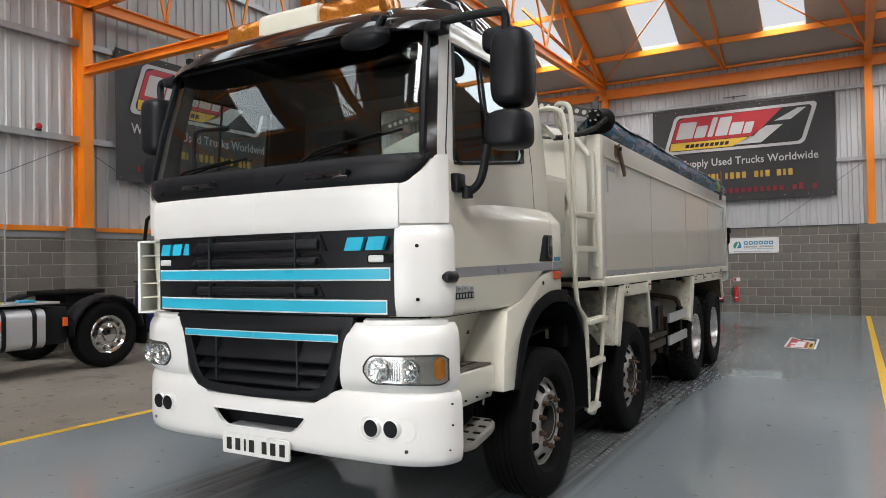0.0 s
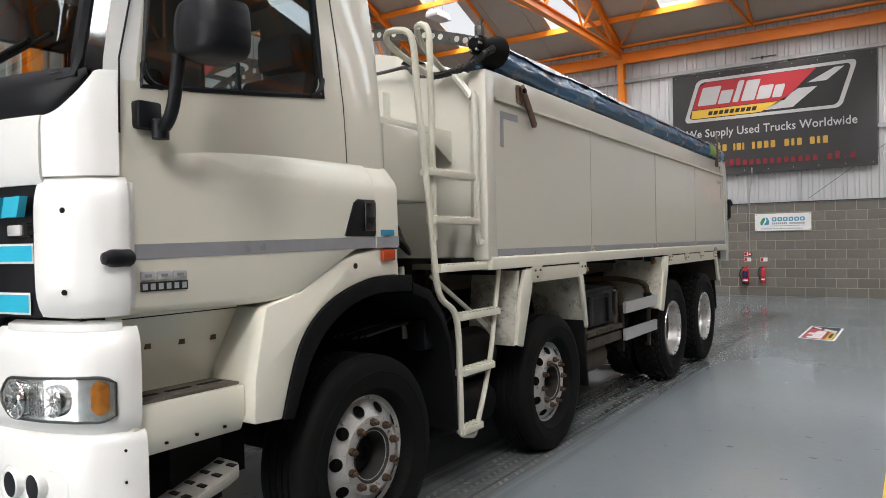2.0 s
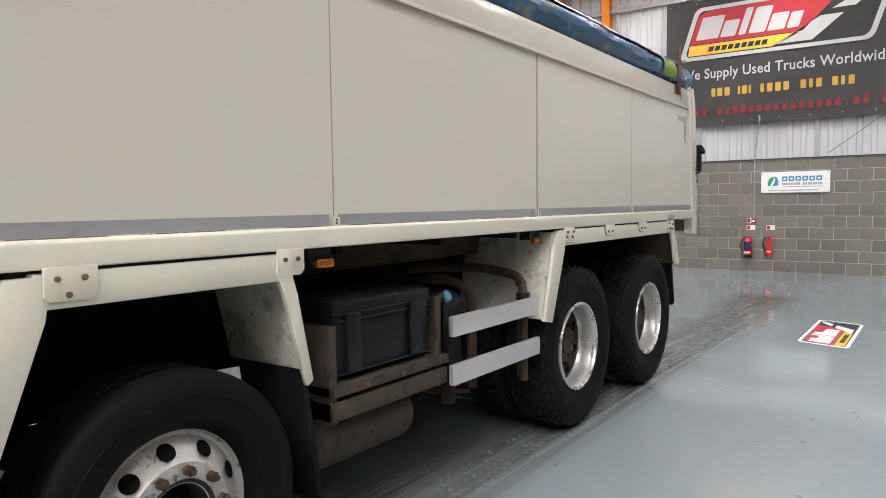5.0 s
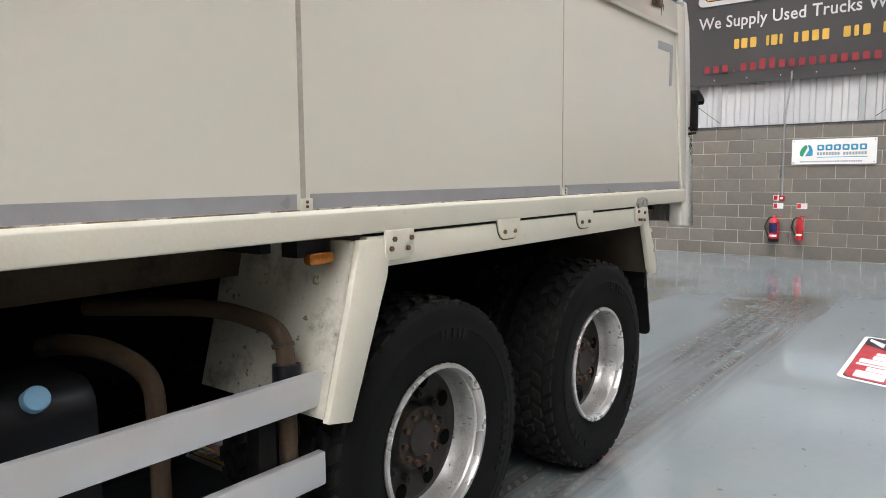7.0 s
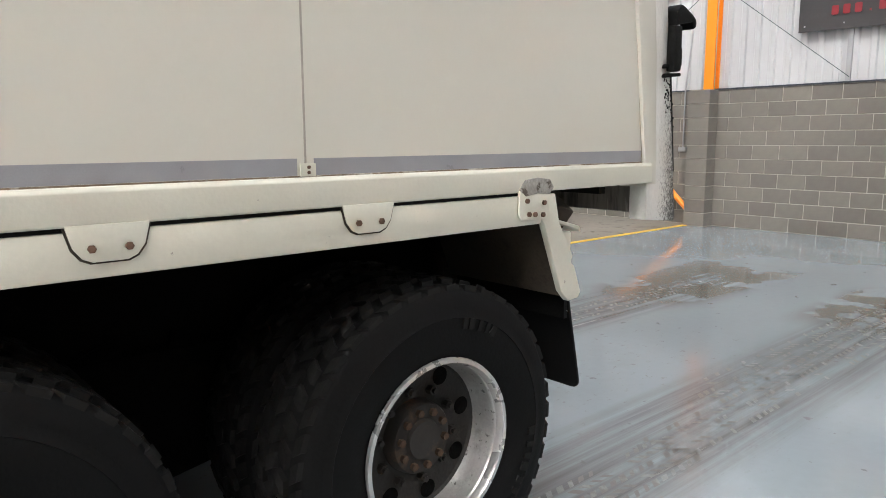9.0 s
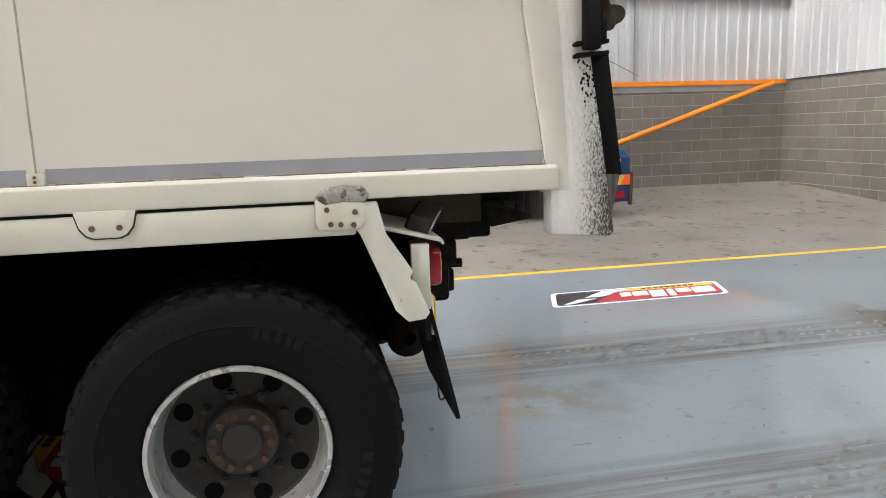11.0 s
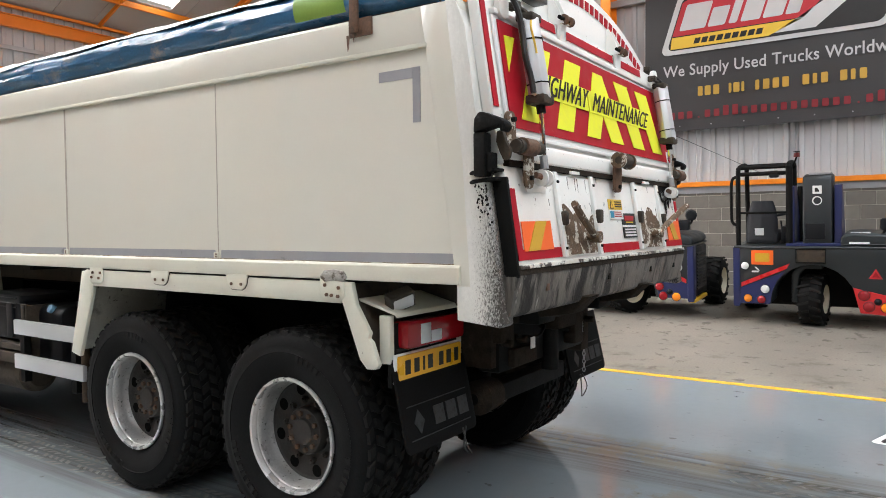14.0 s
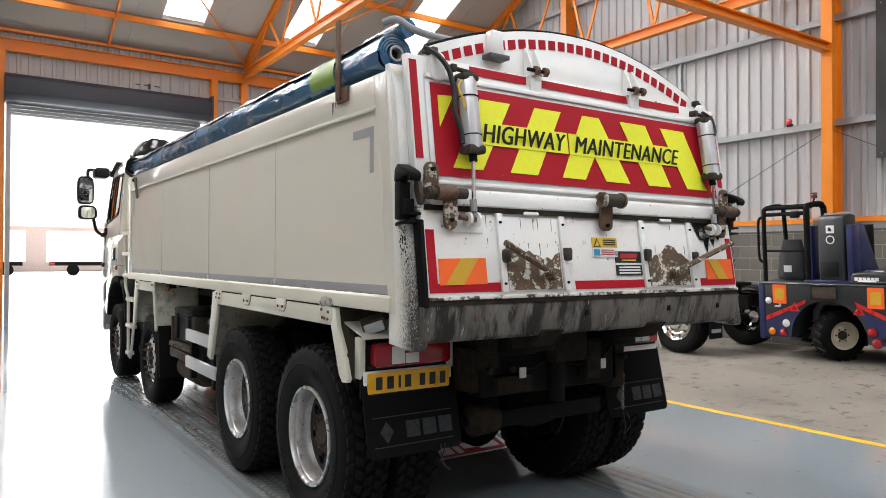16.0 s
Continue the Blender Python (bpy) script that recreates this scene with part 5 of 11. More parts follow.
for x in (-0.47, 0.53):
    slot = lp("grab_slot", Shape().prism(rounded(x - 0.15, x + 0.15, 2.045, 2.088, 0.018, 4), "y", front_y(x) - 0.022, front_y(x) + 0.02), BLACK_GLOSS, parent=cowl, bevel=0.004)
    lp("grab_knob", Shape().cyl((x + 0.14, front_y(x) - 0.045, 2.075), (x + 0.14, front_y(x), 2.075), 0.020, 12), BLACK_PLASTIC, parent=cowl)
    lp("grab_knob", Shape().cyl((x - 0.02, front_y(x) - 0.038, 2.068), (x - 0.02, front_y(x), 2.068), 0.014, 12), BLACK_PLASTIC, parent=cowl)


def glass_y(z):
    return float(np.interp(z, [lv[0] for lv in LEVELS], [lv[1] for lv in LEVELS]))


for x0, xm, zm, x1, z1 in ((-0.86, -0.68, 2.18, -0.28, 2.225), (0.18, 0.40, 2.22, 0.84, 2.285)):
    ym, y1 = glass_y(zm) - 0.03, glass_y(z1) - 0.022
    wiper = lp("wiper", Shape().tube([(x0, front_y(x0) - 0.02, 2.04), (x0 + 0.07, front_y(x0), 2.11), (xm, ym, zm), (xm + 0.06, ym, zm + 0.01), (x1, y1, z1)], 0.009, 6), BLACK_STEEL, "black windscreen wiper")
    lp("wiper_blade", Shape().tube([(xm - 0.10, ym + 0.02, zm - 0.035), ((xm + x1) / 2, (ym + y1) / 2 + 0.018, (zm + z1) / 2 - 0.005), (x1 + 0.12, y1 + 0.018, z1 + 0.005)], 0.008, 6), BLACK_STEEL, parent=wiper)
visor_rows = []
for t in range(8):
    a = t / 7
    row = []
    for k in range(-14, 15):
        u = abs(k / 14)
        x = 1.115 * k / 14
        row.append((x * (1 - 0.03 * a), 0.105 + 0.265 * a ** 1.3 + 0.24 * u ** 5, 2.868 + 0.21 * a ** 0.75 - 0.03 * u ** 4 - 0.02 * a * u * u))
    visor_rows.append(row)
visor = solid(lp("sun_visor", Shape().grid(visor_rows), BLACK_GLOSS, "glossy black sun visor", angle=60), 0.012, 0)
for x in (-0.75, 0.05, 0.75):
    lp("visor_bracket", Shape().box(x - 0.02, x + 0.02, 0.16, 0.30, 2.92, 2.95), BLACK_PLASTIC, parent=visor)
    lp("visor_stud", Shape().cyl((x + 0.1, 0.16, 2.955), (x + 0.1, 0.18, 2.94), 0.012, 8), CHROME, parent=visor)
kerb = lp("front_mirror", Shape().lathe([(-0.155, 0.0), (-0.14, 0.035), (-0.06, 0.058), (0.06, 0.060), (0.14, 0.04), (0.155, 0.0)], (0.745, 0.08, 2.80), 20, "x"), BLACK_PLASTIC, "black downward kerb mirror", angle=60)
lp("mirror_stalk", Shape().tube([(0.79, 0.10, 2.83), (0.80, 0.16, 2.93), (0.80, 0.24, 2.95)], 0.014, 8), BLACK_PLASTIC, parent=kerb)
bar = lp("light_bar", Shape().prism(rounded(0.56, 0.84, 3.10, 3.31, 0.05, 4), "x", -0.51, 0.01), CREAM_DIRTY, "roof light bar with a white centre and amber ends", bevel=0.01)
for x0, x1 in ((-0.83, -0.515), (0.015, 0.50)):
    lp("beacon_lens", Shape().prism(rounded(0.57, 0.83, 3.11, 3.30, 0.06, 4), "x", x0, x1), AMBER_DARK, parent=bar, bevel=0.015)
for x in (-0.6, 0.3):
    lp("bar_foot", Shape().box(x - 0.04, x + 0.04, 0.6, 0.78, 3.02, 3.14), BLACK_PLASTIC, parent=bar)
lp("roof_deflector", Shape().prism([(0.98, 3.0), (0.95, 3.13), (0.86, 3.26), (0.72, 3.33), (0.54, 3.32), (0.40, 3.24), (0.36, 3.0)], "y", 0.95, 1.30), BLACK_GLOSS, "black domed fitting on the cab roof", bevel=0.04, segments=3)

# cab flanks
ARCH = [(1.80, 1.372), (1.60, 1.376), (1.45, 1.365), (1.25, 1.312), (1.094, 1.225), (0.992, 1.11), (0.928, 0.955), (0.884, 0.81)]
ARCH = [(y, z) for _, y, z in smooth_path([(0.0, y, z) for y, z in ARCH], 4)]
for sgn in (1, -1):
    x0, x1 = sgn * 1.09, sgn * 1.185
    door_rows = []
    for z, depth, k in ((1.302, -0.035, 1.0), (1.312, -0.008, 1.0), (1.335, 0.0, 1.0), (1.55, 0.003, 1.0), (1.75, 0.002, 1.0), (1.82, -0.002, 0.95), (1.87, -0.006, 0.7), (1.905, -0.012, 0.35), (1.93, -0.016, 0.1), (1.96, -0.022, 0.0)):
        row = []
        for j in range(17):
            y = 0.212 + (1.503 - 0.212) * j / 16
            grow = min(1.0, max(0.0, (y - 0.21) / 1.05))
            grow = grow * grow * (3 - 2 * grow)
            top = 0.012 * (1 - grow)
            low_z = max(z, float(np.interp(y, [0.78, 0.98, 1.18, 1.38, 1.505], [1.30, 1.315, 1.42, 1.52, 1.545])) + (z - 1.302) * 0.4)
            row.append((sgn * (1.155 + depth * (1 if z < 1.5 else 0.4) + (0.073 * grow + 0.006) * k), y, low_z))
        door_rows.append(row)
    skin = lp("door", Shape().grid(door_rows), CAB_LIT_CREAM, "cream cab door", angle=70)
    lp("cab_corner", Shape().prism([(sgn * 1.02, 1.515), (sgn * 1.233, 1.515), (sgn * 1.235, 1.56), (sgn * 1.231, 1.82), (sgn * 1.218, 1.85), (sgn * 1.160, 1.918), (sgn * 1.140, 1.933), (sgn * 1.02, 1.933)], "y", 1.508, 1.692), CAB_LIT_CREAM, bevel=0.010, segments=3)
    lp("arch_panel", Shape().prism([(1.692, 1.512), (1.512, 1.512), (1.366, 1.492), (1.177, 1.443), (1.0, 1.335), (0.803, 1.287), (0.744, 1.01), (0.734, 0.82)] + [(1.692, 1.374) if q[0] > 1.7 else q for q in ARCH[::-1]], "x", sgn * 0.95, sgn * 1.226), CAB_LIT_CREAM, bevel=0.012)
    def door_x(y):
        g = min(1.0, max(0.0, (y - 0.21) / 1.05))
        return 1.1625 + 0.073 * g * g * (3 - 2 * g)

    strip = [[(sgn * (door_x(0.215 + 1.285 * j / 16) + 0.0015), 0.215 + 1.285 * j / 16, z + 0.021 * j / 16) for j in range(17)] for z in (1.498, 1.552)]
    lp("reflective_strip", Shape().grid(strip), TAPE)
    lp("reflective_strip", Shape().prism([(1.515, 1.520), (1.688, 1.522), (1.688, 1.574), (1.515, 1.573)], "x", sgn * 1.2345, sgn * 1.2375), TAPE)
    pocket = lp("door_handle", Shape().prism([(1.279, 1.580), (1.288, 1.576), (1.495, 1.576), (1.503, 1.584), (1.506, 1.738), (1.494, 1.752), (1.372, 1.752), (1.345, 1.735)], "x", sgn * 1.222, sgn * 1.2405), BLACK_PLASTIC, "black recessed door handle", bevel=0.003)
    lp("handle_grip", Shape().box(*sorted((sgn * 1.236, sgn * 1.250)), 1.415, 1.485, 1.600, 1.738), BLACK_GLOSS, parent=pocket, bevel=0.004)
    lp("blue_badge", Shape().box(*sorted((sgn * 1.2345, sgn * 1.2385)), 1.545, 1.648, 1.578, 1.607), BLUE_INK)
    lp("side_marker", Shape().prism(rounded(1.55, 1.648, 1.452, 1.508, 0.010, 3), "x", sgn * 1.224, sgn * 1.246), AMBER_RED, "orange-red side marker", bevel=0.005)
    for k in range(3):
        ya, yb = 0.286 + 0.063 * k, 0.342 + 0.063 * k
        xs_ = door_x((ya + yb) / 2)
        lp("badge", Shape().prism(rounded(ya, yb, 1.424, 1.456, 0.006, 2), "x", sgn * (xs_ - 0.006), sgn * (xs_ + 0.006)), ALUMINIUM, bevel=0.002)
        lp("badge_inset", Shape().box(*sorted((sgn * (xs_ + 0.0058), sgn * (xs_ + 0.0068))), ya + 0.014, yb - 0.014, 1.435, 1.446), GREY_INK)
    for k in range(6):
        ya = 0.286 + 0.031 * k
        xs_ = door_x(ya + 0.015)
        lp("badge_plate", Shape().box(*sorted((sgn * (xs_ - 0.006), sgn * (xs_ + 0.004))), ya, ya + 0.031, 1.384, 1.418), CHARCOAL)
        lp("badge_bar", Shape().box(*sorted((sgn * (xs_ + 0.0038), sgn * (xs_ + 0.0052))), ya + 0.006, ya + 0.025, 1.390, 1.412), ALUMINIUM)
    lp("hole_plug", Shape().cyl((sgn * 1.22, 1.36, 1.435), (sgn * 1.2285, 1.36, 1.435), 0.014, 12), BLACK_PLASTIC)
    # door seam lines above the waist
    lp("door_seam", Shape().tube([(sgn * 1.157, 0.225, 1.94), (sgn * 1.148, 0.235, 2.20), (sgn * 1.119, 0.315, 2.50), (sgn * 1.084, 0.40, 2.82)], 0.0035, 4), BLACK_PLASTIC)
    lp("door_seam", Shape().tube([(sgn * 1.161, 1.388, 1.93), (sgn * 1.1485, 1.385, 2.20), (sgn * 1.1235, 1.37, 2.50), (sgn * 1.0895, 1.35, 2.80)], 0.0026, 4), BLACK_PLASTIC)
    # steps
    steps = lp("step_box", Shape().prism([(0.76, 0.98), (1.165, 0.98), (1.17, 0.86), (1.14, 0.79), (0.76, 0.79)], "y", 0.24, 0.74), CAB_LIT_CREAM, "cream cab step", bevel=0.012) if sgn > 0 else \
        lp("step_box", Shape().prism([(-0.76, 0.98), (-1.165, 0.98), (-1.17, 0.86), (-1.14, 0.79), (-0.76, 0.79)], "y", 0.24, 0.74), CAB_LIT_CREAM, "cream cab step", bevel=0.012)
    lp("step_tread", Shape().box(*sorted((sgn * 0.98, sgn * 1.15)), 0.27, 0.72, 0.981, 0.992), STEP_WORN, parent=steps, label="worn dark step tread")
    for k in range(3):
        lp("tread_slot", Shape().box(*sorted((sgn * 1.05, sgn * 1.075)), 0.30 + k * 0.145, 0.41 + k * 0.145, 0.9915, 0.9935), BLACK_STEEL, parent=steps)
        lp("step_slot", Shape().box(*sorted((sgn * 1.160, sgn * 1.171)), 0.37 + k * 0.13, 0.379 + k * 0.13, 0.825, 0.834), BLACK_STEEL, parent=steps)
    lp("step_recess", Shape().prism(rounded(0.36, 0.46, 0.885, 0.910, 0.010, 3), "x", sgn * 1.150, sgn * 1.1665), STEP_METAL, parent=steps)
    lp("step_back", Shape().prism([(sgn * 0.90, 0.98), (sgn * 0.93, 0.98), (sgn * 1.06, 1.31), (sgn * 1.03, 1.31)], "y", 0.22, 0.80), CAB_LIT_CREAM, parent=steps)
    for k in range(3):
        lp("rub_mark", Shape().box(*sorted((sgn * 0.98, sgn * 1.007)), 0.40 + k * 0.15, 0.425 + k * 0.15, 1.155, 1.178), RUST, parent=steps)
    st_out = [(0.40, 0.92), (0.40, 1.10), (0.42, 1.15), (0.46, 1.18), (0.62, 1.20), (0.68, 1.19), (0.71, 1.15), (0.72, 0.92)]
    st_shape = Shape()
    for dz in (-0.022, 0.022):
        st_shape.v += [(sgn * xx, yy, 0.555 + 0.30 * (yy - 0.40) + dz) for yy, xx in st_out]
    ns = len(st_out)
    st_shape.f = [tuple(range(ns)), tuple(range(ns, 2 * ns))[::-1]] + [(i, (i + 1) % ns, ns + (i + 1) % ns, ns + i) for i in range(ns)]
    low_step = lp("lower_step", st_shape, STEP_METAL, "worn metal lower step with dark slots", bevel=0.012)
    for j in range(3):
        for kk in range(4):
            yy = 0.46 + 0.07 * kk
            lp("step_slot", Shape().box(*sorted((sgn * (0.97 + 0.075 * j), sgn * (1.015 + 0.075 * j))), yy, yy + 0.022, 0.570 + 0.30 * (yy - 0.40), 0.5835 + 0.30 * (yy - 0.40)), BLACK_STEEL, parent=low_step)
    lp("step_hanger", Shape().box(*sorted((sgn * 0.9, sgn * 1.03)), 0.48, 0.72, 0.50, 0.80), BLACK_STEEL, parent=low_step)
    # black fill plate added to block light and darken the gap behind the step
    lp("dark_fill", Shape().box(*sorted((sgn * 0.62, sgn * 0.66)), 0.62, 0.98, 0.47, 0.80), UNDER_BLACK, bevel=0.006)
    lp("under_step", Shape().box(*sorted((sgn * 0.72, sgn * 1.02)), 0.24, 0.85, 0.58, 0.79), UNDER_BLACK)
    # black arch lining
    lining = ARCH + [(y, z) for _, y, z in smooth_path([(0.0, 0.945, 0.80), (0.0, 1.005, 0.94), (0.0, 1.07, 1.06), (0.0, 1.165, 1.16), (0.0, 1.30, 1.24), (0.0, 1.46, 1.285), (0.0, 1.60, 1.295), (0.0, 1.80, 1.285)], 4)]
    lp("wheel_arch", Shape().prism(lining, "x", sgn * 0.70, sgn * 1.236), BLACK_ARCH, "black plastic wheel arch lip", bevel=0.008)
    guard = [(1.82, 1.33), (1.98, 1.28), (2.10, 1.15), (2.18, 0.98), (2.22, 0.72), (2.235, 0.45), (2.215, 0.45), (2.195, 0.72), (2.15, 0.96), (2.07, 1.11), (1.95, 1.23), (1.82, 1.27)]
    lp("mudguard", Shape().prism(guard, "x", sgn * 0.78, sgn * 1.225), BLACK_ARCH, "black rear half of the front mudguard", bevel=0.006)
    # door mirrors
    far = 0.0 if sgn > 0 else 0.10
    cx, cw = sgn * (1.465 - far), sgn * (1.435 - far)

    def pod(c, half, z0, z1, slim):
        """A mirror housing: domed towards the nose, narrower at its inner upper corner."""
        rows = []
        for y, k in ((0.305, 0.45), (0.315, 0.72), (0.345, 0.93), (0.40, 1.0), (0.455, 1.0), (0.47, 0.96)):
            zc, hz = (z0 + z1) / 2, (z1 - z0) / 2 * (0.55 + 0.45 * k)
            ring = []
            for q in range(28):
                a = 2 * math.pi * q / 28
                ca, sa = math.cos(a), math.sin(a)
                px, pz = math.copysign(abs(ca) ** 0.45, ca), math.copysign(abs(sa) ** 0.45, sa)
                ring.append((c + half * k * px * (1 - slim * max(0.0, pz) * (0.35 if px * sgn > 0 else 1.0)), y, zc + hz * pz * (1 - slim * (0.6 if px * sgn < 0 else 0.0) * abs(px))))
            rows.append(ring + ring[:1])
        p = Shape().grid(rows)
        n_r = len(rows[0])
        p.f.append(tuple(range(n_r - 1)))
        p.f.append(tuple(range(5 * n_r, 6 * n_r - 1)))
        return p

    mir = lp("door_mirror", pod(cx, 0.112, 2.395, 2.81, 0.06), BLACK_PLASTIC, "tall black door mirror with a wide-angle mirror below", angle=50)
    lp("wide_mirror", pod(cw, 0.126, 2.175, 2.385, 0.14), BLACK_PLASTIC, parent=mir, angle=50)
    lp("mirror_glass", Shape().prism(rounded(cx - 0.085, cx + 0.085, 2.425, 2.78, 0.04, 4), "y", 0.4705, 0.474), MIRROR, parent=mir)
    lp("mirror_glass", Shape().prism(rounded(cw - 0.090, cw + 0.090, 2.20, 2.355, 0.04, 4), "y", 0.4705, 0.474), MIRROR, parent=mir)
    lp("mirror_arm", Shape().tube(smooth_path([(sgn * 1.185, 0.345, 1.985), (sgn * 1.235, 0.345, 1.965), (sgn * (1.305 - far * 0.5), 0.335, 2.03), (sgn * (1.345 - far), 0.335, 2.20)], 6), 0.023, 12), BLACK_PLASTIC, parent=mir)
    lp("arm_joint", Shape().cyl((sgn * 1.215, 0.345, 1.925), (sgn * 1.215, 0.345, 1.990), 0.030, 14), BLACK_PLASTIC, parent=mir)
    lp("mirror_arm", Shape().tube(smooth_path([(sgn * (1.43 - far), 0.40, 2.79), (sgn * (1.43 - far), 0.40, 2.89), (sgn * (1.38 - far), 0.38, 2.915), (sgn * 1.08, 0.32, 2.90)], 5), 0.024, 10), BLACK_PLASTIC, parent=mir)
    lp("mirror_base", Shape().box(*sorted((sgn * 1.14, sgn * 1.195)), 0.275, 0.37, 1.96, 2.06), BLACK_PLASTIC, parent=mir, bevel=0.012)
    lp("mirror_base", Shape().box(*sorted((sgn * 1.02, sgn * 1.12)), 0.25, 0.36, 2.83, 2.89), BLACK_PLASTIC, parent=mir, bevel=0.015)
# proximity mirror over the near door
lp("proximity_mirror", Shape().prism(rounded(1.20, 1.40, 2.76, 2.91, 0.05, 4), "y", 0.55, 0.85), BLACK_PLASTIC, "black proximity mirror above the door", bevel=0.04, segments=3)

# inside the cab
lp("dashboard", Shape().prism([(0.24, 1.34), (0.24, 2.04), (0.42, 2.10), (0.62, 2.0), (0.66, 1.8), (0.5, 1.34)], "x", -1.04, 1.04), SEAT_CLOTH, "dark dashboard", bevel=0.03)
for sx, sgn in ((0.62, 1), (-0.62, -1)):
    seat = lp("seat", Shape().box(sx - 0.25, sx + 0.25, 0.85, 1.35, 1.62, 1.78), SEAT_CLOTH, "dark cloth cab seat", bevel=0.05)
    lp("seat_back", Shape().prism([(1.28, 1.75), (1.42, 1.75), (1.52, 2.42), (1.42, 2.44)], "x", sx - 0.25, sx + 0.25), SEAT_CLOTH, parent=seat, bevel=0.04)
    lp("headrest", Shape().box(sx - 0.14, sx + 0.14, 1.43, 1.54, 2.46, 2.66), SEAT_CLOTH, parent=seat, bevel=0.04)
    lp("seat_base", Shape().box(sx - 0.18, sx + 0.18, 0.92, 1.28, 1.33, 1.63), BLACK_PLASTIC, parent=seat)
wheel_pts = [(-0.62 + 0.22 * math.cos(a), 0.62 + 0.09 * math.sin(a), 2.07 + 0.20 * math.sin(a)) for a in (2 * math.pi * k / 24 for k in range(24))]
steering = lp("steering_wheel", Shape().tube(wheel_pts, 0.016, 8, True), BLACK_PLASTIC, "black steering wheel")
lp("spoke", Shape().tube([(-0.83, 0.62, 2.07), (-0.62, 0.6, 2.05), (-0.41, 0.62, 2.07)], 0.015, 6), BLACK_PLASTIC, parent=steering)
lp("grab_handle", Shape().tube(smooth_path([(-1.0, 0.42, 2.2), (-0.98, 0.40, 2.45), (-0.9, 0.38, 2.52), (-0.6, 0.36, 2.50)], 5), 0.014, 8), BLACK_PLASTIC)

# ---- wheels ----
TYRE = [(-0.115, 0.290), (-0.140, 0.335), (-0.152, 0.40), (-0.1525, 0.424), (-0.1555, 0.427), (-0.1525, 0.430), (-0.150, 0.455), (-0.142, 0.492), (-0.125, 0.512), (-0.10, 0.518)]


def tyre_profile(grooves):
    p = list(TYRE)
    for g in grooves:
        p += [(g - 0.008, 0.520), (g - 0.006, 0.508), (g + 0.006, 0.508), (g + 0.008, 0.520)]
    return p + [(-a, r) for a, r in TYRE[::-1]] + [(-0.115, 0.290)]


TYRE_REAR = mesh_of("tyre", Shape().lathe([(a, 0.285 + (r - 0.29) * 1.065) for a, r in tyre_profile(())], (0, 0, 0), 64), RUBBER, angle=40)
lugs = Shape()
for row, a in enumerate((-0.113, -0.060, 0.0, 0.060, 0.113)):
    for k in range(42):
        t = 2 * math.pi * (k + (row % 2) * 0.5) / 42
        half, w = 0.026 if row in (0, 4) else 0.022, 0.019 if row in (0, 4) else 0.024
        twist = 0.012 * (1 if row % 2 else -1)
        r0, r1 = (0.505, 0.5315) if row in (0, 4) else (0.522, 0.543)
        vs = []
        for r in (r0, r1):
            for da, dt in ((-w, -half), (w, -half), (w, half), (-w, half)):
                q = t + (dt + twist * (1 if da > 0 else -1)) / 0.52
                vs.append((a + da * (0.92 if r == r1 else 1), r * math.cos(q), r * math.sin(q)))
        lugs.add(vs, [(3, 2, 1, 0), (4, 5, 6, 7), (0, 1, 5, 4), (1, 2, 6, 5), (2, 3, 7, 6), (3, 0, 4, 7)])
TREAD = mesh_of("tread", lugs, TREAD_RUBBER, angle=20)
marks = Shape()
for start, count, step in ((0.35, 9, 0.105), (2.5, 7, 0.105), (4.3, 5, 0.085)):
    for k in range(count):
        q0, q1 = start + k * step, start + k * step + step * (0.45 + 0.25 * (k % 3 == 0))
        vs = [(xx, r * math.cos(q), r * math.sin(q)) for xx in (0.150, 0.1575) for r, q in ((0.395, q0), (0.395, q1), (0.43, q1), (0.43, q0))]
        marks.add(vs, [(3, 2, 1, 0), (4, 5, 6, 7), (0, 1, 5, 4), (1, 2, 6, 5), (2, 3, 7, 6), (3, 0, 4, 7)])
MARKS = mesh_of("sidewall_mark", marks, TREAD_RUBBER, angle=20)
RIM_FRONT = mesh_of("wheel", Shape().lathe([(-0.13, 0.20), (-0.13, 0.292), (0.060, 0.292), (0.074, 0.303), (0.082, 0.300), (0.080, 0.288), (0.062, 0.280), (0.060, 0.268), (0.082, 0.252), (0.104, 0.225), (0.116, 0.198), (0.124, 0.190), (0.126, 0.135), (0.118, 0.118),
                                             (0.09, 0.112), (0.0, 0.108)], (0, 0, 0), 48), RIM_PAINT, angle=40)
RIM_REAR = mesh_of("wheel", Shape().lathe([(-0.13, 0.292), (0.10, 0.287), (0.118, 0.284), (0.105, 0.2735), (0.098, 0.270), (0.05, 0.268), (0.03, 0.264), (0.008, 0.256)], (0, 0, 0), 48), ALLOY_DULL, angle=30)
RIM_LIP = mesh_of("rim_lip", Shape().lathe([(0.112, 0.288), (0.128, 0.298), (0.138, 0.295), (0.138, 0.281), (0.124, 0.275), (0.108, 0.2735)], (0, 0, 0), 48), ALLOY, angle=30)
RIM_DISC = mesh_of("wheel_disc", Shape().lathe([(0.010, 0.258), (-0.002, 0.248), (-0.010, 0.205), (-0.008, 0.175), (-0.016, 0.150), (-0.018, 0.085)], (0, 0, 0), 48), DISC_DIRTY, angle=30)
HUB_FRONT = mesh_of("hub", Shape().lathe([(0.03, 0.110), (0.03, 0.085), (0.052, 0.075), (0.055, 0.045), (0.04, 0.040), (0.045, 0.0)], (0, 0, 0), 32), BLACK_STEEL, angle=30)
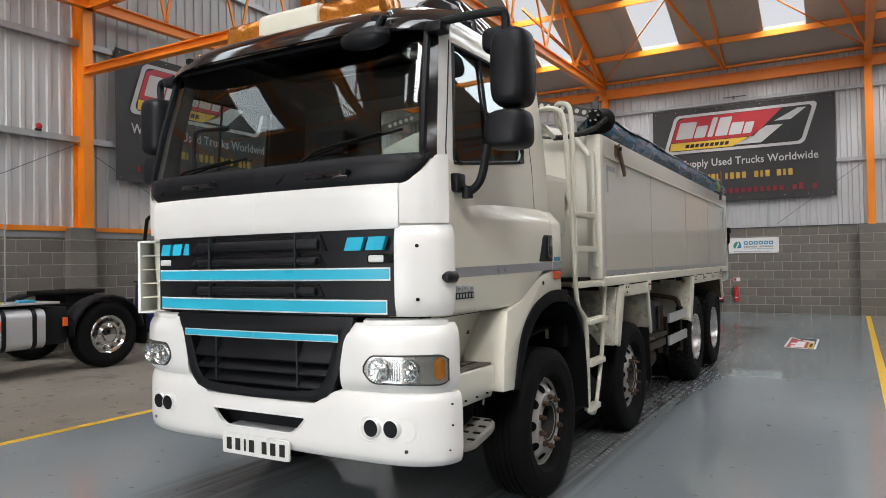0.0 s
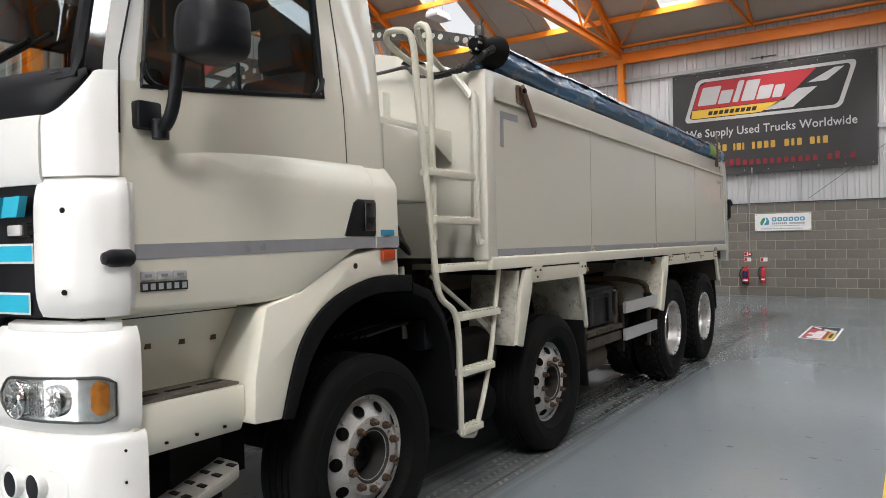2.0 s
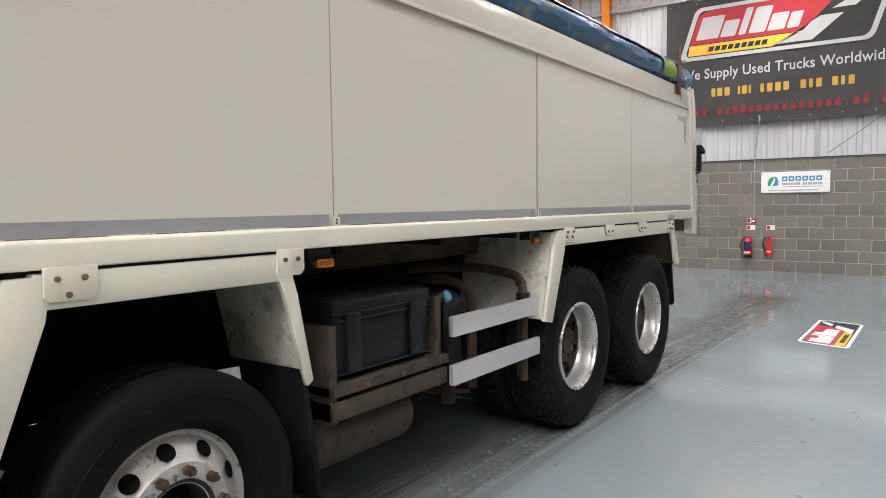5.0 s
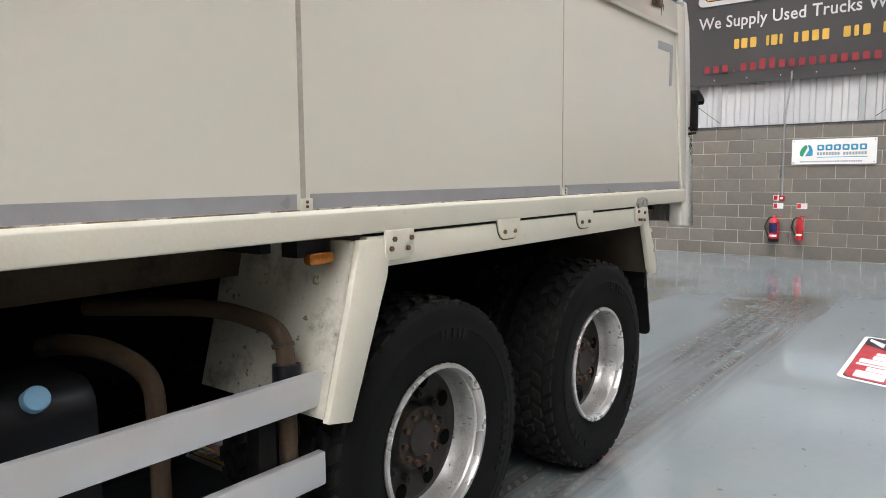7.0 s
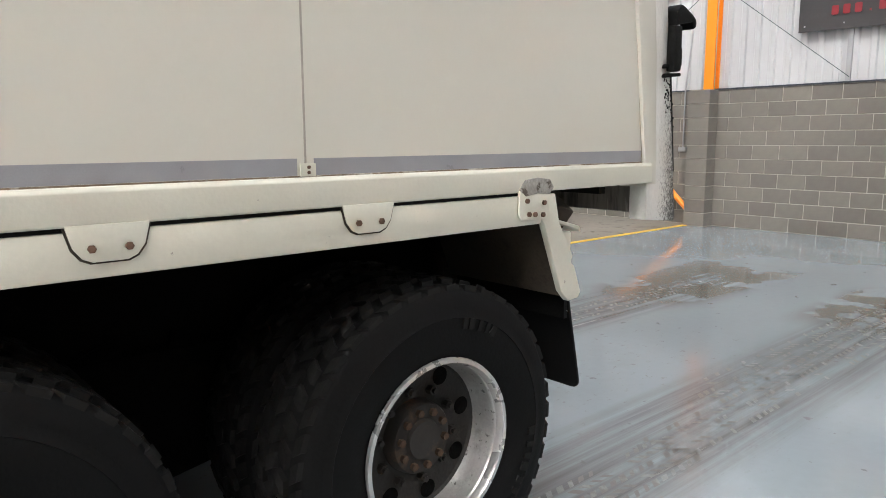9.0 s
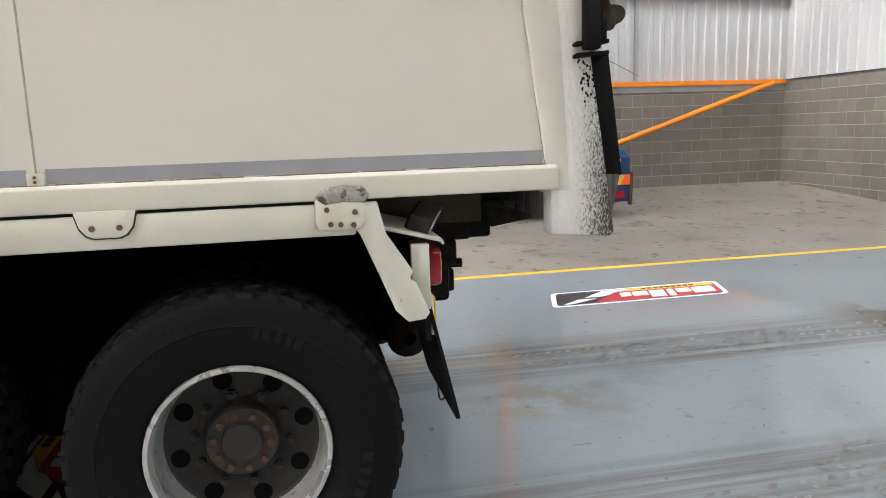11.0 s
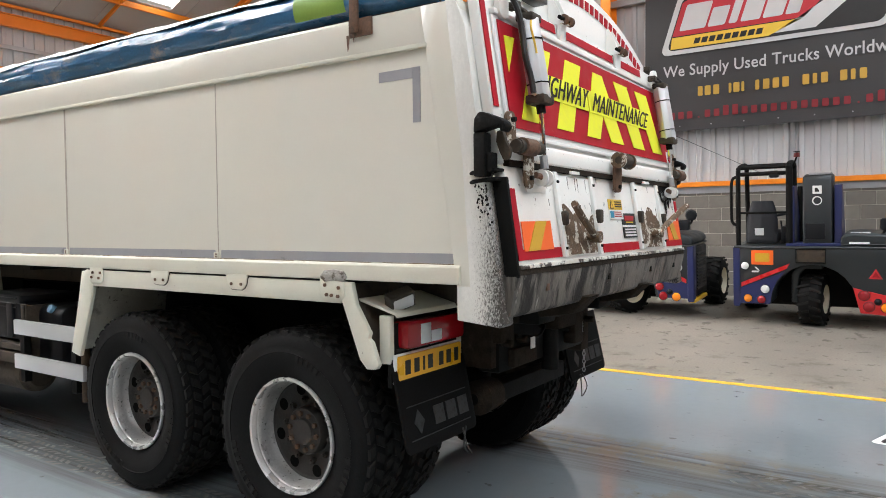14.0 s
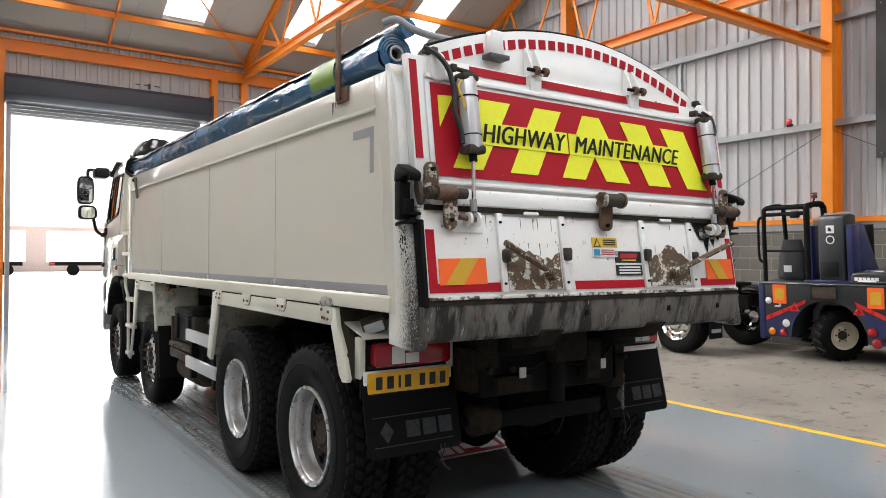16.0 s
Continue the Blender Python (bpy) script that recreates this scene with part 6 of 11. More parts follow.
HUB_REAR = mesh_of("hub", Shape().lathe([(-0.032, 0.128), (0.024, 0.122), (0.034, 0.116), (0.034, 0.070), (0.048, 0.064), (0.050, 0.0)], (0, 0, 0), 32), HUB_DARK, angle=30)
HUB_BOLT = mesh_of("hub_bolt", Shape().cyl((0, 0, 0), (0.018, 0, 0), 0.0135, 6), HUB_BOLT_RUST, angle=30)
nut = Shape().cyl((0, 0, 0), (0.03, 0, 0), 0.019, 6).cyl((0.03, 0, 0), (0.048, 0, 0), 0.011, 8)
NUT = mesh_of("wheel_nut", nut, HUB_BOLT_RUST, angle=30)
# dark lining over the paler rim inside the hub hollow
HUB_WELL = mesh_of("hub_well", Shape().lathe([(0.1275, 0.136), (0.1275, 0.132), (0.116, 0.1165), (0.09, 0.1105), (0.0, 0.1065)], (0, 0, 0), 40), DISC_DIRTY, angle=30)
# Flat discs, not openings: the holes' inner shade is their near-black colour.
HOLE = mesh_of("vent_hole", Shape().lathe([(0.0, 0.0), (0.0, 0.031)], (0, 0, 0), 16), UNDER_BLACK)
NUT_REAR = mesh_of("wheel_nut", Shape().cyl((0, 0, 0), (0.028, 0, 0), 0.017, 6).cyl((0.028, 0, 0), (0.04, 0, 0), 0.010, 8), HUB_DARK, angle=30)
TYRE_SMALL = [(a, 0.29 + (r - 0.29) * 0.89) for a, r in tyre_profile((-0.06, -0.02, 0.02, 0.06))]
TYRE_FRONT = mesh_of("tyre", Shape().lathe([(-0.085, 0.29)] + TYRE_SMALL[1:-2] + [(0.085, 0.29), (-0.085, 0.29)], (0, 0, 0), 64), RUBBER, angle=40)


def add_wheel(x, y, sgn, rear, label):
    turn = pose(x, y, 0.553 if rear else 0.497, random.uniform(0, 360), 0, 0 if sgn > 0 else 180)
    rim = new("wheel", RIM_REAR if rear else RIM_FRONT)
    rim.matrix_basis = turn
    attach(rim, lorry)
    tagged(rim, label)

    def sub(name, me, m):
        o = new(name, me)
        o.matrix_basis = m
        o.parent = rim
        return o

    ty = sub("tyre", TYRE_REAR if rear else TYRE_FRONT, Matrix.Identity(4))
    if rear:
        sub("tread", TREAD, Matrix.Identity(4))
        tagged(sub("sidewall_mark", MARKS, Matrix.Identity(4)), kind="stuff")
        sub("wheel_disc", RIM_DISC, Matrix.Identity(4))
        sub("rim_lip", RIM_LIP, Matrix.Identity(4))
    sub("hub", HUB_REAR if rear else HUB_FRONT, Matrix.Identity(4))
    if not rear:
        sub("hub_well", HUB_WELL, Matrix.Identity(4))
    for k in range(10):
        a = 2 * math.pi * k / 10
        r = 0.160 if rear else 0.1625
        sub("wheel_nut", NUT_REAR if rear else NUT, Matrix.Translation((-0.016 if rear else 0.118, r * math.cos(a), r * math.sin(a))))
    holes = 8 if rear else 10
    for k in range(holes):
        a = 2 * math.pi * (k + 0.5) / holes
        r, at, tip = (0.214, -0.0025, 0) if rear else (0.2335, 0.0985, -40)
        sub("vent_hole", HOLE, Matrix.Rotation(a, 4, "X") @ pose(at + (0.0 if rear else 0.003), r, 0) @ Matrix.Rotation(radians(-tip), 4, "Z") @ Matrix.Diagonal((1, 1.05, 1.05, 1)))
    if rear:
        for k in range(10):
            a = 2 * math.pi * k / 10
            sub("hub_bolt", HUB_BOLT, Matrix.Translation((0.032, 0.094 * math.cos(a), 0.094 * math.sin(a))))


for y in (1.49, 3.555):
    for sgn in (1, -1):
        add_wheel(sgn * 1.07, y, sgn, False, "silver steel wheel with rusty nuts and a black tyre")
for y in (6.60, 7.955):
    for sgn in (1, -1):
        add_wheel(sgn * 1.075, y, sgn, True, "deep-dished alloy wheel with a chunky tyre")
        add_wheel(sgn * 0.74, y, sgn, True, "inner twin wheel with a chunky tyre")

# ---- tipping body ----


def top_z(y, z=2.43):
    return z - 0.011 * (y - 2.65)


F0, B0 = 2.62, 9.02
body = lp("body_floor", Shape().box(-1.22, 1.22, F0, 9.10, 1.36, 1.44), CREAM_DIRTY, "cream tipping body floor")
for sgn in (1, -1):
    x = sgn
    lp("side_panel", Shape().prism([(F0 + 0.04, 1.44), (B0 - 0.02, 1.44), (B0 - 0.15, top_z(B0)), (F0 + 0.04, top_z(F0))], "x", x * 1.19, x * 1.238), CREAM, "cream insulated side panel", bevel=0.0)
    lp("top_rail", Shape().prism([(F0, top_z(F0)), (B0, top_z(B0)), (B0, top_z(B0, 2.605)), (F0, top_z(F0, 2.605))], "x", x * 1.10, x * 1.252), CREAM, bevel=0.018, segments=3)
    lp("top_lip", Shape().prism([(F0 + 0.06, top_z(F0, 2.425)), (8.86, top_z(8.86, 2.425)), (8.86, top_z(8.86, 2.445)), (F0 + 0.06, top_z(F0, 2.445))], "x", x * 1.24, x * 1.258), CREAM_DIRTY, bevel=0.004)
    lp("bottom_rail", Shape().prism([(x * 1.18, 1.362), (x * 1.262, 1.362), (x * 1.266, 1.366), (x * 1.266, 1.432), (x * 1.258, 1.4425), (x * 1.18, 1.4425)], "y", F0 - 0.03, 9.02), CREAM_DIRTY, bevel=0.003)
    lp("rail_dirt", Shape().box(*sorted((x * 1.237, x * 1.2405)), F0 + 0.06, 8.98, 1.4425, 1.4465), RAIL_GRIME)
    lp("front_post", Shape().box(*sorted((x * 1.13, x * 1.2555)), F0 - 0.06, F0 + 0.055, 1.42, top_z(F0, 2.60)), CREAM, bevel=0.015)
    post = [(9.0, 1.345), (9.10, 1.345), (9.06, 1.9), (8.985, 2.38), (8.965, 2.53), (8.825, 2.53), (8.852, 2.36), (8.985, 1.445)]
    lp("rear_post", Shape().prism(post, "x", x * 1.12, x * 1.254), CREAM, "cream rear corner post", bevel=0.006)
    lp("panel_joint", Shape().prism([(8.983, 1.445), (8.987, 1.445), (8.853, 2.40), (8.848, 2.40)], "x", x * 1.2385, x * 1.2395), RAIL_GRIME)
    seg_y = [F0 + 0.06, 4.25, 5.95, 7.47, 9.0]
    for y in seg_y[1:-1]:
        half = 0.009 if y == 5.95 else 0.0028      # the middle joint has a worn cover strip, the others are fine grooves
        strip = lp("panel_joint", Shape().box(*sorted((x * 1.2375, x * 1.2395)), y - half, y + half, 1.443, top_z(y) - 0.005), SEAM)
        lp("joint_clip", Shape().box(*sorted((x * 1.246, x * 1.254)), y - 0.022, y + 0.022, 1.445, 1.478), CREAM_DIRTY, parent=strip, bevel=0.002)
        for z in (1.455, 1.468):
            lp("rivet", Shape().cyl((x * 1.25, y, z), (x * 1.257, y, z), 0.005, 6), RUST, parent=strip)
    for a, b in zip(seg_y, seg_y[1:]):
        lp("reflective_strip", Shape().box(*sorted((x * 1.238, x * 1.2405)), a + 0.025, b - 0.025, 1.447, 1.490), TAPE)
    lp("reflective_strip", Shape().box(*sorted((x * 1.238, x * 1.2405)), 2.765, 2.805, 2.14, 2.37), TAPE)
    lp("reflective_strip", Shape().box(*sorted((x * 1.238, x * 1.2405)), 2.8055, 3.0, 2.325, 2.37), TAPE)
    lp("reflective_strip", Shape().box(*sorted((x * 1.238, x * 1.2405)), 8.775, 8.815, 2.05, 2.285), TAPE)
    lp("reflective_strip", Shape().box(*sorted((x * 1.238, x * 1.2405)), 8.59, 8.7745, 2.24, 2.285), TAPE)
    for k in range(7):
        lp("rivet", Shape().cyl((x * 1.25, F0 + 0.03, 1.5 + 0.14 * k), (x * 1.256, F0 + 0.03, 1.5 + 0.14 * k), 0.007, 6), CREAM_DIRTY)
    # corner pipe at the headboard
    lp("corner_pipe", Shape().tube(smooth_path([(x * 1.03, F0 - 0.06, 2.585), (x * 1.07, F0 - 0.10, 2.56), (x * 1.175, F0 - 0.10, 2.425), (x * 1.20, F0 - 0.10, 2.38), (x * 1.20, F0 - 0.10, 1.62), (x * 1.21, F0 - 0.05, 1.53), (x * 1.22, F0, 1.50)], 5), 0.022, 8), CREAM)
    # tailgate corner: tar-smeared post and black guide
    lp("tail_corner", Shape().prism([(9.0, 1.215), (9.205, 1.196), (9.222, 1.21), (9.158, 1.64), (9.125, 1.86), (9.05, 2.42), (8.99, 2.56), (8.95, 2.56), (9.03, 1.86), (9.06, 1.36), (9.0, 1.36)], "x", x * 1.175, x * 1.2545), SMEAR, "cream corner post smeared with tar", bevel=0.005)
    if sgn > 0:
        lp("corner_guide", Shape().prism([(9.205, 1.395), (9.268, 1.395), (9.215, 1.80), (9.145, 1.80)], "x", x * 1.195, x * 1.216), BLACK_STEEL, "black corner guide of the tailgate", bevel=0.006)
    for z in (1.808, 1.772):
        lp("hinge_plate", Shape().prism([(9.075, z), (9.175, z + 0.012), (9.195, z + 0.012), (9.195, z + 0.026), (9.085, z + 0.018), (9.072, z + 0.010)], "x", x * 1.15, x * 1.268), FLAKED_BLACK, "black hinge plate with chipped edges", bevel=0.004)
    # tar spots near the hinge plates, and a crumpled grey weld patch over the rear bolts
    rng = random.Random(31)
    for k in range(60):
        zc = 1.56 + 0.21 * rng.random() ** 0.5
        yc, r0 = 9.168 - 0.182 * (zc - 1.64) - 0.055 * rng.random() ** 1.6, rng.uniform(0.0018, 0.0065)
        blob = [(yc + r0 * math.cos(a) * rng.uniform(0.5, 1.0), zc + 1.3 * r0 * math.sin(a) * rng.uniform(0.5, 1.0)) for a in (6.283 * j / 8 for j in range(8))]
        lp("tar_spot", Shape().prism(blob, "x", x * 1.2542, x * 1.2558), BLACK_STEEL)
    lp("weld_patch", Shape().prism([(8.24, 1.372), (8.27, 1.350), (8.33, 1.358), (8.39, 1.352), (8.41, 1.375), (8.39, 1.402), (8.33, 1.410), (8.27, 1.404)], "x", x * 1.262, x * 1.2725), WELD, bevel=0.003)
    for y0 in (8.48,):
        lp("sheet_post", Shape().box(*sorted((x * 1.268, x * 1.282)), y0 - 0.024, y0 + 0.024, 2.47, 2.66 if y0 < 5 else 2.90), RUST, "rusty sheet stop", bevel=0.003) if sgn > 0 else None
lever = lp("sheet_lever", Shape().prism([(2.975, 2.55), (3.02, 2.575), (3.06, 2.53), (3.205, 2.335), (3.19, 2.31), (3.155, 2.305), (3.04, 2.46)], "x", 1.266, 1.284), RUST, "rusty sheet catch lever", bevel=0.003)
lp("lever_plate", Shape().box(1.250, 1.266, 2.955, 3.035, 2.445, 2.565), FLAKED, parent=lever, bevel=0.003)
lp("lever_bolt", Shape().cyl((1.28, 3.01, 2.53), (1.30, 3.01, 2.53), 0.016, 8), BLACK_STEEL, parent=lever)
lp("lever_plate", Shape().box(1.252, 1.268, 8.44, 8.57, 2.455, 2.535), RUST, bevel=0.003)
lp("headboard", Shape().prism([(-1.2, 1.40), (1.2, 1.40), (1.2, 2.58)] + [(1.1 - 2.2 * k / 12, 2.60 + 0.27 * math.sin(math.pi * k / 12)) for k in range(13)] + [(-1.2, 2.58)], "y", F0 - 0.04, F0 + 0.02), CREAM, "cream headboard with a curved top", bevel=0.01)
for sgn in (1, -1):
    lp("headboard_rib", Shape().box(*sorted((sgn * 0.42, sgn * 0.5)), F0 - 0.12, F0 - 0.04, 1.42, 2.55), CREAM, bevel=0.01)
def bow_z(x):
    return 2.965 - 0.143 * x * x


arc = [(1.27 - 2.54 * k / 28, bow_z(1.27 - 2.54 * k / 28) + 0.037) for k in range(29)]
bow = lp("sheet_bow", Shape().prism(arc + [(x, z - 0.074) for x, z in arc[::-1]], "y", F0 - 0.095, F0 - 0.080), GALV_DARK, "perforated dark steel sheet bow")
for k in range(40):
    x = 1.20 - 2.40 * k / 39
    if k % 6 != 3:
        lp("bow_hole", Shape().cyl((x, F0 - 0.0955, bow_z(x)), (x, F0 - 0.0975, bow_z(x)), 0.019, 12), CREAM, parent=bow)

# rolled tarpaulin along the near edge
roll = []
yy = [2.74 + (8.9 - 2.74) * k / 150 for k in range(151)]
for k, y in enumerate(yy):
    ring = []
    for j in range(32):
        a = 2 * math.pi * j / 32
        fold = abs(noise.noise((math.cos(a) * 3.2, y * 1.6 + a, math.sin(a) * 3.2))) ** 0.7      # slack folds lying slantwise round the roll
        r = 0.092 + 0.022 * fold + 0.006 * noise.noise((math.cos(a) * 6, y * 9, math.sin(a) * 6)) + 0.006 * math.sin(3 * a + y)
        ring.append((1.17 + r * math.cos(a) * 0.95, y, top_z(y, 2.705) + r * math.sin(a)))
    roll.append(ring + ring[:1])
tarp = lp("tarpaulin_roll", Shape().grid(roll), TARP, "rolled blue tarpaulin along the body edge", angle=60)
# the lower part of the roll is drawn black, just outside the blue
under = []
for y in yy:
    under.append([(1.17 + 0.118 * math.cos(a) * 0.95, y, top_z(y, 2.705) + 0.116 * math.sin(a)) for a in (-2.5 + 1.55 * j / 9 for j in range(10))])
lp("roll_lower_band", Shape().grid(under), TARP_BLACK, "black underside of the sheet roll", parent=tarp, angle=60)
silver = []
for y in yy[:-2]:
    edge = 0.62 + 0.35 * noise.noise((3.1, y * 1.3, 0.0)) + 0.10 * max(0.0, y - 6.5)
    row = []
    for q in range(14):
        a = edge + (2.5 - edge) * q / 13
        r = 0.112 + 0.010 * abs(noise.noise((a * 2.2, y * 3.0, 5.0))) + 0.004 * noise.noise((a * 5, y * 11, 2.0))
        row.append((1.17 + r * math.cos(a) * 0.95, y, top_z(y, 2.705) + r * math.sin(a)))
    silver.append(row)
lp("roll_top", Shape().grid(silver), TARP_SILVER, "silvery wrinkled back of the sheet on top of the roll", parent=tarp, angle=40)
spiral = []
for k in range(70):
    a = k * 0.36
    r = 0.096 - k * 0.0008
    spiral.append((1.17 + r * math.cos(a), 8.905, top_z(8.9, 2.705) + r * math.sin(a)))
lp("roll_end", Shape().lathe([(0, 0.0), (0.0, 0.090)], (1.17, 8.88, top_z(8.9, 2.705)), 24, "y"), BLACK_PLASTIC, parent=tarp)
lp("roll_spiral", Shape().tube(spiral, 0.006, 5), TARP, parent=tarp)
lp("roll_tube", Shape().lathe([(-0.02, 0.034), (0.03, 0.040), (0.03, 0.030), (-0.02, 0.028)], (1.17, 8.89, top_z(8.9, 2.705)), 20, "y"), GALV, parent=tarp)
lp("roll_tube", Shape().cyl((1.12, 8.55, 2.765), (1.12, 8.95, 2.765), 0.045, 16), TARP, parent=tarp)
lp("tarp_print", Shape().grid([[(1.17 + 0.111 * math.cos(a) * 0.97, y, top_z(y, 2.705) + 0.113 * math.sin(a)) for a in (0.9 - 1.5 * j / 8 for j in range(9))] for y in (8.1, 8.2, 8.3, 8.42)]), TARP_GREEN, parent=tarp)
lp("sheet_flap", Shape().grid([[(1.10 + 0.02 * math.sin(3 * y), y, top_z(y, 2.80) - 0.0), (1.0, y, top_z(y, 2.68) + 0.02), (0.98, y, top_z(y, 2.60))] for y in [2.75 + 0.3 * k for k in range(21)]]), TARP, parent=tarp)
gear = lp("sheet_gear", Shape().lathe([(-0.145, 0.0), (-0.145, 0.036), (-0.125, 0.048), (-0.10, 0.050), (-0.10, 0.062), (-0.03, 0.064), (-0.02, 0.056), (0.0, 0.060), (0.12, 0.104), (0.13, 0.098), (0.13, 0.0)], (1.225, F0, 2.735), 24, "y"), BLACK_STEEL, "black sheeting gear with a flared sleeve", angle=30)
for k in range(6):
    a = 2 * math.pi * k / 6
    lp("gear_bolt", Shape().cyl((1.225 + 0.042 * math.cos(a), F0 - 0.15, 2.735 + 0.042 * math.sin(a)), (1.225 + 0.042 * math.cos(a), F0 - 0.12, 2.735 + 0.042 * math.sin(a)), 0.008, 6), GALV, parent=gear)
lp("gear_lug", Shape().box(1.20, 1.25, F0 - 0.09, F0 - 0.05, 2.79, 2.86).cyl((1.225, F0 - 0.07, 2.86), (1.245, F0 - 0.07, 2.90), 0.014, 8), GALV_DARK, parent=gear, bevel=0.005)
sleeve_path = smooth_path([(1.29, F0 - 0.02, 2.72), (1.275, F0 - 0.09, 2.68), (1.22, F0 - 0.10, 2.638), (1.107, F0 - 0.10, 2.608), (0.97, F0 - 0.10, 2.594), (0.869, F0 - 0.10, 2.597)], 8)
lp("sheet_hose", Shape().tube(sleeve_path, 0.019, 8), HOSE, parent=gear, label="corrugated black hose sleeve")
ribs = Shape()
for p, q in zip(sleeve_path[::2], sleeve_path[1::2]):
    ribs.cyl(p, q, 0.024, 8)
lp("sleeve_rib", ribs, HOSE, parent=gear)
lp("sheet_pipe", Shape().tube(smooth_path([(0.88, F0 - 0.10, 2.597), (0.80, F0 - 0.10, 2.607), (0.744, F0 - 0.10, 2.627), (0.70, F0 - 0.10, 2.672), (0.655, F0 - 0.10, 2.684), (0.526, F0 - 0.10, 2.679), (0.385, F0 - 0.10, 2.674), (0.335, F0 - 0.10, 2.655), (0.33, F0 - 0.10, 2.60)], 6), 0.012, 8), GALV_DARK, parent=gear)
lp("pipe_cover", Shape().prism([(0.66, 2.70), (0.80, 2.70), (0.77, 2.728), (0.69, 2.724)], "y", F0 - 0.13, F0 - 0.04), BLACK_PLASTIC, parent=gear, bevel=0.004)
lp("pipe_socket", Shape().box(0.315, 0.355, F0 - 0.12, F0 - 0.04, 2.545, 2.605), GALV_DARK, parent=gear, bevel=0.006)

# ladder at the front corner of the body
lad = lp("ladder", Shape().tube(smooth_path([(1.20, 2.30, 0.41), (1.20, 2.295, 0.78), (1.20, 2.285, 1.02), (1.20, 2.24, 1.14), (1.20, 2.12, 1.22), (1.20, 2.07, 1.34), (1.20, 2.03, 1.66), (1.20, 1.985, 1.95), (1.20, 1.93, 2.30), (1.19, 1.91, 2.60), (1.14, 1.91, 2.69), (1.0, 1.93, 2.71), (0.9, 2.1, 2.68), (0.88, 2.5, 2.6)], 6), 0.019, 8), CREAM_DIRTY, "cream tubular access ladder")
lp("ladder_rail", Shape().tube(smooth_path([(1.20, 2.06, 1.55), (1.20, 2.055, 1.95), (1.20, 2.05, 2.45), (1.19, 2.06, 2.68), (1.15, 2.08, 2.76), (1.05, 2.14, 2.78), (0.98, 2.3, 2.72), (0.96, 2.55, 2.62)], 6), 0.019, 8), CREAM_DIRTY, parent=lad)
lp("ladder_rail", Shape().tube(smooth_path([(1.20, 2.30, 0.41), (1.20, 2.38, 0.385), (1.20, 2.47, 0.41), (1.20, 2.64, 0.78), (1.20, 2.72, 1.10), (1.20, 2.78, 1.36)], 5), 0.017, 8), CREAM_DIRTY, parent=lad)
lp("ladder_stay", Shape().tube([(0.92, 2.12, 1.40), (0.95, 2.10, 0.98)], 0.016, 8), CREAM_DIRTY, parent=lad)
lp("ladder_stay", Shape().tube([(1.0, 2.30, 1.34), (1.15, 2.70, 1.0)], 0.014, 8), CREAM_DIRTY, parent=lad)
for y0, y1, z in ((1.985, 2.46, 1.93), (2.03, 2.50, 1.665), (2.07, 2.62, 1.392), (2.285, 2.735, 1.10), (2.295, 2.655, 0.772), (2.30, 2.50, 0.43)):
    tread = Shape()
    n = int((y1 - y0) / 0.04)
    tread.box(1.165, 1.235, y0, y1, z - 0.022, z + 0.016)
    for k in range(n):
        yk = y0 + 0.02 + k * (y1 - y0 - 0.04) / max(1, n - 1)
        tread.box(1.168, 1.232, yk - 0.008, yk + 0.008, z + 0.016, z + 0.024)
    lp("rung", tread, CREAM_DIRTY, parent=lad, bevel=0.003)
# tank box and hydraulics behind the cab
tank = lp("oil_tank", Shape().box(0.62, 1.06, 1.80, 2.26, 1.775, 2.19), CREAM, "cream hydraulic oil tank", bevel=0.015)
lp("tank_shelf", Shape().box(0.70, 0.985, 1.74, 2.57, 2.215, 2.235), CREAM, parent=tank, bevel=0.004)
lp("shelf_side", Shape().prism([(1.74, 2.15), (2.28, 2.155), (2.40, 2.14), (2.585, 2.03), (2.60, 2.03), (2.575, 2.24), (1.74, 2.24)], "x", 0.972, 0.988), CREAM, parent=tank, bevel=0.003)
for k in range(6):
    lp("tank_hose", Shape().tube(smooth_path([(0.80 + 0.03 * k, 1.76, 1.70 - 0.02 * k), (0.92 + 0.02 * k, 1.90 + 0.015 * k, 1.66 - 0.02 * k), (0.98, 2.02 + 0.02 * k, 1.60 - 0.025 * k), (0.86, 2.16, 1.64 - 0.02 * k)], 6), 0.011, 7), HOSE if k % 2 else MUD, parent=tank)
lp("side_plate", Shape().box(0.6, 1.15, 2.30, F0 - 0.04, 1.41, 1.44), BLACK_STEEL)
lp("air_filter", Shape().cyl((0.86, 1.98, 1.46), (0.86, 1.98, 1.76), 0.11, 20), BLACK_PLASTIC, "black filter canister behind the cab", bevel=0.01)
lp("intake_pipe", Shape().cyl((0.55, 1.76, 1.2), (0.55, 1.76, 2.3), 0.06, 16), BLACK_STEEL)
for k in range(5):
    lp("air_hose", Shape().tube(smooth_path([(0.5 + 0.07 * k, 1.66, 1.75 - 0.03 * k), (0.6 + 0.06 * k, 1.80, 1.55), (0.55 + 0.08 * k, 2.0, 1.50 + 0.03 * k), (0.6 + 0.05 * k, 2.15, 1.7)], 5), 0.014, 6), HOSE)
lp("tipping_ram", Shape().cyl((0, 2.35, 0.9), (0, 2.35, 2.4), 0.12, 20), GALV)
lp("ram_box", Shape().box(0.35, 0.72, 1.95, 2.5, 1.08, 1.42), BLACK_STEEL, bevel=0.01)
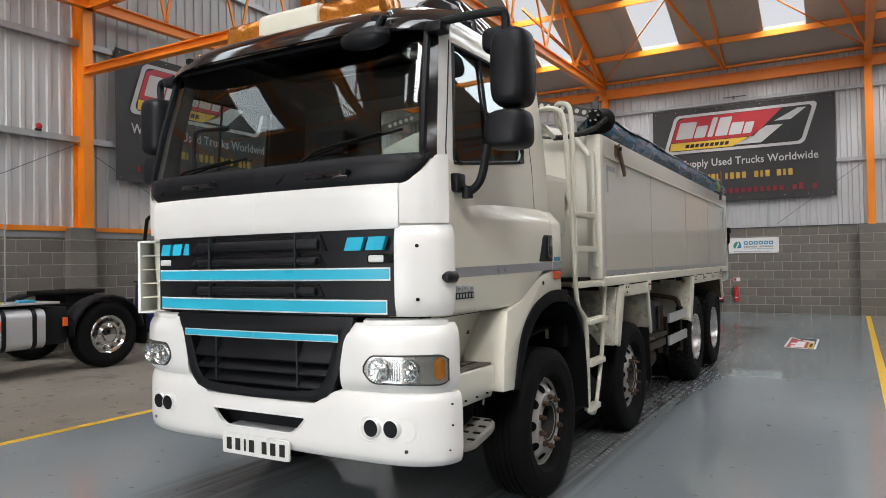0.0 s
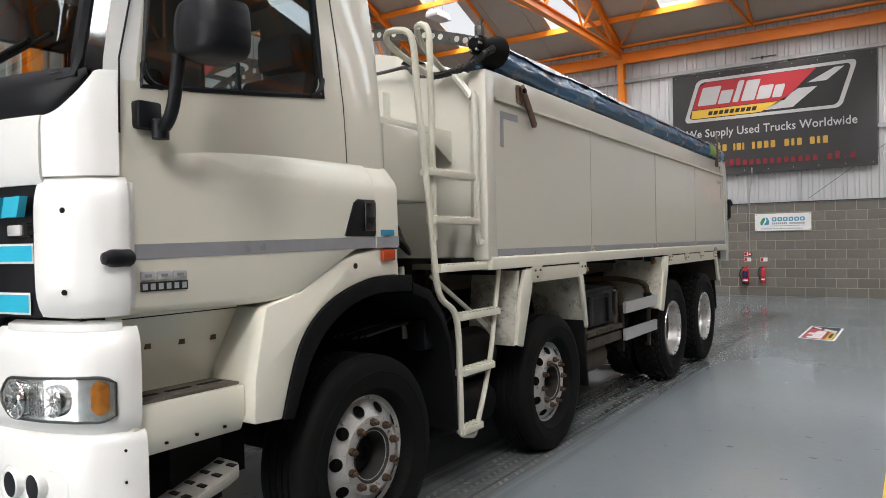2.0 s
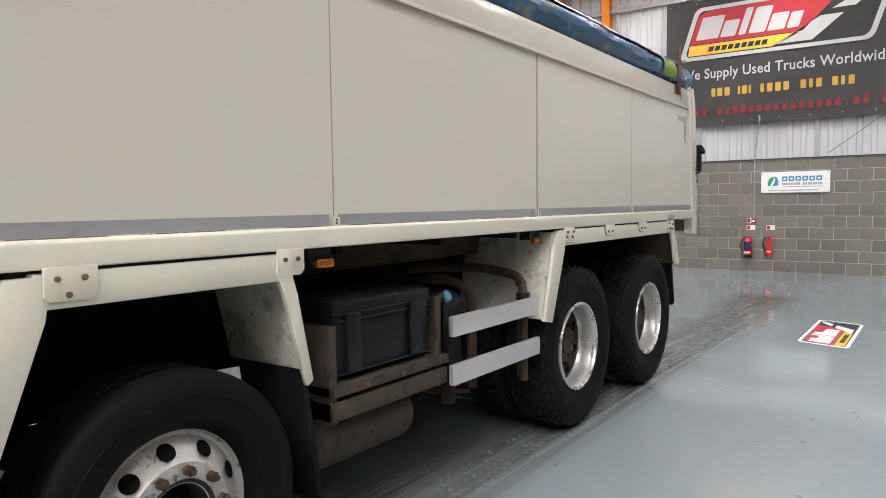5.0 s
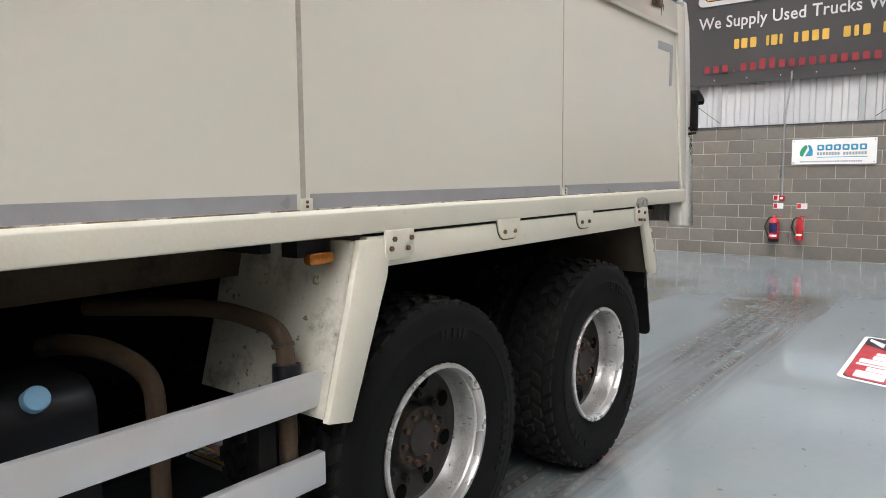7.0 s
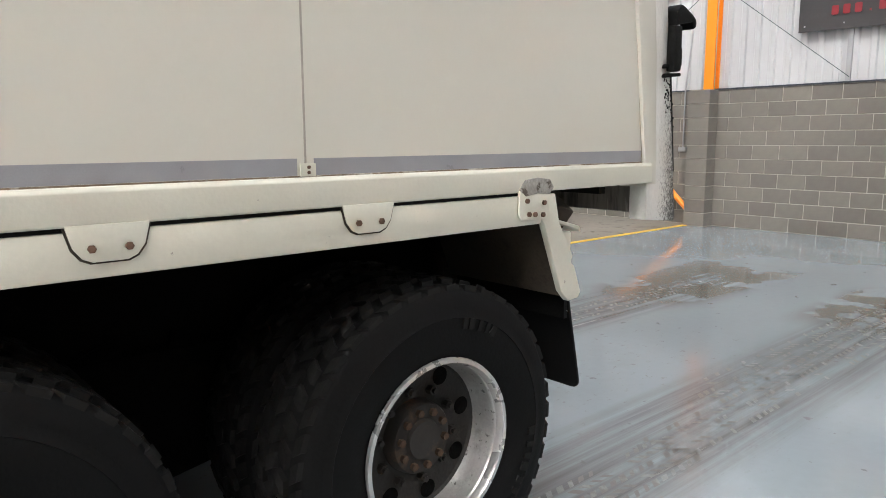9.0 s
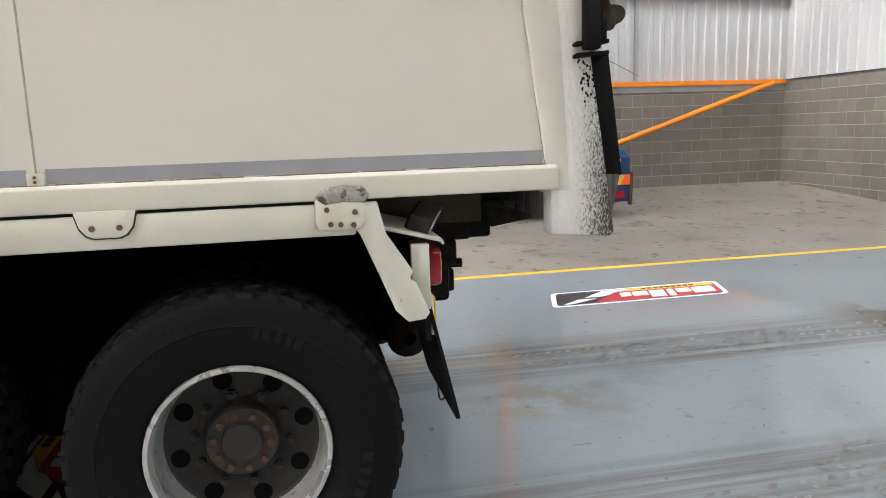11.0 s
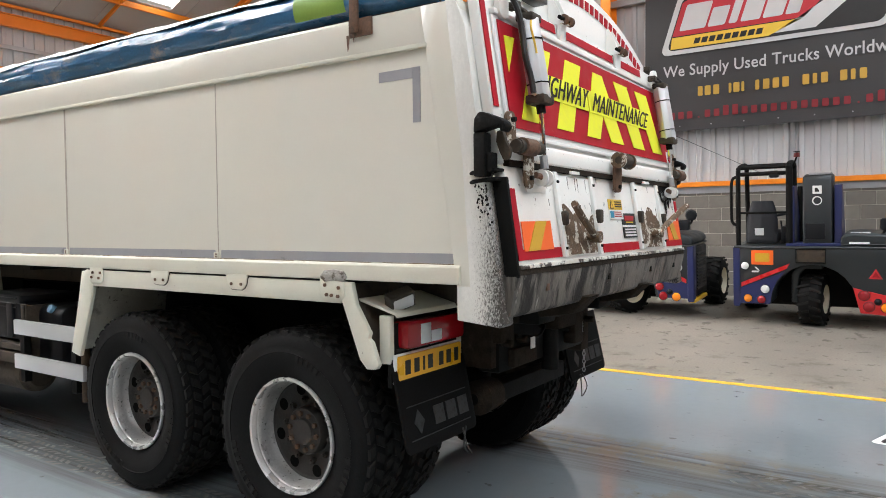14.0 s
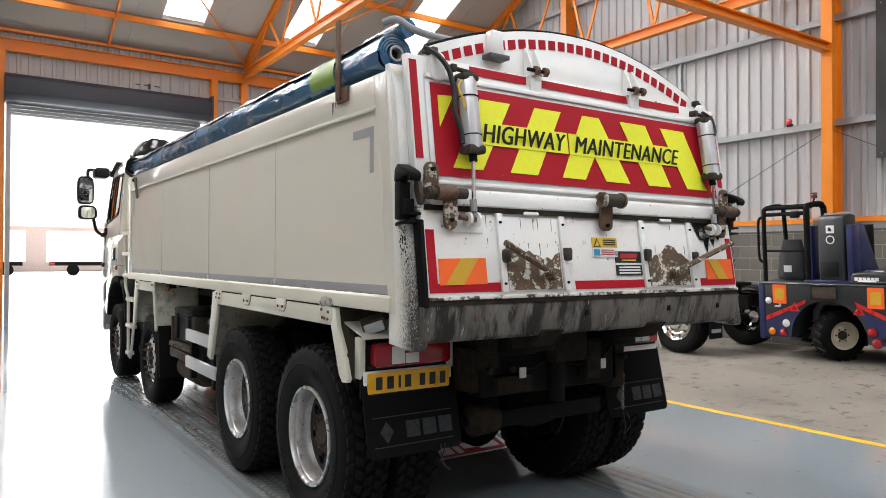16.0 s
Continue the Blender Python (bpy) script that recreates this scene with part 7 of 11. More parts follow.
lp("mount_bracket", Shape().prism([(1.95, 1.18), (2.25, 1.18), (2.16, 1.40), (2.12, 1.43), (2.06, 1.43), (2.02, 1.40)], "x", 0.72, 0.82), BLACK_STEEL, bevel=0.01)
for k in range(9):
    lp("cable", Shape().tube(smooth_path([(0.55 + 0.05 * k, 1.75, 1.02 + 0.01 * (k % 3)), (0.60 + 0.05 * k, 2.1, 1.08), (0.62 + 0.04 * k, 2.5, 1.02 - 0.02 * (k % 2)), (0.7, 3.0, 1.05)], 5), 0.012, 6), HOSE)
lp("air_tank", Shape().lathe([(-0.36, 0.0), (-0.36, 0.12), (-0.30, 0.165), (0.30, 0.165), (0.36, 0.12), (0.36, 0.0)], (0.93, 2.62, 0.80), 28, "y"), BLACK_STEEL, "black air tank", angle=40)
lp("air_tank", Shape().lathe([(-0.36, 0.0), (-0.36, 0.12), (-0.30, 0.15), (0.30, 0.15), (0.36, 0.12), (0.36, 0.0)], (0.93, 2.62, 0.47), 28, "y"), BLACK_STEEL, "black air tank", angle=40)
lp("control_box", Shape().box(1.0, 1.12, 2.06, 2.22, 0.93, 1.10), BLACK_PLASTIC, bevel=0.01)
lp("yellow_tag", Shape().box(1.02, 1.10, 2.08, 2.20, 1.1005, 1.104), YELLOW_INK)

# chassis
for sgn in (1, -1):
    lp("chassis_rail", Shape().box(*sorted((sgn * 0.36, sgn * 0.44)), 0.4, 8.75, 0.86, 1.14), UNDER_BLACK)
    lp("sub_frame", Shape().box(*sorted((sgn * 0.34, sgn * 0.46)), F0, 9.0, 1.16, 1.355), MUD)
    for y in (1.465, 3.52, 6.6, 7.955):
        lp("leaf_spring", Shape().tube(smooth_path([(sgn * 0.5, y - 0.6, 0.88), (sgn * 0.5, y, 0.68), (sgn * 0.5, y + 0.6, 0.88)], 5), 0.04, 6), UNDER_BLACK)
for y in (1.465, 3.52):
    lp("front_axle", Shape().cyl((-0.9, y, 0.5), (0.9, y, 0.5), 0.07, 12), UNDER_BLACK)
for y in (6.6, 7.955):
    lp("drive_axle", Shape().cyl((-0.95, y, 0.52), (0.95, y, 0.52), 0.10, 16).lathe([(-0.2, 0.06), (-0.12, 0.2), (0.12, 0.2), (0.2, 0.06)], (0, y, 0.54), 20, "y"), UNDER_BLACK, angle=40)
for k in range(9):
    y = F0 + 0.3 + k * 0.75
    lp("cross_bearer", Shape().box(-1.10, 1.10, y - 0.02, y + 0.02, 1.315, 1.355), BLACK_STEEL)
# unseen blocks added between the axles to stop light crossing underneath
for y in (6.6, 7.955):
    for sgn in (1, -1):
        lp("chamber_blocker", Shape().lathe([(-0.16, 0.0), (-0.16, 0.07), (-0.04, 0.10), (0.02, 0.11), (0.06, 0.10), (0.16, 0.06), (0.16, 0.0)], (sgn * 0.34, y + 0.24, 0.62), 20, "y"), UNDER_BLACK, "near-black chamber shape added unseen by the axle to block light", angle=40)
        lp("axle_blocker", Shape().box(*sorted((sgn * 0.42, sgn * 0.57)), y - 0.22, y + 0.22, 0.36, 0.78), UNDER_BLACK, bevel=0.03)
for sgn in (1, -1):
    lp("bogie_blocker", Shape().prism([(6.30, 0.62), (6.9, 0.46), (7.28, 0.40), (7.66, 0.46), (8.25, 0.62), (8.25, 0.74), (7.5, 0.86), (7.05, 0.86), (6.30, 0.74)], "x", sgn * 0.44, sgn * 0.55), UNDER_BLACK, "near-black beam added unseen between the rear axles to block light", bevel=0.02)
# added on the unseen far side only to darken the underbody
lp("side_blocker", Shape().prism(rounded(-1.14, -0.62, 0.45, 1.06, 0.09, 4), "y", 4.35, 5.85), UNDER_BLACK, "black block added unseen on the far side to stop light", bevel=0.02)
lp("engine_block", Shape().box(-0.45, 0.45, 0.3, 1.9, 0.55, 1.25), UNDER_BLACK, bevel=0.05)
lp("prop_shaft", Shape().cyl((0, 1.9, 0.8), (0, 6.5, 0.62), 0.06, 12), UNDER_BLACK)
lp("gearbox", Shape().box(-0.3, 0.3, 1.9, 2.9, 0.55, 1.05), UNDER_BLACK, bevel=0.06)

# black sheets behind the wheels, added to block light and hold the shade
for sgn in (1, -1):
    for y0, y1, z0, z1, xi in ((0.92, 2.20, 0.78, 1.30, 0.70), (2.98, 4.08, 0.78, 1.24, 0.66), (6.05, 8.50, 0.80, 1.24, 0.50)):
        lp("shade_panel", Shape().box(*sorted((sgn * xi, sgn * (xi - 0.012))), y0, y1, z0, z1), UNDER_BLACK, bevel=0.004)
# battery crate, tank and guard rails between the axles
crate = lp("battery_crate", Shape().box(0.72, 1.15, 4.30, 4.34, 0.60, 1.02).box(0.72, 1.16, 4.30, 5.13, 0.615, 0.70).box(0.72, 1.17, 4.30, 5.13, 0.72, 0.765), MUD, "muddy steel battery crate", bevel=0.006)
lp("crate_post", Shape().prism([(5.05, 0.61), (5.14, 0.61), (5.135, 1.06), (5.06, 1.06), (5.065, 0.92), (5.09, 0.84), (5.06, 0.79)], "x", 1.11, 1.135).box(0.74, 1.135, 5.10, 5.138, 0.62, 1.05), MUD, parent=crate, bevel=0.004)
lp("post_slot", Shape().box(1.1355, 1.1375, 5.075, 5.115, 1.03, 1.045), BLACK_INK, parent=crate)
for y, z in ((5.07, 0.735), (5.115, 0.735), (5.07, 0.66), (5.115, 0.66), (4.75, 0.742), (4.5, 0.742)):
    lp("crate_bolt", Shape().cyl((1.135 if y > 5 else 1.168, y, z), (1.15 if y > 5 else 1.182, y, z), 0.014, 6), RUST, parent=crate)
box = Shape().box(0.70, 1.12, 4.35, 5.02, 0.78, 1.09)
box.box(0.69, 1.13, 4.34, 5.03, 1.05, 1.12)
bat = lp("battery_box", box, BLACK_PLASTIC, "black battery box", bevel=0.025, parent=crate)
for z in (0.80, 1.03, 1.06, 1.10):
    lp("box_rib", Shape().tube([(1.132, 4.37, z), (1.132, 5.0, z)], 0.004, 6), BLACK_PLASTIC, parent=crate)
for y in (4.46, 4.90):
    lp("box_catch", Shape().prism(rounded(y - 0.045, y + 0.045, 0.80, 1.06, 0.02, 3), "x", 1.12, 1.142), BLACK_PLASTIC, parent=crate, bevel=0.006)
lp("tank_strap", Shape().lathe([(-0.36, 0.0), (-0.35, 0.10), (-0.3, 0.145), (0.3, 0.145), (0.35, 0.10), (0.36, 0.0)], (0.95, 4.62, 0.50), 28, "y"), MUD, "muddy air reservoir", angle=40)
lp("urea_tank", Shape().prism(rounded(0.66, 1.04, 0.55, 1.05, 0.08, 4), "y", 5.10, 5.45), BLACK_PLASTIC, "black additive tank with a blue cap", bevel=0.03)
lp("blue_cap", Shape().cyl((0.97, 5.30, 0.995), (1.045, 5.30, 1.035), 0.031, 20), PALE_BLUE, "pale blue filler cap", bevel=0.006)
lp("dusty_pipe", Shape().tube(smooth_path([(0.74, 5.44, 1.08), (0.82, 5.47, 1.095), (0.92, 5.53, 1.08), (0.97, 5.61, 1.0), (0.975, 5.63, 0.85), (0.975, 5.63, 0.45)], 7), 0.028, 12), DUSTY_PIPE, "dusty brown rubber pipe", angle=60)
pipe2 = lp("dusty_pipe", Shape().tube(smooth_path([(0.45, 5.70, 1.12), (0.80, 5.90, 1.125), (0.99, 5.96, 1.10), (1.10, 5.96, 1.07), (1.135, 5.955, 0.99), (1.14, 5.95, 0.85), (1.14, 5.95, 0.45)], 7), 0.028, 12), DUSTY_PIPE, "dusty brown rubber pipe", angle=60)
lp("hose_clip", Shape().cyl((1.118, 5.958, 1.045), (1.122, 5.957, 1.033), 0.034, 16), MUD, parent=pipe2)
lp("pipe_sleeve", Shape().cyl((1.137, 5.953, 0.985), (1.14, 5.95, 0.93), 0.042, 16), BLACK_PLASTIC, parent=pipe2)
# dirty cream beam in shade under the floor; the mud brown darkens it
for sgn in (1, -1):
    lp("floor_bearer", Shape().box(*sorted((sgn * 0.66, sgn * 0.72)), F0 + 0.1, 8.9, 1.20, 1.355), MUD)
for z0, z1 in ((0.852, 0.957), (0.603, 0.708)):
    for sgn in (1, -1):
        lp("guard_rail", Shape().box(*sorted((sgn * 1.178, sgn * 1.21)), 5.11, 6.035, z0, z1), ALUMINIUM, "aluminium side guard rail", bevel=0.006)
for y in (5.15, 5.85):
    for sgn in (1, -1):
        lp("guard_post", Shape().box(*sorted((sgn * 1.12, sgn * 1.17)), y - 0.03, y + 0.03, 0.50, 0.92), BLACK_STEEL)

# wheel skirts with their bolted plates
for sgn in (1, -1):
    x0, x1 = sgn * 1.235, sgn * 1.262
    lp("skirt_bar", Shape().box(*sorted((sgn * 1.225, sgn * 1.260)), 3.10, 3.98, 1.252, 1.352), CREAM_DIRTY, "cream wheel skirt", bevel=0.006)
    lp("skirt_leg", Shape().prism([(3.03, 1.344), (3.15, 1.344), (3.13, 1.22), (2.985, 0.835), (2.90, 0.86), (2.97, 1.2)], "x", x0, x1), CREAM_DIRTY, bevel=0.004)
    lp("skirt_panel", Shape().prism([(2.97, 1.34), (3.0, 1.34), (2.93, 0.85), (2.90, 0.85)], "x", sgn * 0.88, x0), CREAM_SPLASHED, bevel=0.003)
    lp("skirt_leg", Shape().prism([(3.90, 1.344), (3.985, 1.344), (4.03, 1.20), (4.10, 0.86), (4.07, 0.84), (3.97, 1.20)], "x", x0, x1), CREAM_DIRTY, bevel=0.004)
    lp("skirt_panel", Shape().prism([(3.97, 1.34), (3.99, 1.34), (4.09, 0.90), (4.07, 0.90)], "x", sgn * 0.80, x0), CREAM_SPLASHED, bevel=0.003)
    lp("mudflap", Shape().prism([(4.06, 0.90), (4.09, 0.90), (4.17, 0.36), (4.14, 0.36)], "x", sgn * 0.86, sgn * 1.23), RUBBER, bevel=0.005)
    lp("skirt_bar", Shape().prism([(6.20, 1.252), (8.36, 1.252), (8.38, 1.352), (6.18, 1.352)], "x", sgn * 1.225, sgn * 1.260), CREAM_DIRTY, "cream wheel skirt", bevel=0.006)
    lp("skirt_leg", Shape().prism([(6.15, 1.344), (6.29, 1.344), (6.27, 1.22), (6.10, 0.79), (6.00, 0.81), (6.10, 1.15)], "x", x0, x1), CREAM_DIRTY, bevel=0.004)
    lp("skirt_panel", Shape().prism([(6.13, 1.34), (6.17, 1.34), (6.10, 1.12), (6.04, 0.82), (6.00, 0.82), (6.08, 1.12)], "x", sgn * 0.62, sgn * 1.240), CREAM_SPLASHED, bevel=0.003)
    lp("skirt_leg", Shape().prism([(8.30, 1.352), (8.43, 1.352), (8.455, 1.25), (8.535, 1.125), (8.525, 1.10), (8.545, 1.085), (8.585, 0.985), (8.57, 0.965), (8.515, 0.96), (8.475, 1.0), (8.375, 1.25)], "x", x0, x1), CREAM_DIRTY, bevel=0.004)
    lp("skirt_panel", Shape().prism([(8.38, 1.34), (8.40, 1.34), (8.54, 0.97), (8.52, 0.97)], "x", sgn * 0.62, x0), MUD, bevel=0.003)
    for yc, w, bolts in ((3.20, 0.075, ((-0.04, 1.335), (0.035, 1.335), (-0.01, 1.29))), (3.995, 0.065, ((-0.03, 1.33), (0.03, 1.33))),
                         (6.325, 0.07, ((-0.03, 1.338), (0.053, 1.338), (-0.045, 1.308), (0.035, 1.305))), (8.315, 0.075, ((-0.04, 1.335), (0.045, 1.325), (-0.03, 1.290), (0.0, 1.288), (0.04, 1.285)))):
        pl = lp("bolt_plate", Shape().prism([(yc - w, 1.290), (yc - w + 0.012, 1.272), (yc + w - 0.018, 1.270), (yc + w, 1.290), (yc + w, 1.368), (yc - w, 1.368)], "x", sgn * 1.2605, sgn * 1.2695), CREAM_DIRTY, bevel=0.003)
        for dy, z in bolts:
            lp("bolt", Shape().cyl((sgn * 1.269, yc + dy, z), (sgn * 1.277, yc + dy, z), 0.009, 6), RUST, parent=pl)
    for yc in (6.982, 7.645):
        lug_pts = [(yc - 0.085, 1.366), (yc - 0.072, 1.318), (yc - 0.055, 1.296), (yc - 0.035, 1.287), (yc + 0.035, 1.287), (yc + 0.055, 1.296), (yc + 0.072, 1.318), (yc + 0.085, 1.366)]
        lp("lug_seam", Shape().prism([(y0 + (0.004 if y0 > yc else -0.004), z0 - 0.004) for y0, z0 in lug_pts], "x", sgn * 1.2585, sgn * 1.2616), MUD)
        pl = lp("hinge_lug", Shape().prism(lug_pts, "x", sgn * 1.2605, sgn * 1.2685), CREAM_DIRTY, bevel=0.003)
        for dy in (-0.037, 0.038):
            lp("bolt", Shape().cyl((sgn * 1.268, yc + dy, 1.316), (sgn * 1.275, yc + dy, 1.316), 0.009, 6), RUST, parent=pl)
    for ya, yb in ((3.12, 3.96), (6.22, 8.34)):
        lp("skirt_gap", Shape().box(*sorted((sgn * 1.20, sgn * 1.256)), ya, yb, 1.3525, 1.3615), BLACK_STEEL)
    for y in (4.25, 6.06):
        lp("side_marker", Shape().prism(rounded(y - 0.05, y + 0.05, 1.275, 1.312, 0.012, 3), "x", sgn * 1.16, sgn * 1.19), AMBER_DARK, "amber side marker lamp", bevel=0.006)
        lp("marker_bracket", Shape().box(*sorted((sgn * 1.10, sgn * 1.17)), y - 0.08, y + 0.05, 1.30, 1.35), BLACK_PLASTIC)

# ---- tail ----
earlier = set(bpy.data.objects)


def tail_y(z):
    return 9.2525 - 0.15 * (z - 1.45)


def tail_quad(x0, x1, z0, z1, off, t=0.004):
    """A flat plate lying on the leaning tailgate, off metres proud of it."""
    ya, yb = tail_y(z0) + off, tail_y(z1) + off
    s = Shape()
    v = [(x, y + d, z) for d in (0, -t) for x, y, z in ((x0, ya, z0), (x1, ya, z0), (x1, yb, z1), (x0, yb, z1))]
    return s.add(v, [(0, 1, 2, 3), (7, 6, 5, 4), (0, 4, 5, 1), (1, 5, 6, 2), (2, 6, 7, 3), (3, 7, 4, 0)])


def tail_poly(pts, off, t=0.003):
    n = len(pts)
    v = [(x, tail_y(z) + off - d, z) for d in (0, t) for x, z in pts]
    return Shape().add(v, [tuple(range(n)), tuple(range(n, 2 * n))[::-1]] + [(i, (i + 1) % n, n + (i + 1) % n, n + i) for i in range(n)])


def tail_bar(x, z, d):
    return (x, tail_y(z) + d, z)


gate = lp("tailgate", tail_quad(-1.155, 1.155, 1.44, 1.845, 0.0, 0.05), WORN, "white tailgate with red edging, chipped and rusty", bevel=0.006)
upper = lp("upper_gate", tail_quad(-1.16, 1.16, 1.855, 2.60, -0.01, 0.05), WORN_LIGHT, "white upper tailgate", bevel=0.006)
lp("gate_bead", tail_quad(-1.12, 1.12, 1.868, 1.955, 0.025, 0.04), WORN, parent=upper, bevel=0.02, segments=3)
lp("bead_shadow", tail_quad(-1.13, 1.13, 1.846, 1.872, 0.016, 0.03), UNDER_MUD, parent=upper)
lp("sign_trim", tail_quad(-1.08, 1.08, 1.99, 2.485, 0.004, 0.012), WHITE_INK, parent=upper, bevel=0.003)
lp("trim_rail", tail_quad(-1.08, 1.08, 2.487, 2.512, 0.018, 0.03), WORN_LIGHT, parent=upper, bevel=0.006)
lp("trim_rail", tail_quad(-1.08, 1.08, 1.972, 1.99, 0.014, 0.02), WORN_LIGHT, parent=upper, bevel=0.005)
sign = lp("warning_board", tail_quad(-1.055, 1.055, 2.012, 2.466, 0.012, 0.005), RED, "red board with lime chevrons and black lettering", parent=upper)
Z0, Z1 = 2.055, 2.418
for k, pts in enumerate((
        [(1.02, 2.405), (0.93, 2.412), (1.02, 2.25)],
        [(0.963, Z0), (0.788, Z0), (0.58, Z1), (0.77, Z1)],
        [(0.616, Z0), (0.437, Z0), (0.23, Z1), (0.415, Z1)],
        [(0.264, Z0), (0.096, Z0), (0.007, 2.19), (-0.064, Z0), (-0.257, Z0), (-0.058, Z1), (0.07, Z1)],
        [(-0.415, Z0), (-0.613, Z0), (-0.443, Z1), (-0.226, Z1)],
        [(-0.767, Z0), (-0.955, Z0), (-0.793, Z1), (-0.576, Z1)])):
    lp("chevron", tail_poly(pts, 0.0155 + 0.0003 * k), LIME, parent=upper)
lp("letter_band", tail_poly([(0.80, 2.185), (0.206, 2.188), (0.206, 2.304), (0.803, 2.30)], 0.0195), LIME, parent=upper)
lp("letter_band", tail_poly([(0.196, 2.186), (-0.72, 2.19), (-0.722, 2.306), (0.194, 2.303)], 0.0197), LIME, parent=upper)
lean = math.degrees(math.atan(0.15))
for text, x0, x1 in (("HIGHWAY", 0.780, 0.238), ("MAINTENANCE", 0.164, -0.690)):
    cu = bpy.data.curves.new("lettering", "FONT")
    cu.body, cu.size, cu.extrude, cu.resolution_u, cu.space_character = text, 0.128, 0.0015, 3, 1.06
    probe = bpy.data.objects.new("lettering", cu)
    me = bpy.data.meshes.new_from_object(probe)
    bpy.data.objects.remove(probe)
    xs = [v.co.x for v in me.vertices]
    left, width = min(xs), max(xs) - min(xs)
    squeeze = (x0 - x1 - 0.010) / width
    heavy = Shape()
    for k, shift in enumerate((-0.0032, -0.0016, 0.0, 0.0016, 0.0032)):      # heavy strokes
        heavy.add([((v.co.x - left) * squeeze + 0.005 + shift, v.co.y, v.co.z * 0.3 + 0.00008 * k) for v in me.vertices], [tuple(f.vertices) for f in me.polygons])
    base = Matrix.Translation((x0, tail_y(2.2) + 0.0215, 2.200)) @ pose(0, 0, 0, 90 + lean, 0, 180)
    heavy.v = [tuple(base @ Vector(v)) for v in heavy.v]
    lp("lettering", heavy, BLACK_INK, parent=upper)


lp("sheet_crank", Shape().tube(smooth_path([(1.16, 8.86, 2.80), (1.13, 8.93, 2.80), (1.06, 8.95, 2.765), (0.95, 8.96, 2.745), (0.72, 8.96, 2.745)], 6), 0.019, 10), GREY_INK, "grey tube from the sheet roll to the arch")


def arch_z(x):
    return 2.888 - 0.205 * (x / 0.97) ** 2


# arched top board behind the gate
arch_pts = [(1.02 - 2.04 * k / 36, arch_z(1.02 - 2.04 * k / 36)) for k in range(37)]
archb = lp("arch_board", Shape().prism(arch_pts + [(-1.02, 2.55), (1.02, 2.55)], "y", 8.99, 9.03), WORN_LIGHT, "white arched board with a red dashed edge", bevel=0.004)
for k in range(27):
    xc = 0.935 - 1.87 * k / 26
    t = -0.41 * xc / 0.97 ** 2
    q = []
    for dx, dz in ((0.024, -0.095), (-0.024, -0.095), (-0.024, -0.045), (0.024, -0.045)):
        q.append((xc + dx - dz * t * 0.6, arch_z(xc) + dz + dx * t))
    lp("red_dash", Shape().prism(q, "y", 9.0305, 9.034), RED, parent=archb)
lp("arch_edge", Shape().tube([(x, 9.01, z + 0.004) for x, z in arch_pts], 0.011, 6), BLACK_STEEL, parent=archb)
lp("arch_box", Shape().prism([(0.675, 2.675), (0.585, 2.675), (0.595, 2.80), (0.665, 2.80)], "y", 9.03, 9.085), WHITE, parent=archb, bevel=0.006)
# dark underside of the white box, set in as a slab of its own
lp("arch_box_base", Shape().box(0.565, 0.690, 9.03, 9.105, 2.650, 2.674), GALV_DARK, parent=archb, bevel=0.004)
for x0, x1 in ((0.80, 0.437), (0.327, -0.335), (-0.44, -0.81)):
    lp("red_strip", tail_quad(x1, x0, 2.545, 2.588, -0.004), RED, parent=upper)
for x in (0.38, -0.385):
    bracket = lp("hinge_lug", Shape().prism(rounded(x - 0.038, x + 0.038, 2.495, 2.62, 0.032, 5), "y", 9.082, 9.098), WORN_LIGHT, "white tailgate hinge lug", bevel=0.004)
    for dx in (-0.045, 0.045):
        lp("hinge_horn", Shape().prism([(9.035, 2.60), (9.115, 2.60), (9.095, 2.66), (9.050, 2.755), (9.036, 2.752)], "x", x + dx * 0.7 - 0.005, x + dx * 0.7 + 0.005), WORN_LIGHT, parent=bracket)
        lp("hinge_knuckle", Shape().lathe([(-0.012, 0.0), (-0.012, 0.024), (0.012, 0.024), (0.012, 0.0)], (x + dx * 0.7 - 0.018, 9.112, 2.622), 14, "x"), RUST, parent=bracket)
    lp("hinge_pin", Shape().cyl((x - 0.07, 9.11, 2.622), (x + 0.07, 9.11, 2.622), 0.010, 10), BLACK_STEEL, parent=bracket)
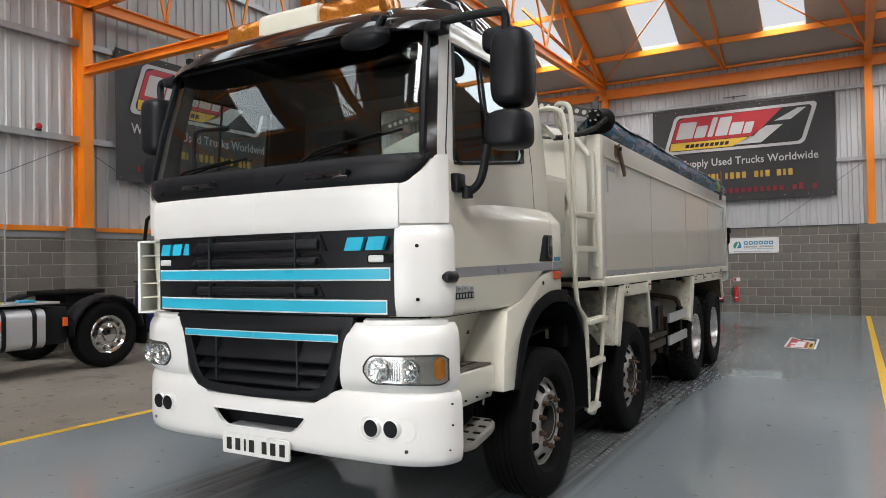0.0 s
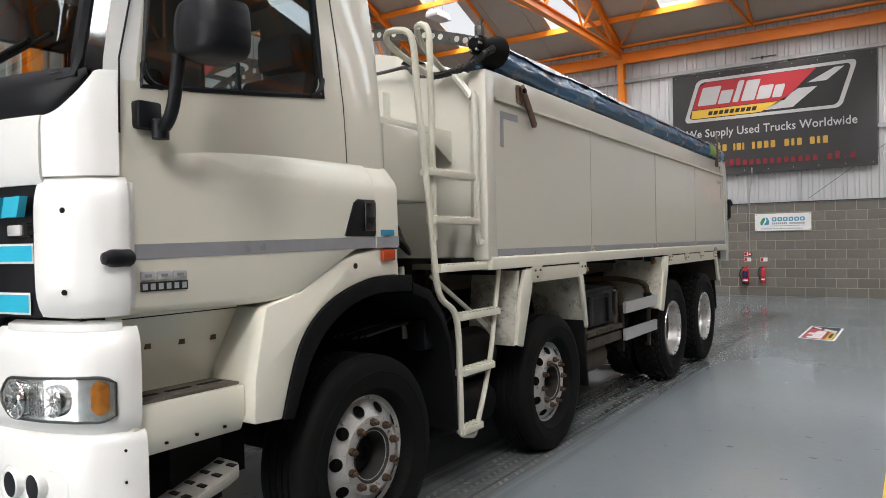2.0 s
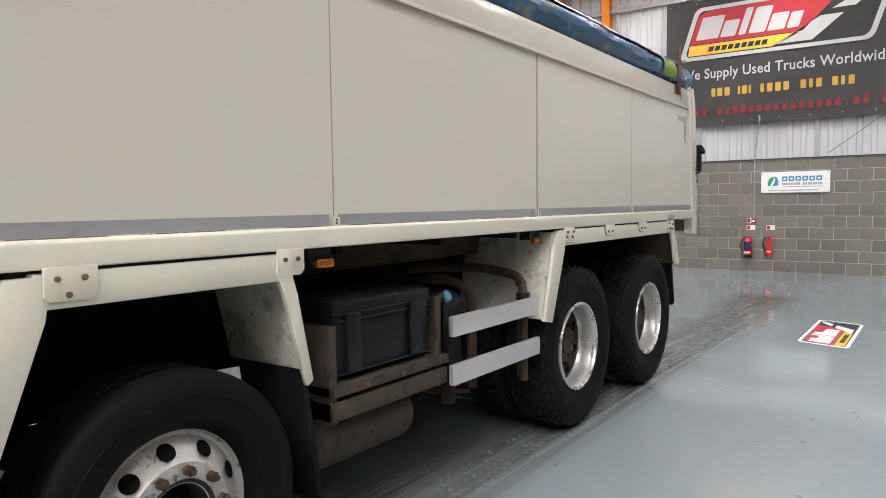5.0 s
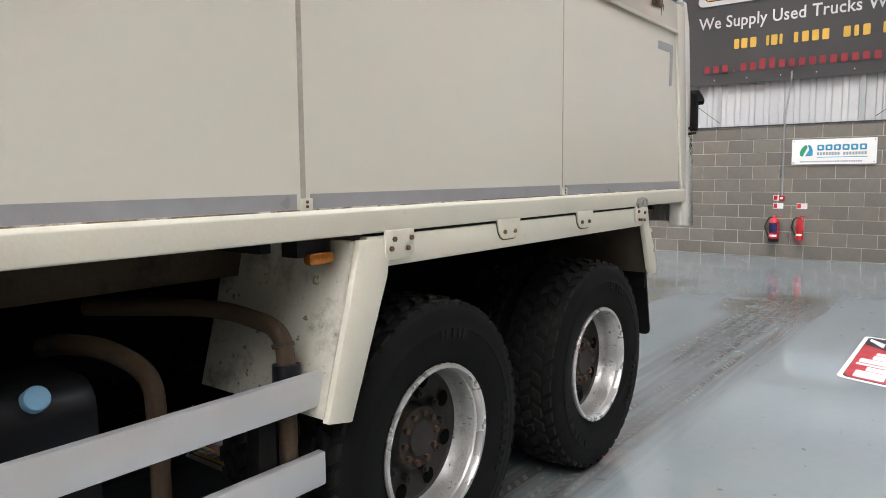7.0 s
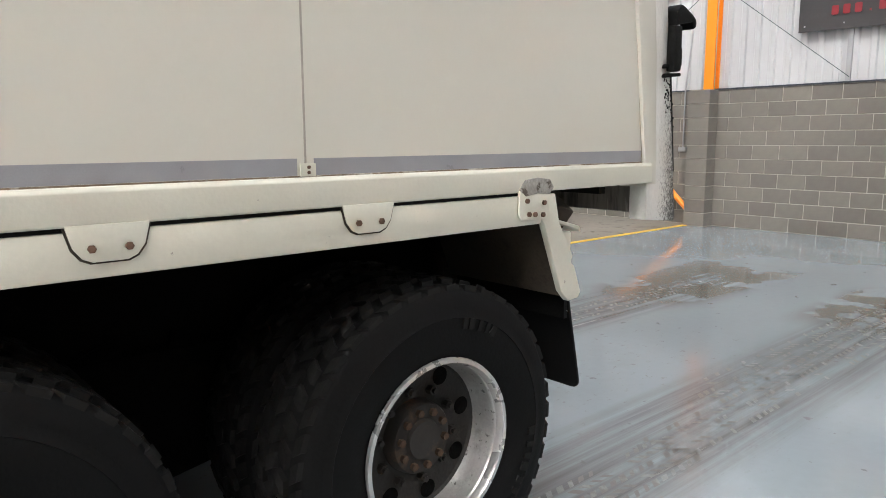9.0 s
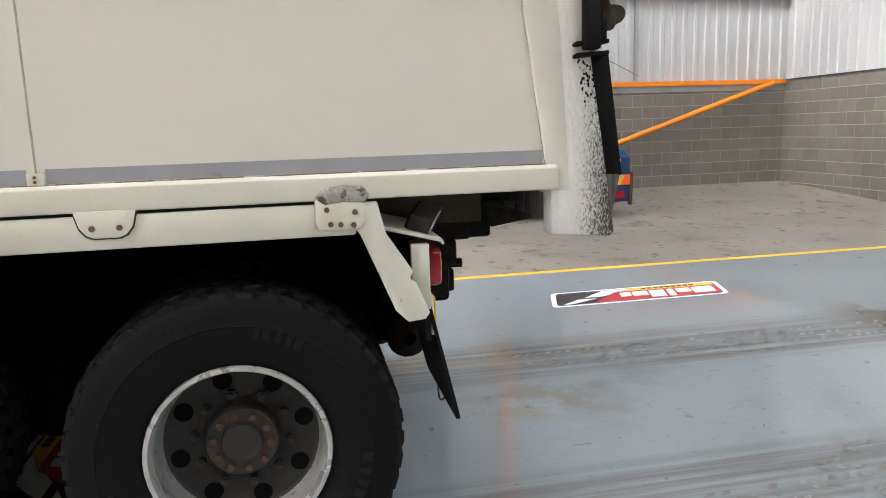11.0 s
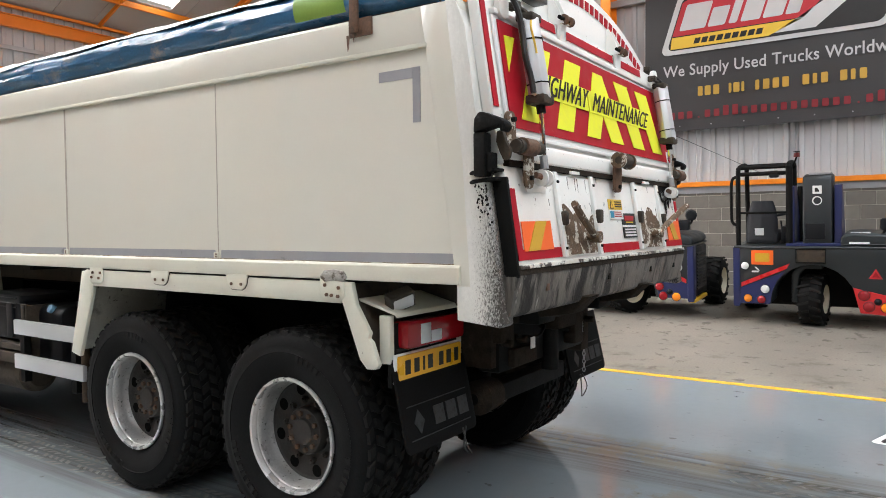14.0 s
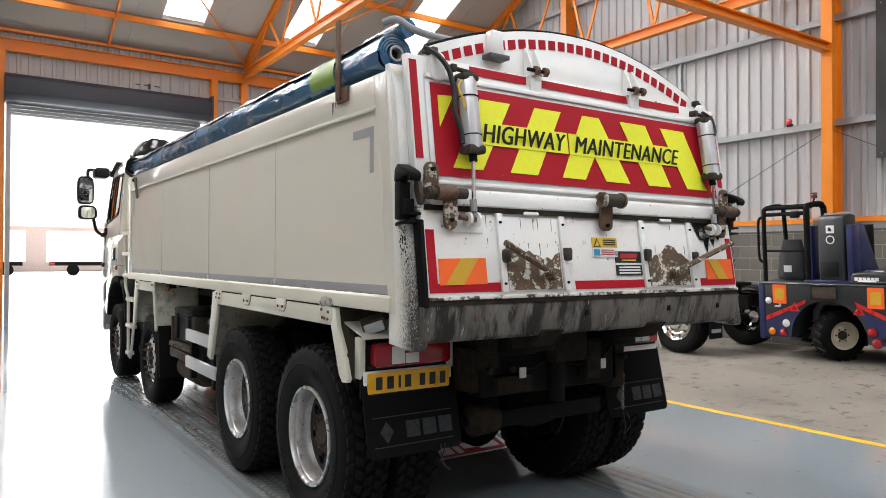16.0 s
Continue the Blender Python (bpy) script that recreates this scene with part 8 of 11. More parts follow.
for sgn in (1, -1):
    lp("red_edge", tail_quad(*sorted((sgn * 1.152, sgn * 1.113)), 2.09, 2.57, -0.004), RED, parent=upper)
    lp("red_edge", tail_quad(*sorted((sgn * 1.140, sgn * 1.095)), 1.462, 1.755, 0.004), RED, parent=gate)
    # gas struts
    x = 0.885 if sgn > 0 else -0.945
    z1, z0 = 2.49, 2.14
    st = lp("gas_strut", Shape().cyl(tail_bar(x, z0, 0.075), tail_bar(x, z1, 0.07), 0.050, 8), ALUMINIUM, "silver eight-sided tailgate cylinder", angle=20, bevel=0.004)
    for z in (2.205, 2.395):
        lp("strut_band", Shape().cyl(tail_bar(x, z, 0.074), tail_bar(x, z + 0.006, 0.074), 0.0515, 8), BLACK_STEEL, parent=st, angle=20)
    lp("strut_head", Shape().box(x - 0.048, x + 0.048, tail_y(z1) + 0.03, tail_y(z1) + 0.115, z1 - 0.012, z1 + 0.026), MUD, parent=st, bevel=0.012)
    lp("strut_foot", Shape().box(x - 0.050, x + 0.050, tail_y(z0) + 0.025, tail_y(z0) + 0.12, z0 - 0.020, z0 + 0.022), MUD, parent=st, bevel=0.012)
    lp("strut_gland", Shape().cyl(tail_bar(x, z0 - 0.055, 0.072), tail_bar(x, z0 - 0.015, 0.072), 0.020, 12), BLACK_STEEL, parent=st)
    lp("strut_rod", Shape().cyl(tail_bar(x + 0.01, 1.86, 0.055), tail_bar(x, z0 - 0.03, 0.072), 0.011, 10), CHROME, parent=st)
    lp("strut_fork", Shape().cyl(tail_bar(x + 0.012, 1.845, 0.055), tail_bar(x + 0.01, 1.90, 0.056), 0.018, 10), GALV, parent=st)
    lp("strut_pin", Shape().cyl((x - 0.06, tail_y(2.54) + 0.05, 2.535), (x + 0.085, tail_y(2.54) + 0.05, 2.545), 0.012, 10).box(x + 0.045, x + 0.075, tail_y(2.54) + 0.02, tail_y(2.54) + 0.07, 2.525, 2.56), MUD, parent=st, bevel=0.004)
    for dx in (-0.028, 0.022):
        lp("strut_eye", Shape().lathe([(-0.007, 0.012), (-0.007, 0.036), (0.007, 0.036), (0.007, 0.012), (-0.007, 0.012)], (x + 0.02 + dx, tail_y(1.8) + 0.045, 1.805), 18, "x"), WORN, parent=st)
    lp("eye_bolt", Shape().cyl((x - 0.03, tail_y(1.8) + 0.045, 1.805), (x + 0.09, tail_y(1.8) + 0.045, 1.815), 0.013, 10), RUST, parent=st)
    lp("eye_plate", tail_quad(x - 0.07, x + 0.11, 1.745, 1.83, 0.006, 0.008), WORN, parent=st, bevel=0.002)
    if sgn > 0:
        lp("strut_hose", Shape().tube(smooth_path([tail_bar(x + 0.20, 2.63, 0.03), tail_bar(x + 0.145, 2.59, 0.06), tail_bar(x + 0.10, 2.52, 0.075), tail_bar(x + 0.080, 2.42, 0.075), tail_bar(x + 0.085, 2.32, 0.075), tail_bar(x + 0.060, 2.23, 0.075), tail_bar(x + 0.055, 2.165, 0.075)], 6), 0.013, 8), HOSE, parent=st)
        lp("strut_wire", Shape().tube(smooth_path([tail_bar(x + 0.055, 2.47, 0.11), tail_bar(x + 0.085, 2.43, 0.12), tail_bar(x + 0.06, 2.37, 0.115), tail_bar(x + 0.055, 2.33, 0.115)], 6), 0.005, 5), YELLOW_INK, parent=st)
    else:
        lp("strut_hose", Shape().tube(smooth_path([tail_bar(x - 0.02, 2.56, 0.05), tail_bar(x - 0.075, 2.52, 0.07), tail_bar(x - 0.085, 2.44, 0.08), tail_bar(x - 0.055, 2.40, 0.08)], 6), 0.012, 8), HOSE, parent=st)
    xe = 1.015 if sgn > 0 else -0.985
    ear = lp("gate_ear", Shape().prism(rounded(xe - 0.042, xe + 0.042, 2.475, 2.615, 0.038, 5), "y", 9.095, 9.125), WORN_LIGHT, "white rounded ear on the tailgate", bevel=0.008)
    lp("ear_knob", Shape().cyl((xe - 0.01, 9.06, 2.624), (xe + 0.05 * sgn, 9.07, 2.624), 0.018, 10).box(xe - 0.022, xe + 0.012, 9.05, 9.09, 2.612, 2.648), MUD, parent=ear, bevel=0.008)
    # hinge and lock at the corners
    hx = sgn * 1.10
    hin = lp("tail_hinge", Shape().prism(rounded(hx - 0.038, hx + 0.038, 1.89, 2.07, 0.034, 5), "y", tail_y(1.98) + 0.012, tail_y(1.98) + 0.03), FLAKED, "rusty tailgate hinge and pin", bevel=0.004)
    lp("hinge_link", Shape().prism(rounded(sgn * 1.02 - 0.036, sgn * 1.02 + 0.036, 1.755, 1.94, 0.034, 5), "y", tail_y(1.85) + 0.035, tail_y(1.85) + 0.052), FLAKED, parent=hin, bevel=0.004)
    lp("hinge_pin", Shape().cyl((sgn * 1.16, tail_y(1.92) + 0.07, 1.92), (sgn * 0.945, tail_y(1.92) + 0.07, 1.925), 0.026, 14), MUD, parent=hin)
    lp("hinge_collar", Shape().lathe([(-0.05, 0.026), (-0.05, 0.036), (0.05, 0.036), (0.05, 0.026)], (sgn * 1.06, tail_y(1.92) + 0.07, 1.923), 16, "x"), RUST, parent=hin)
    horn = [(9.108, 1.972), (9.112, 2.03), (9.135, 2.056), (9.155, 2.052), (9.225, 2.024), (9.250, 2.008), (9.256, 1.990), (9.246, 1.972), (9.230, 1.968), (9.226, 1.996), (9.170, 1.986)]
    lp("hinge_horn", Shape().prism(horn, "x", sgn * 1.185, sgn * 1.248), FLAKED_BLACK, parent=hin, bevel=0.008, label="black horn over the hinge")
    lp("hinge_channel", Shape().box(*sorted((sgn * 1.185, sgn * 1.243)), 9.105, 9.158, 1.80, 1.975), FLAKED_BLACK, parent=hin, bevel=0.008)
    lp("hinge_channel", Shape().box(*sorted((sgn * 1.178, sgn * 1.232)), 9.158, 9.182, 1.82, 1.895), FLAKED_BLACK, parent=hin, bevel=0.006)
    lp("hinge_elbow", Shape().prism([(9.175, 1.985), (9.205, 1.985), (9.222, 1.935), (9.242, 1.905), (9.232, 1.868), (9.205, 1.862), (9.186, 1.90), (9.172, 1.94)], "x", sgn * 1.155, sgn * 1.182), MUD, parent=hin, bevel=0.010)
    lp("hinge_washer", Shape().lathe([(-0.012, 0.0), (-0.012, 0.030), (0.012, 0.030), (0.012, 0.0)], (sgn * 1.135, tail_y(1.92) + 0.07, 1.92), 16, "x"), MUD, parent=hin)
    for z in (2.035, 1.80):
        lp("hinge_bolt", Shape().cyl(tail_bar(hx if z > 2 else sgn * 1.02, z, 0.03), tail_bar(hx if z > 2 else sgn * 1.02, z, 0.058), 0.010, 8), BLACK_STEEL, parent=hin)
    # orange marker boards with a slanting amber bar
    xa, xb = (1.085, 0.815) if sgn > 0 else (-0.86, -1.12)
    lp("marker_board", tail_poly([(xa, 1.497), (xb, 1.50), (xb, 1.624), (xa, 1.62)], 0.007), ORANGE_TAIL, "orange and amber marker board", parent=gate)
    lp("marker_bar", tail_poly([(xa - 0.03, 1.499), (xa - 0.13, 1.499), (xa - 0.225, 1.622), (xa - 0.125, 1.622)] if sgn > 0 else [(xa - 0.10, 1.501), (xa - 0.20, 1.501), (xa - 0.12, 1.622), (xa - 0.025, 1.622)], 0.0105), GOLD, parent=gate)
for x0, x1 in ((0.735, 1.14), (-0.294, 0.24), (-1.14, -0.80)):
    lp("red_edge", tail_quad(x0, x1, 1.462, 1.506, 0.0045), RED, parent=gate)
for a, b, d in ((0.31, 0.72, 1), (-0.725, -0.305, -1)):
    hatch = lp("gate_hatch", tail_quad(a + 0.02, b - 0.02, 1.46, 1.83, 0.008, 0.006), WORN, "chipped hatch in the tailgate", bevel=0.002)
    patch = [(a + 0.03, 1.468), (b - 0.03, 1.468)]
    rng = random.Random(5 + d)
    for k in range(13):
        u = k / 12
        patch.append((b - 0.03 + (a - b + 0.06) * u, 1.655 + 0.035 * math.sin(5 * u + d) + rng.uniform(-0.02, 0.02)))
    lp("bare_patch", tail_poly(patch, 0.0125), FLAKED, parent=hatch)
    for x in (a, b):
        lp("hatch_rail", tail_quad(x - 0.016, x + 0.016, 1.46, 1.845, 0.022, 0.02), WORN_LIGHT, parent=hatch, bevel=0.003)
        for z in (1.50, 1.80):
            lp("rail_bolt", Shape().cyl(tail_bar(x, z, 0.02), tail_bar(x, z, 0.03), 0.007, 6), BLACK_STEEL, parent=hatch)
    lk = a if d > 0 else b
    lp("hatch_lock", Shape().box(lk - 0.032, lk + 0.014, tail_y(1.64) + 0.01, tail_y(1.64) + 0.045, 1.612, 1.68), MUD, parent=hatch, bevel=0.01)
    lk = b if d > 0 else a
    lp("hatch_lock", Shape().box(lk - 0.042, lk + 0.006, tail_y(1.64) + 0.01, tail_y(1.64) + 0.042, 1.602, 1.668), MUD, parent=hatch, bevel=0.012)
    lp("hatch_pull", tail_quad((a + b) / 2 - 0.045, (a + b) / 2 + 0.045, 1.842, 1.858, 0.03, 0.02), WORN_LIGHT, parent=hatch, bevel=0.003)
    ends = ((0.43, 1.545), (0.60, 1.622), (0.765, 1.697)) if d > 0 else ((-0.53, 1.552), (-0.76, 1.635), (-1.005, 1.722))
    lp("hatch_handle", Shape().tube([tail_bar(*ends[0], 0.05), tail_bar(*ends[1], 0.075), tail_bar(*ends[2], 0.11)], 0.017, 8).cyl(tail_bar(*ends[0], 0.0), tail_bar(*ends[0], 0.075), 0.028, 12), FLAKED, parent=hatch)
mid = lp("gate_latch", Shape().prism(rounded(-0.045, 0.045, 1.775, 1.935, 0.034, 5), "y", tail_y(1.85) + 0.03, tail_y(1.85) + 0.05), RUST, "rusty centre latch", bevel=0.004)
lp("latch_roller", Shape().cyl((-0.075, tail_y(1.94) + 0.085, 1.942), (0.065, tail_y(1.94) + 0.085, 1.942), 0.036, 16), MUD, parent=mid)
for x in (-0.085, 0.06):
    lp("latch_ring", Shape().lathe([(-0.008, 0.02), (-0.008, 0.043), (0.008, 0.043), (0.008, 0.02), (-0.008, 0.02)], (x, tail_y(1.94) + 0.085, 1.942), 18, "x"), FLAKED, parent=mid)
lp("latch_bolt", Shape().cyl(tail_bar(0.0, 1.805, 0.03), tail_bar(0.0, 1.805, 0.055), 0.011, 8), BLACK_STEEL, parent=mid)
# stickers on the gate
lp("warning_sticker", tail_quad(-0.10, 0.092, 1.683, 1.738, 0.006), YELLOW_INK, parent=gate, label="yellow warning sticker")
lp("sticker_mark", tail_poly([(0.085, 1.688), (0.03, 1.688), (0.057, 1.733)], 0.0085, 0.002), BLACK_INK, parent=gate)
lp("sticker_mark", tail_poly([(0.074, 1.693), (0.041, 1.693), (0.057, 1.722)], 0.0095, 0.002), YELLOW_INK, parent=gate)
for z in (1.722, 1.710, 1.698):
    lp("sticker_bar", tail_quad(-0.085, 0.01, z, z + 0.006, 0.0085, 0.002), BLACK_INK, parent=gate)
lp("sticker", tail_quad(-0.10, 0.092, 1.632, 1.682, 0.006), WHITE_INK, parent=gate)
lp("sticker_mark", tail_quad(0.04, 0.085, 1.64, 1.675, 0.0085, 0.002), BLUE_INK, parent=gate)
for z in (1.668, 1.657, 1.645):
    lp("sticker_bar", tail_quad(-0.07, 0.03, z, z + 0.005, 0.0085, 0.002), RED_INK, parent=gate)
lp("dealer_sticker", tail_quad(-0.282, -0.075, 1.60, 1.665, 0.006), BLACK_INK, parent=gate, label="black dealer sticker")
lp("dealer_sticker", tail_quad(-0.282, -0.075, 1.53, 1.589, 0.006), BLACK_INK, parent=gate)
lp("sticker_gap", tail_quad(-0.282, -0.075, 1.5895, 1.5995, 0.006), WHITE_INK, parent=gate)
lp("sticker_mark", tail_poly([(-0.11, 1.625), (-0.24, 1.625), (-0.255, 1.652), (-0.115, 1.652)], 0.0085, 0.002), RED_INK, parent=gate)
lp("sticker_bar", tail_quad(-0.235, -0.125, 1.612, 1.619, 0.0085, 0.002), YELLOW_INK, parent=gate)
for z in (1.572, 1.556, 1.540):
    lp("sticker_bar", tail_quad(-0.265, -0.095, z, z + 0.008, 0.0085, 0.002), WHITE_INK, parent=gate)
tar = [(-0.78, 1.845), (-1.06, 1.845), (-1.06, 1.80), (-1.02, 1.74), (-0.99, 1.77), (-0.965, 1.70), (-0.93, 1.76), (-0.90, 1.66), (-0.87, 1.74), (-0.84, 1.74), (-0.81, 1.78)]
lp("tar_patch", tail_poly(tar, 0.006), BLACK_STEEL, parent=gate)
lp("gate_sill", Shape().prism([(9.05, 1.235), (9.208, 1.228), (9.228, 1.245), (9.262, 1.405), (9.05, 1.41)], "x", -1.17, 1.17), GRIMY, "tar-stained steel tail sill", bevel=0.006)
for x in (0.875, 0.16, -0.50, -0.96):
    lp("sill_hole", Shape().box(x - 0.012, x + 0.012, 9.225, 9.253, 1.322, 1.352), RUST if x > 0.5 else BLACK_STEEL)
lp("gate_lip", tail_quad(-1.15, 1.15, 1.428, 1.444, 0.012, 0.05), CHIPPED, bevel=0.003)
lp("lip_grime", tail_quad(-1.15, 1.16, 1.404, 1.428, 0.006, 0.05), UNDER_MUD)
for x in (0.40, -0.40):
    lp("sill_bracket", Shape().prism([(8.95, 1.26), (9.27, 1.26), (9.18, 1.17), (9.0, 1.14)], "x", x - 0.07, x + 0.07), UNDER_MUD, bevel=0.01)

# thin dirty runs below the top edge and over the hatches
rng = random.Random(77)
for k in range(46):
    x0 = rng.choice((rng.uniform(0.13, 1.08), rng.uniform(-1.08, -0.31)))
    on_hatch = 0.33 < x0 < 0.69 or -0.70 < x0 < -0.33
    z0 = rng.choice((1.842, 1.842, 1.72)) if not on_hatch else rng.choice((1.826, 1.70, 1.69))
    w0, h0 = rng.uniform(0.0015, 0.005), rng.uniform(0.015, 0.075)
    lp("dirt_run", tail_poly([(x0, z0), (x0 - w0, z0), (x0 - w0 * 0.7, z0 - h0 * 0.8), (x0 - w0 * 0.4, z0 - h0)], 0.0095 if on_hatch else 0.0016, 0.0012), MUD if k % 3 else GREY_INK, parent=gate)
for k in range(40):
    # scabs of rust and chips along the upper edges
    x0, (z0, off) = rng.uniform(-1.08, 1.08), rng.choice(((1.958, 0.0045), (1.885, 0.0265), (2.522, -0.008), (2.60, -0.008)))
    w0 = rng.uniform(0.004, 0.012)
    lp("paint_chip", tail_poly([(x0 + w0 * math.cos(a) * rng.uniform(0.5, 1.0), z0 - 0.006 + 0.5 * w0 * math.sin(a) * rng.uniform(0.5, 1.0)) for a in (6.283 * j / 7 for j in range(7))], off, 0.0012), RUST, parent=upper)
lp("rust_run", Shape().prism([(8.455, 2.455), (8.475, 2.455), (8.468, 2.40), (8.462, 2.385)], "x", 1.2505, 1.2525).prism([(8.49, 2.455), (8.50, 2.455), (8.497, 2.42)], "x", 1.2505, 1.2525), RUST)

# the gate sits a little nearer to the near side
for ob in set(bpy.data.objects) - earlier:
    for v in ob.data.vertices:
        v.co.x += 0.045 * (v.co.x + 1.15) / 2.3

for sgn in (1, -1):
    a, b = sorted((sgn * 1.19, sgn * 0.60))
    holder = lp("lamp_bracket", Shape().prism([(8.42, 1.262), (8.635, 1.205), (8.645, 1.193), (8.652, 1.197), (8.642, 1.217), (8.42, 1.275)], "x", sgn * 0.62, sgn * 1.205), CREAM_DIRTY, "cream bracket of the tail lamps", bevel=0.004)
    lp("bracket_plate", Shape().box(*sorted((sgn * 1.165, sgn * 1.20)), 8.54, 8.60, 0.98, 1.20), CREAM_DIRTY, parent=holder, bevel=0.004)
    lp("bracket_plate", Shape().box(*sorted((sgn * 0.60, sgn * 0.65)), 8.56, 8.60, 1.0, 1.15), CREAM_DIRTY, parent=holder, bevel=0.004)
    lp("flap_carrier", Shape().box(a, b, 8.580, 8.599, 0.87, 1.16), BLACK_STEEL, parent=holder)
    lamp = lp("tail_lamp", Shape().prism(rounded(min(sgn * 1.134, sgn * 0.65), max(sgn * 1.134, sgn * 0.65), 1.04, 1.17, 0.025, 4), "y", 8.56, 8.655), RED_LENS, "red tail lamp with a clear section", bevel=0.015)
    lp("reverse_lens", Shape().box(*sorted((sgn * 1.035, sgn * 0.955)), 8.653, 8.659, 1.055, 1.15), CLEAR_LENS, parent=lamp, bevel=0.004)
    lp("reverse_lens", Shape().box(*sorted((sgn * 0.95, sgn * 0.865)), 8.653, 8.658, 1.055, 1.11), CLEAR_LENS, parent=lamp, bevel=0.004)
    lp("lamp_rim", Shape().box(*sorted((sgn * 1.15, sgn * 0.66)), 8.55, 8.60, 1.028, 1.042), BLACK_PLASTIC, parent=lamp)
    def flap_y(z):
        return 8.60 + (1.0 - z) * 0.22

    out = [(x, z) for x, z in rounded(a, b, 0.57, 1.02, 0.035, 4)]
    nf = len(out)
    fs = Shape().add([(x, flap_y(z) - d, z) for d in (0, 0.014) for x, z in out], [tuple(range(nf)), tuple(range(nf, 2 * nf))[::-1]] + [(i, (i + 1) % nf, nf + (i + 1) % nf, nf + i) for i in range(nf)])
    flap = lp("mudflap", fs, RUBBER, "black rubber mudflap with a worn print", bevel=0.003)

    def flap_piece(pts, mat, name):
        m = len(pts)
        q = Shape().add([(x, flap_y(z) + d, z) for d in (0.003, 0.0004) for x, z in pts], [tuple(range(m)), tuple(range(m, 2 * m))[::-1]] + [(i, (i + 1) % m, m + (i + 1) % m, m + i) for i in range(m)])
        return lp(name, q, mat, parent=flap)

    c = sgn * 0.9
    flap_piece([(c + 0.13, 0.70), (c + 0.17, 0.645), (c + 0.21, 0.70), (c + 0.17, 0.755)], FLAP_PRINT, "flap_mark")
    for k in range(3):
        x1 = c + 0.05 - 0.105 * k
        flap_piece([(x1, 0.66), (x1 - 0.085, 0.66), (x1 - 0.085, 0.745), (x1, 0.745)], FLAP_PRINT, "flap_bar")
    for z0 in (0.625, 0.775):
        flap_piece([(c + 0.25, z0), (c - 0.25, z0), (c - 0.25, z0 + 0.004), (c + 0.25, z0 + 0.004)], FLAP_PRINT, "flap_line")
    lp("wire_end", Shape().tube(smooth_path([(sgn * 0.75, 8.70, 0.60), (sgn * 0.76, 8.73, 0.52), (sgn * 0.70, 8.72, 0.46), (sgn * 0.74, 8.70, 0.50), (sgn * 0.72, 8.70, 0.6)], 5), 0.004, 5), HOSE, parent=flap)
lean_in = Matrix.Translation((1.125, 8.615, 1.262)) @ pose(0, 0, 0, -28, 18, -28)


def tilted(shape):
    shape.v = [tuple(lean_in @ Vector(v)) for v in shape.v]
    return shape


work = lp("work_lamp", tilted(Shape().prism([(-0.055, -0.030), (-0.050, -0.036), (0.010, -0.044), (0.016, -0.040), (0.016, 0.040), (0.010, 0.044), (-0.050, 0.036), (-0.055, 0.030)], "x", -0.062, 0.062)), MUD, "dirty grey work lamp tilted on the bracket", bevel=0.006)
lp("work_lens", tilted(Shape().prism(rounded(-0.052, 0.052, -0.032, 0.032, 0.008, 3), "y", 0.0165, 0.020)), CLEAR_LENS, parent=work, bevel=0.002)
for k in range(5):
    lp("cooling_fin", tilted(Shape().box(-0.052 + 0.024 * k, -0.046 + 0.024 * k, -0.066, -0.05, -0.030, 0.030)), BLACK_PLASTIC, parent=work)
lp("work_stem", Shape().cyl((1.125, 8.60, 1.215), (1.125, 8.61, 1.245), 0.012, 8), BLACK_STEEL, parent=work)
lp("plate_back", Shape().box(0.62, 1.183, 8.602, 8.612, 0.886, 1.02), WHITE, bevel=0.003)
rp = lp("rear_number_plate", Shape().prism(rounded(0.642, 1.162, 0.898, 1.01, 0.010, 3), "y", 8.612, 8.622), PLATE_Y, "yellow rear number plate")
for x, w in ((1.115, 0.055), (1.045, 0.055), (0.975, 0.02), (0.935, 0.055), (0.84, 0.05), (0.775, 0.055), (0.705, 0.05)):
    lp("plate_bar", Shape().box(x - w * 0.72, x, 8.6222, 8.6245, 0.920, 0.987), BLACK_INK, parent=rp)
lp("reflector_strip", Shape().box(-1.17, -0.63, 8.602, 8.61, 0.985, 1.02), WHITE, bevel=0.002)
# rear underrun and drawgear clutter
lp("rear_crossmember", Shape().box(-0.55, 0.55, 8.66, 8.80, 0.84, 1.18), BLACK_STEEL, bevel=0.02)
lp("underrun_bar", Shape().box(-0.55, 0.50, 8.55, 8.66, 0.62, 0.72), BLACK_STEEL, bevel=0.01)
for x in (0.30, -0.35):
    lp("reflector", Shape().box(x - 0.024, x + 0.024, 8.86, 8.866, 0.945, 1.005), WHITE_INK)
for x0, x1, y0, y1, z0, z1 in ((0.46, 0.60, 8.50, 8.78, 0.87, 1.12), (0.44, 0.58, 8.60, 8.828, 1.0, 1.11), (0.40, 0.57, 8.60, 8.89, 1.105, 1.20), (0.20, 0.46, 8.72, 8.84, 0.86, 0.96), (-0.62, -0.50, 8.55, 8.80, 0.80, 1.14), (-0.16, 0.10, 8.78, 8.92, 1.02, 1.20), (0.12, 0.30, 8.80, 8.95, 1.10, 1.24), (-0.30, -0.18, 8.82, 8.9, 0.90, 1.14)):
    lp("drawgear_bracket", Shape().box(x0, x1, y0, y1, z0, z1), UNDER_MUD, bevel=0.012)
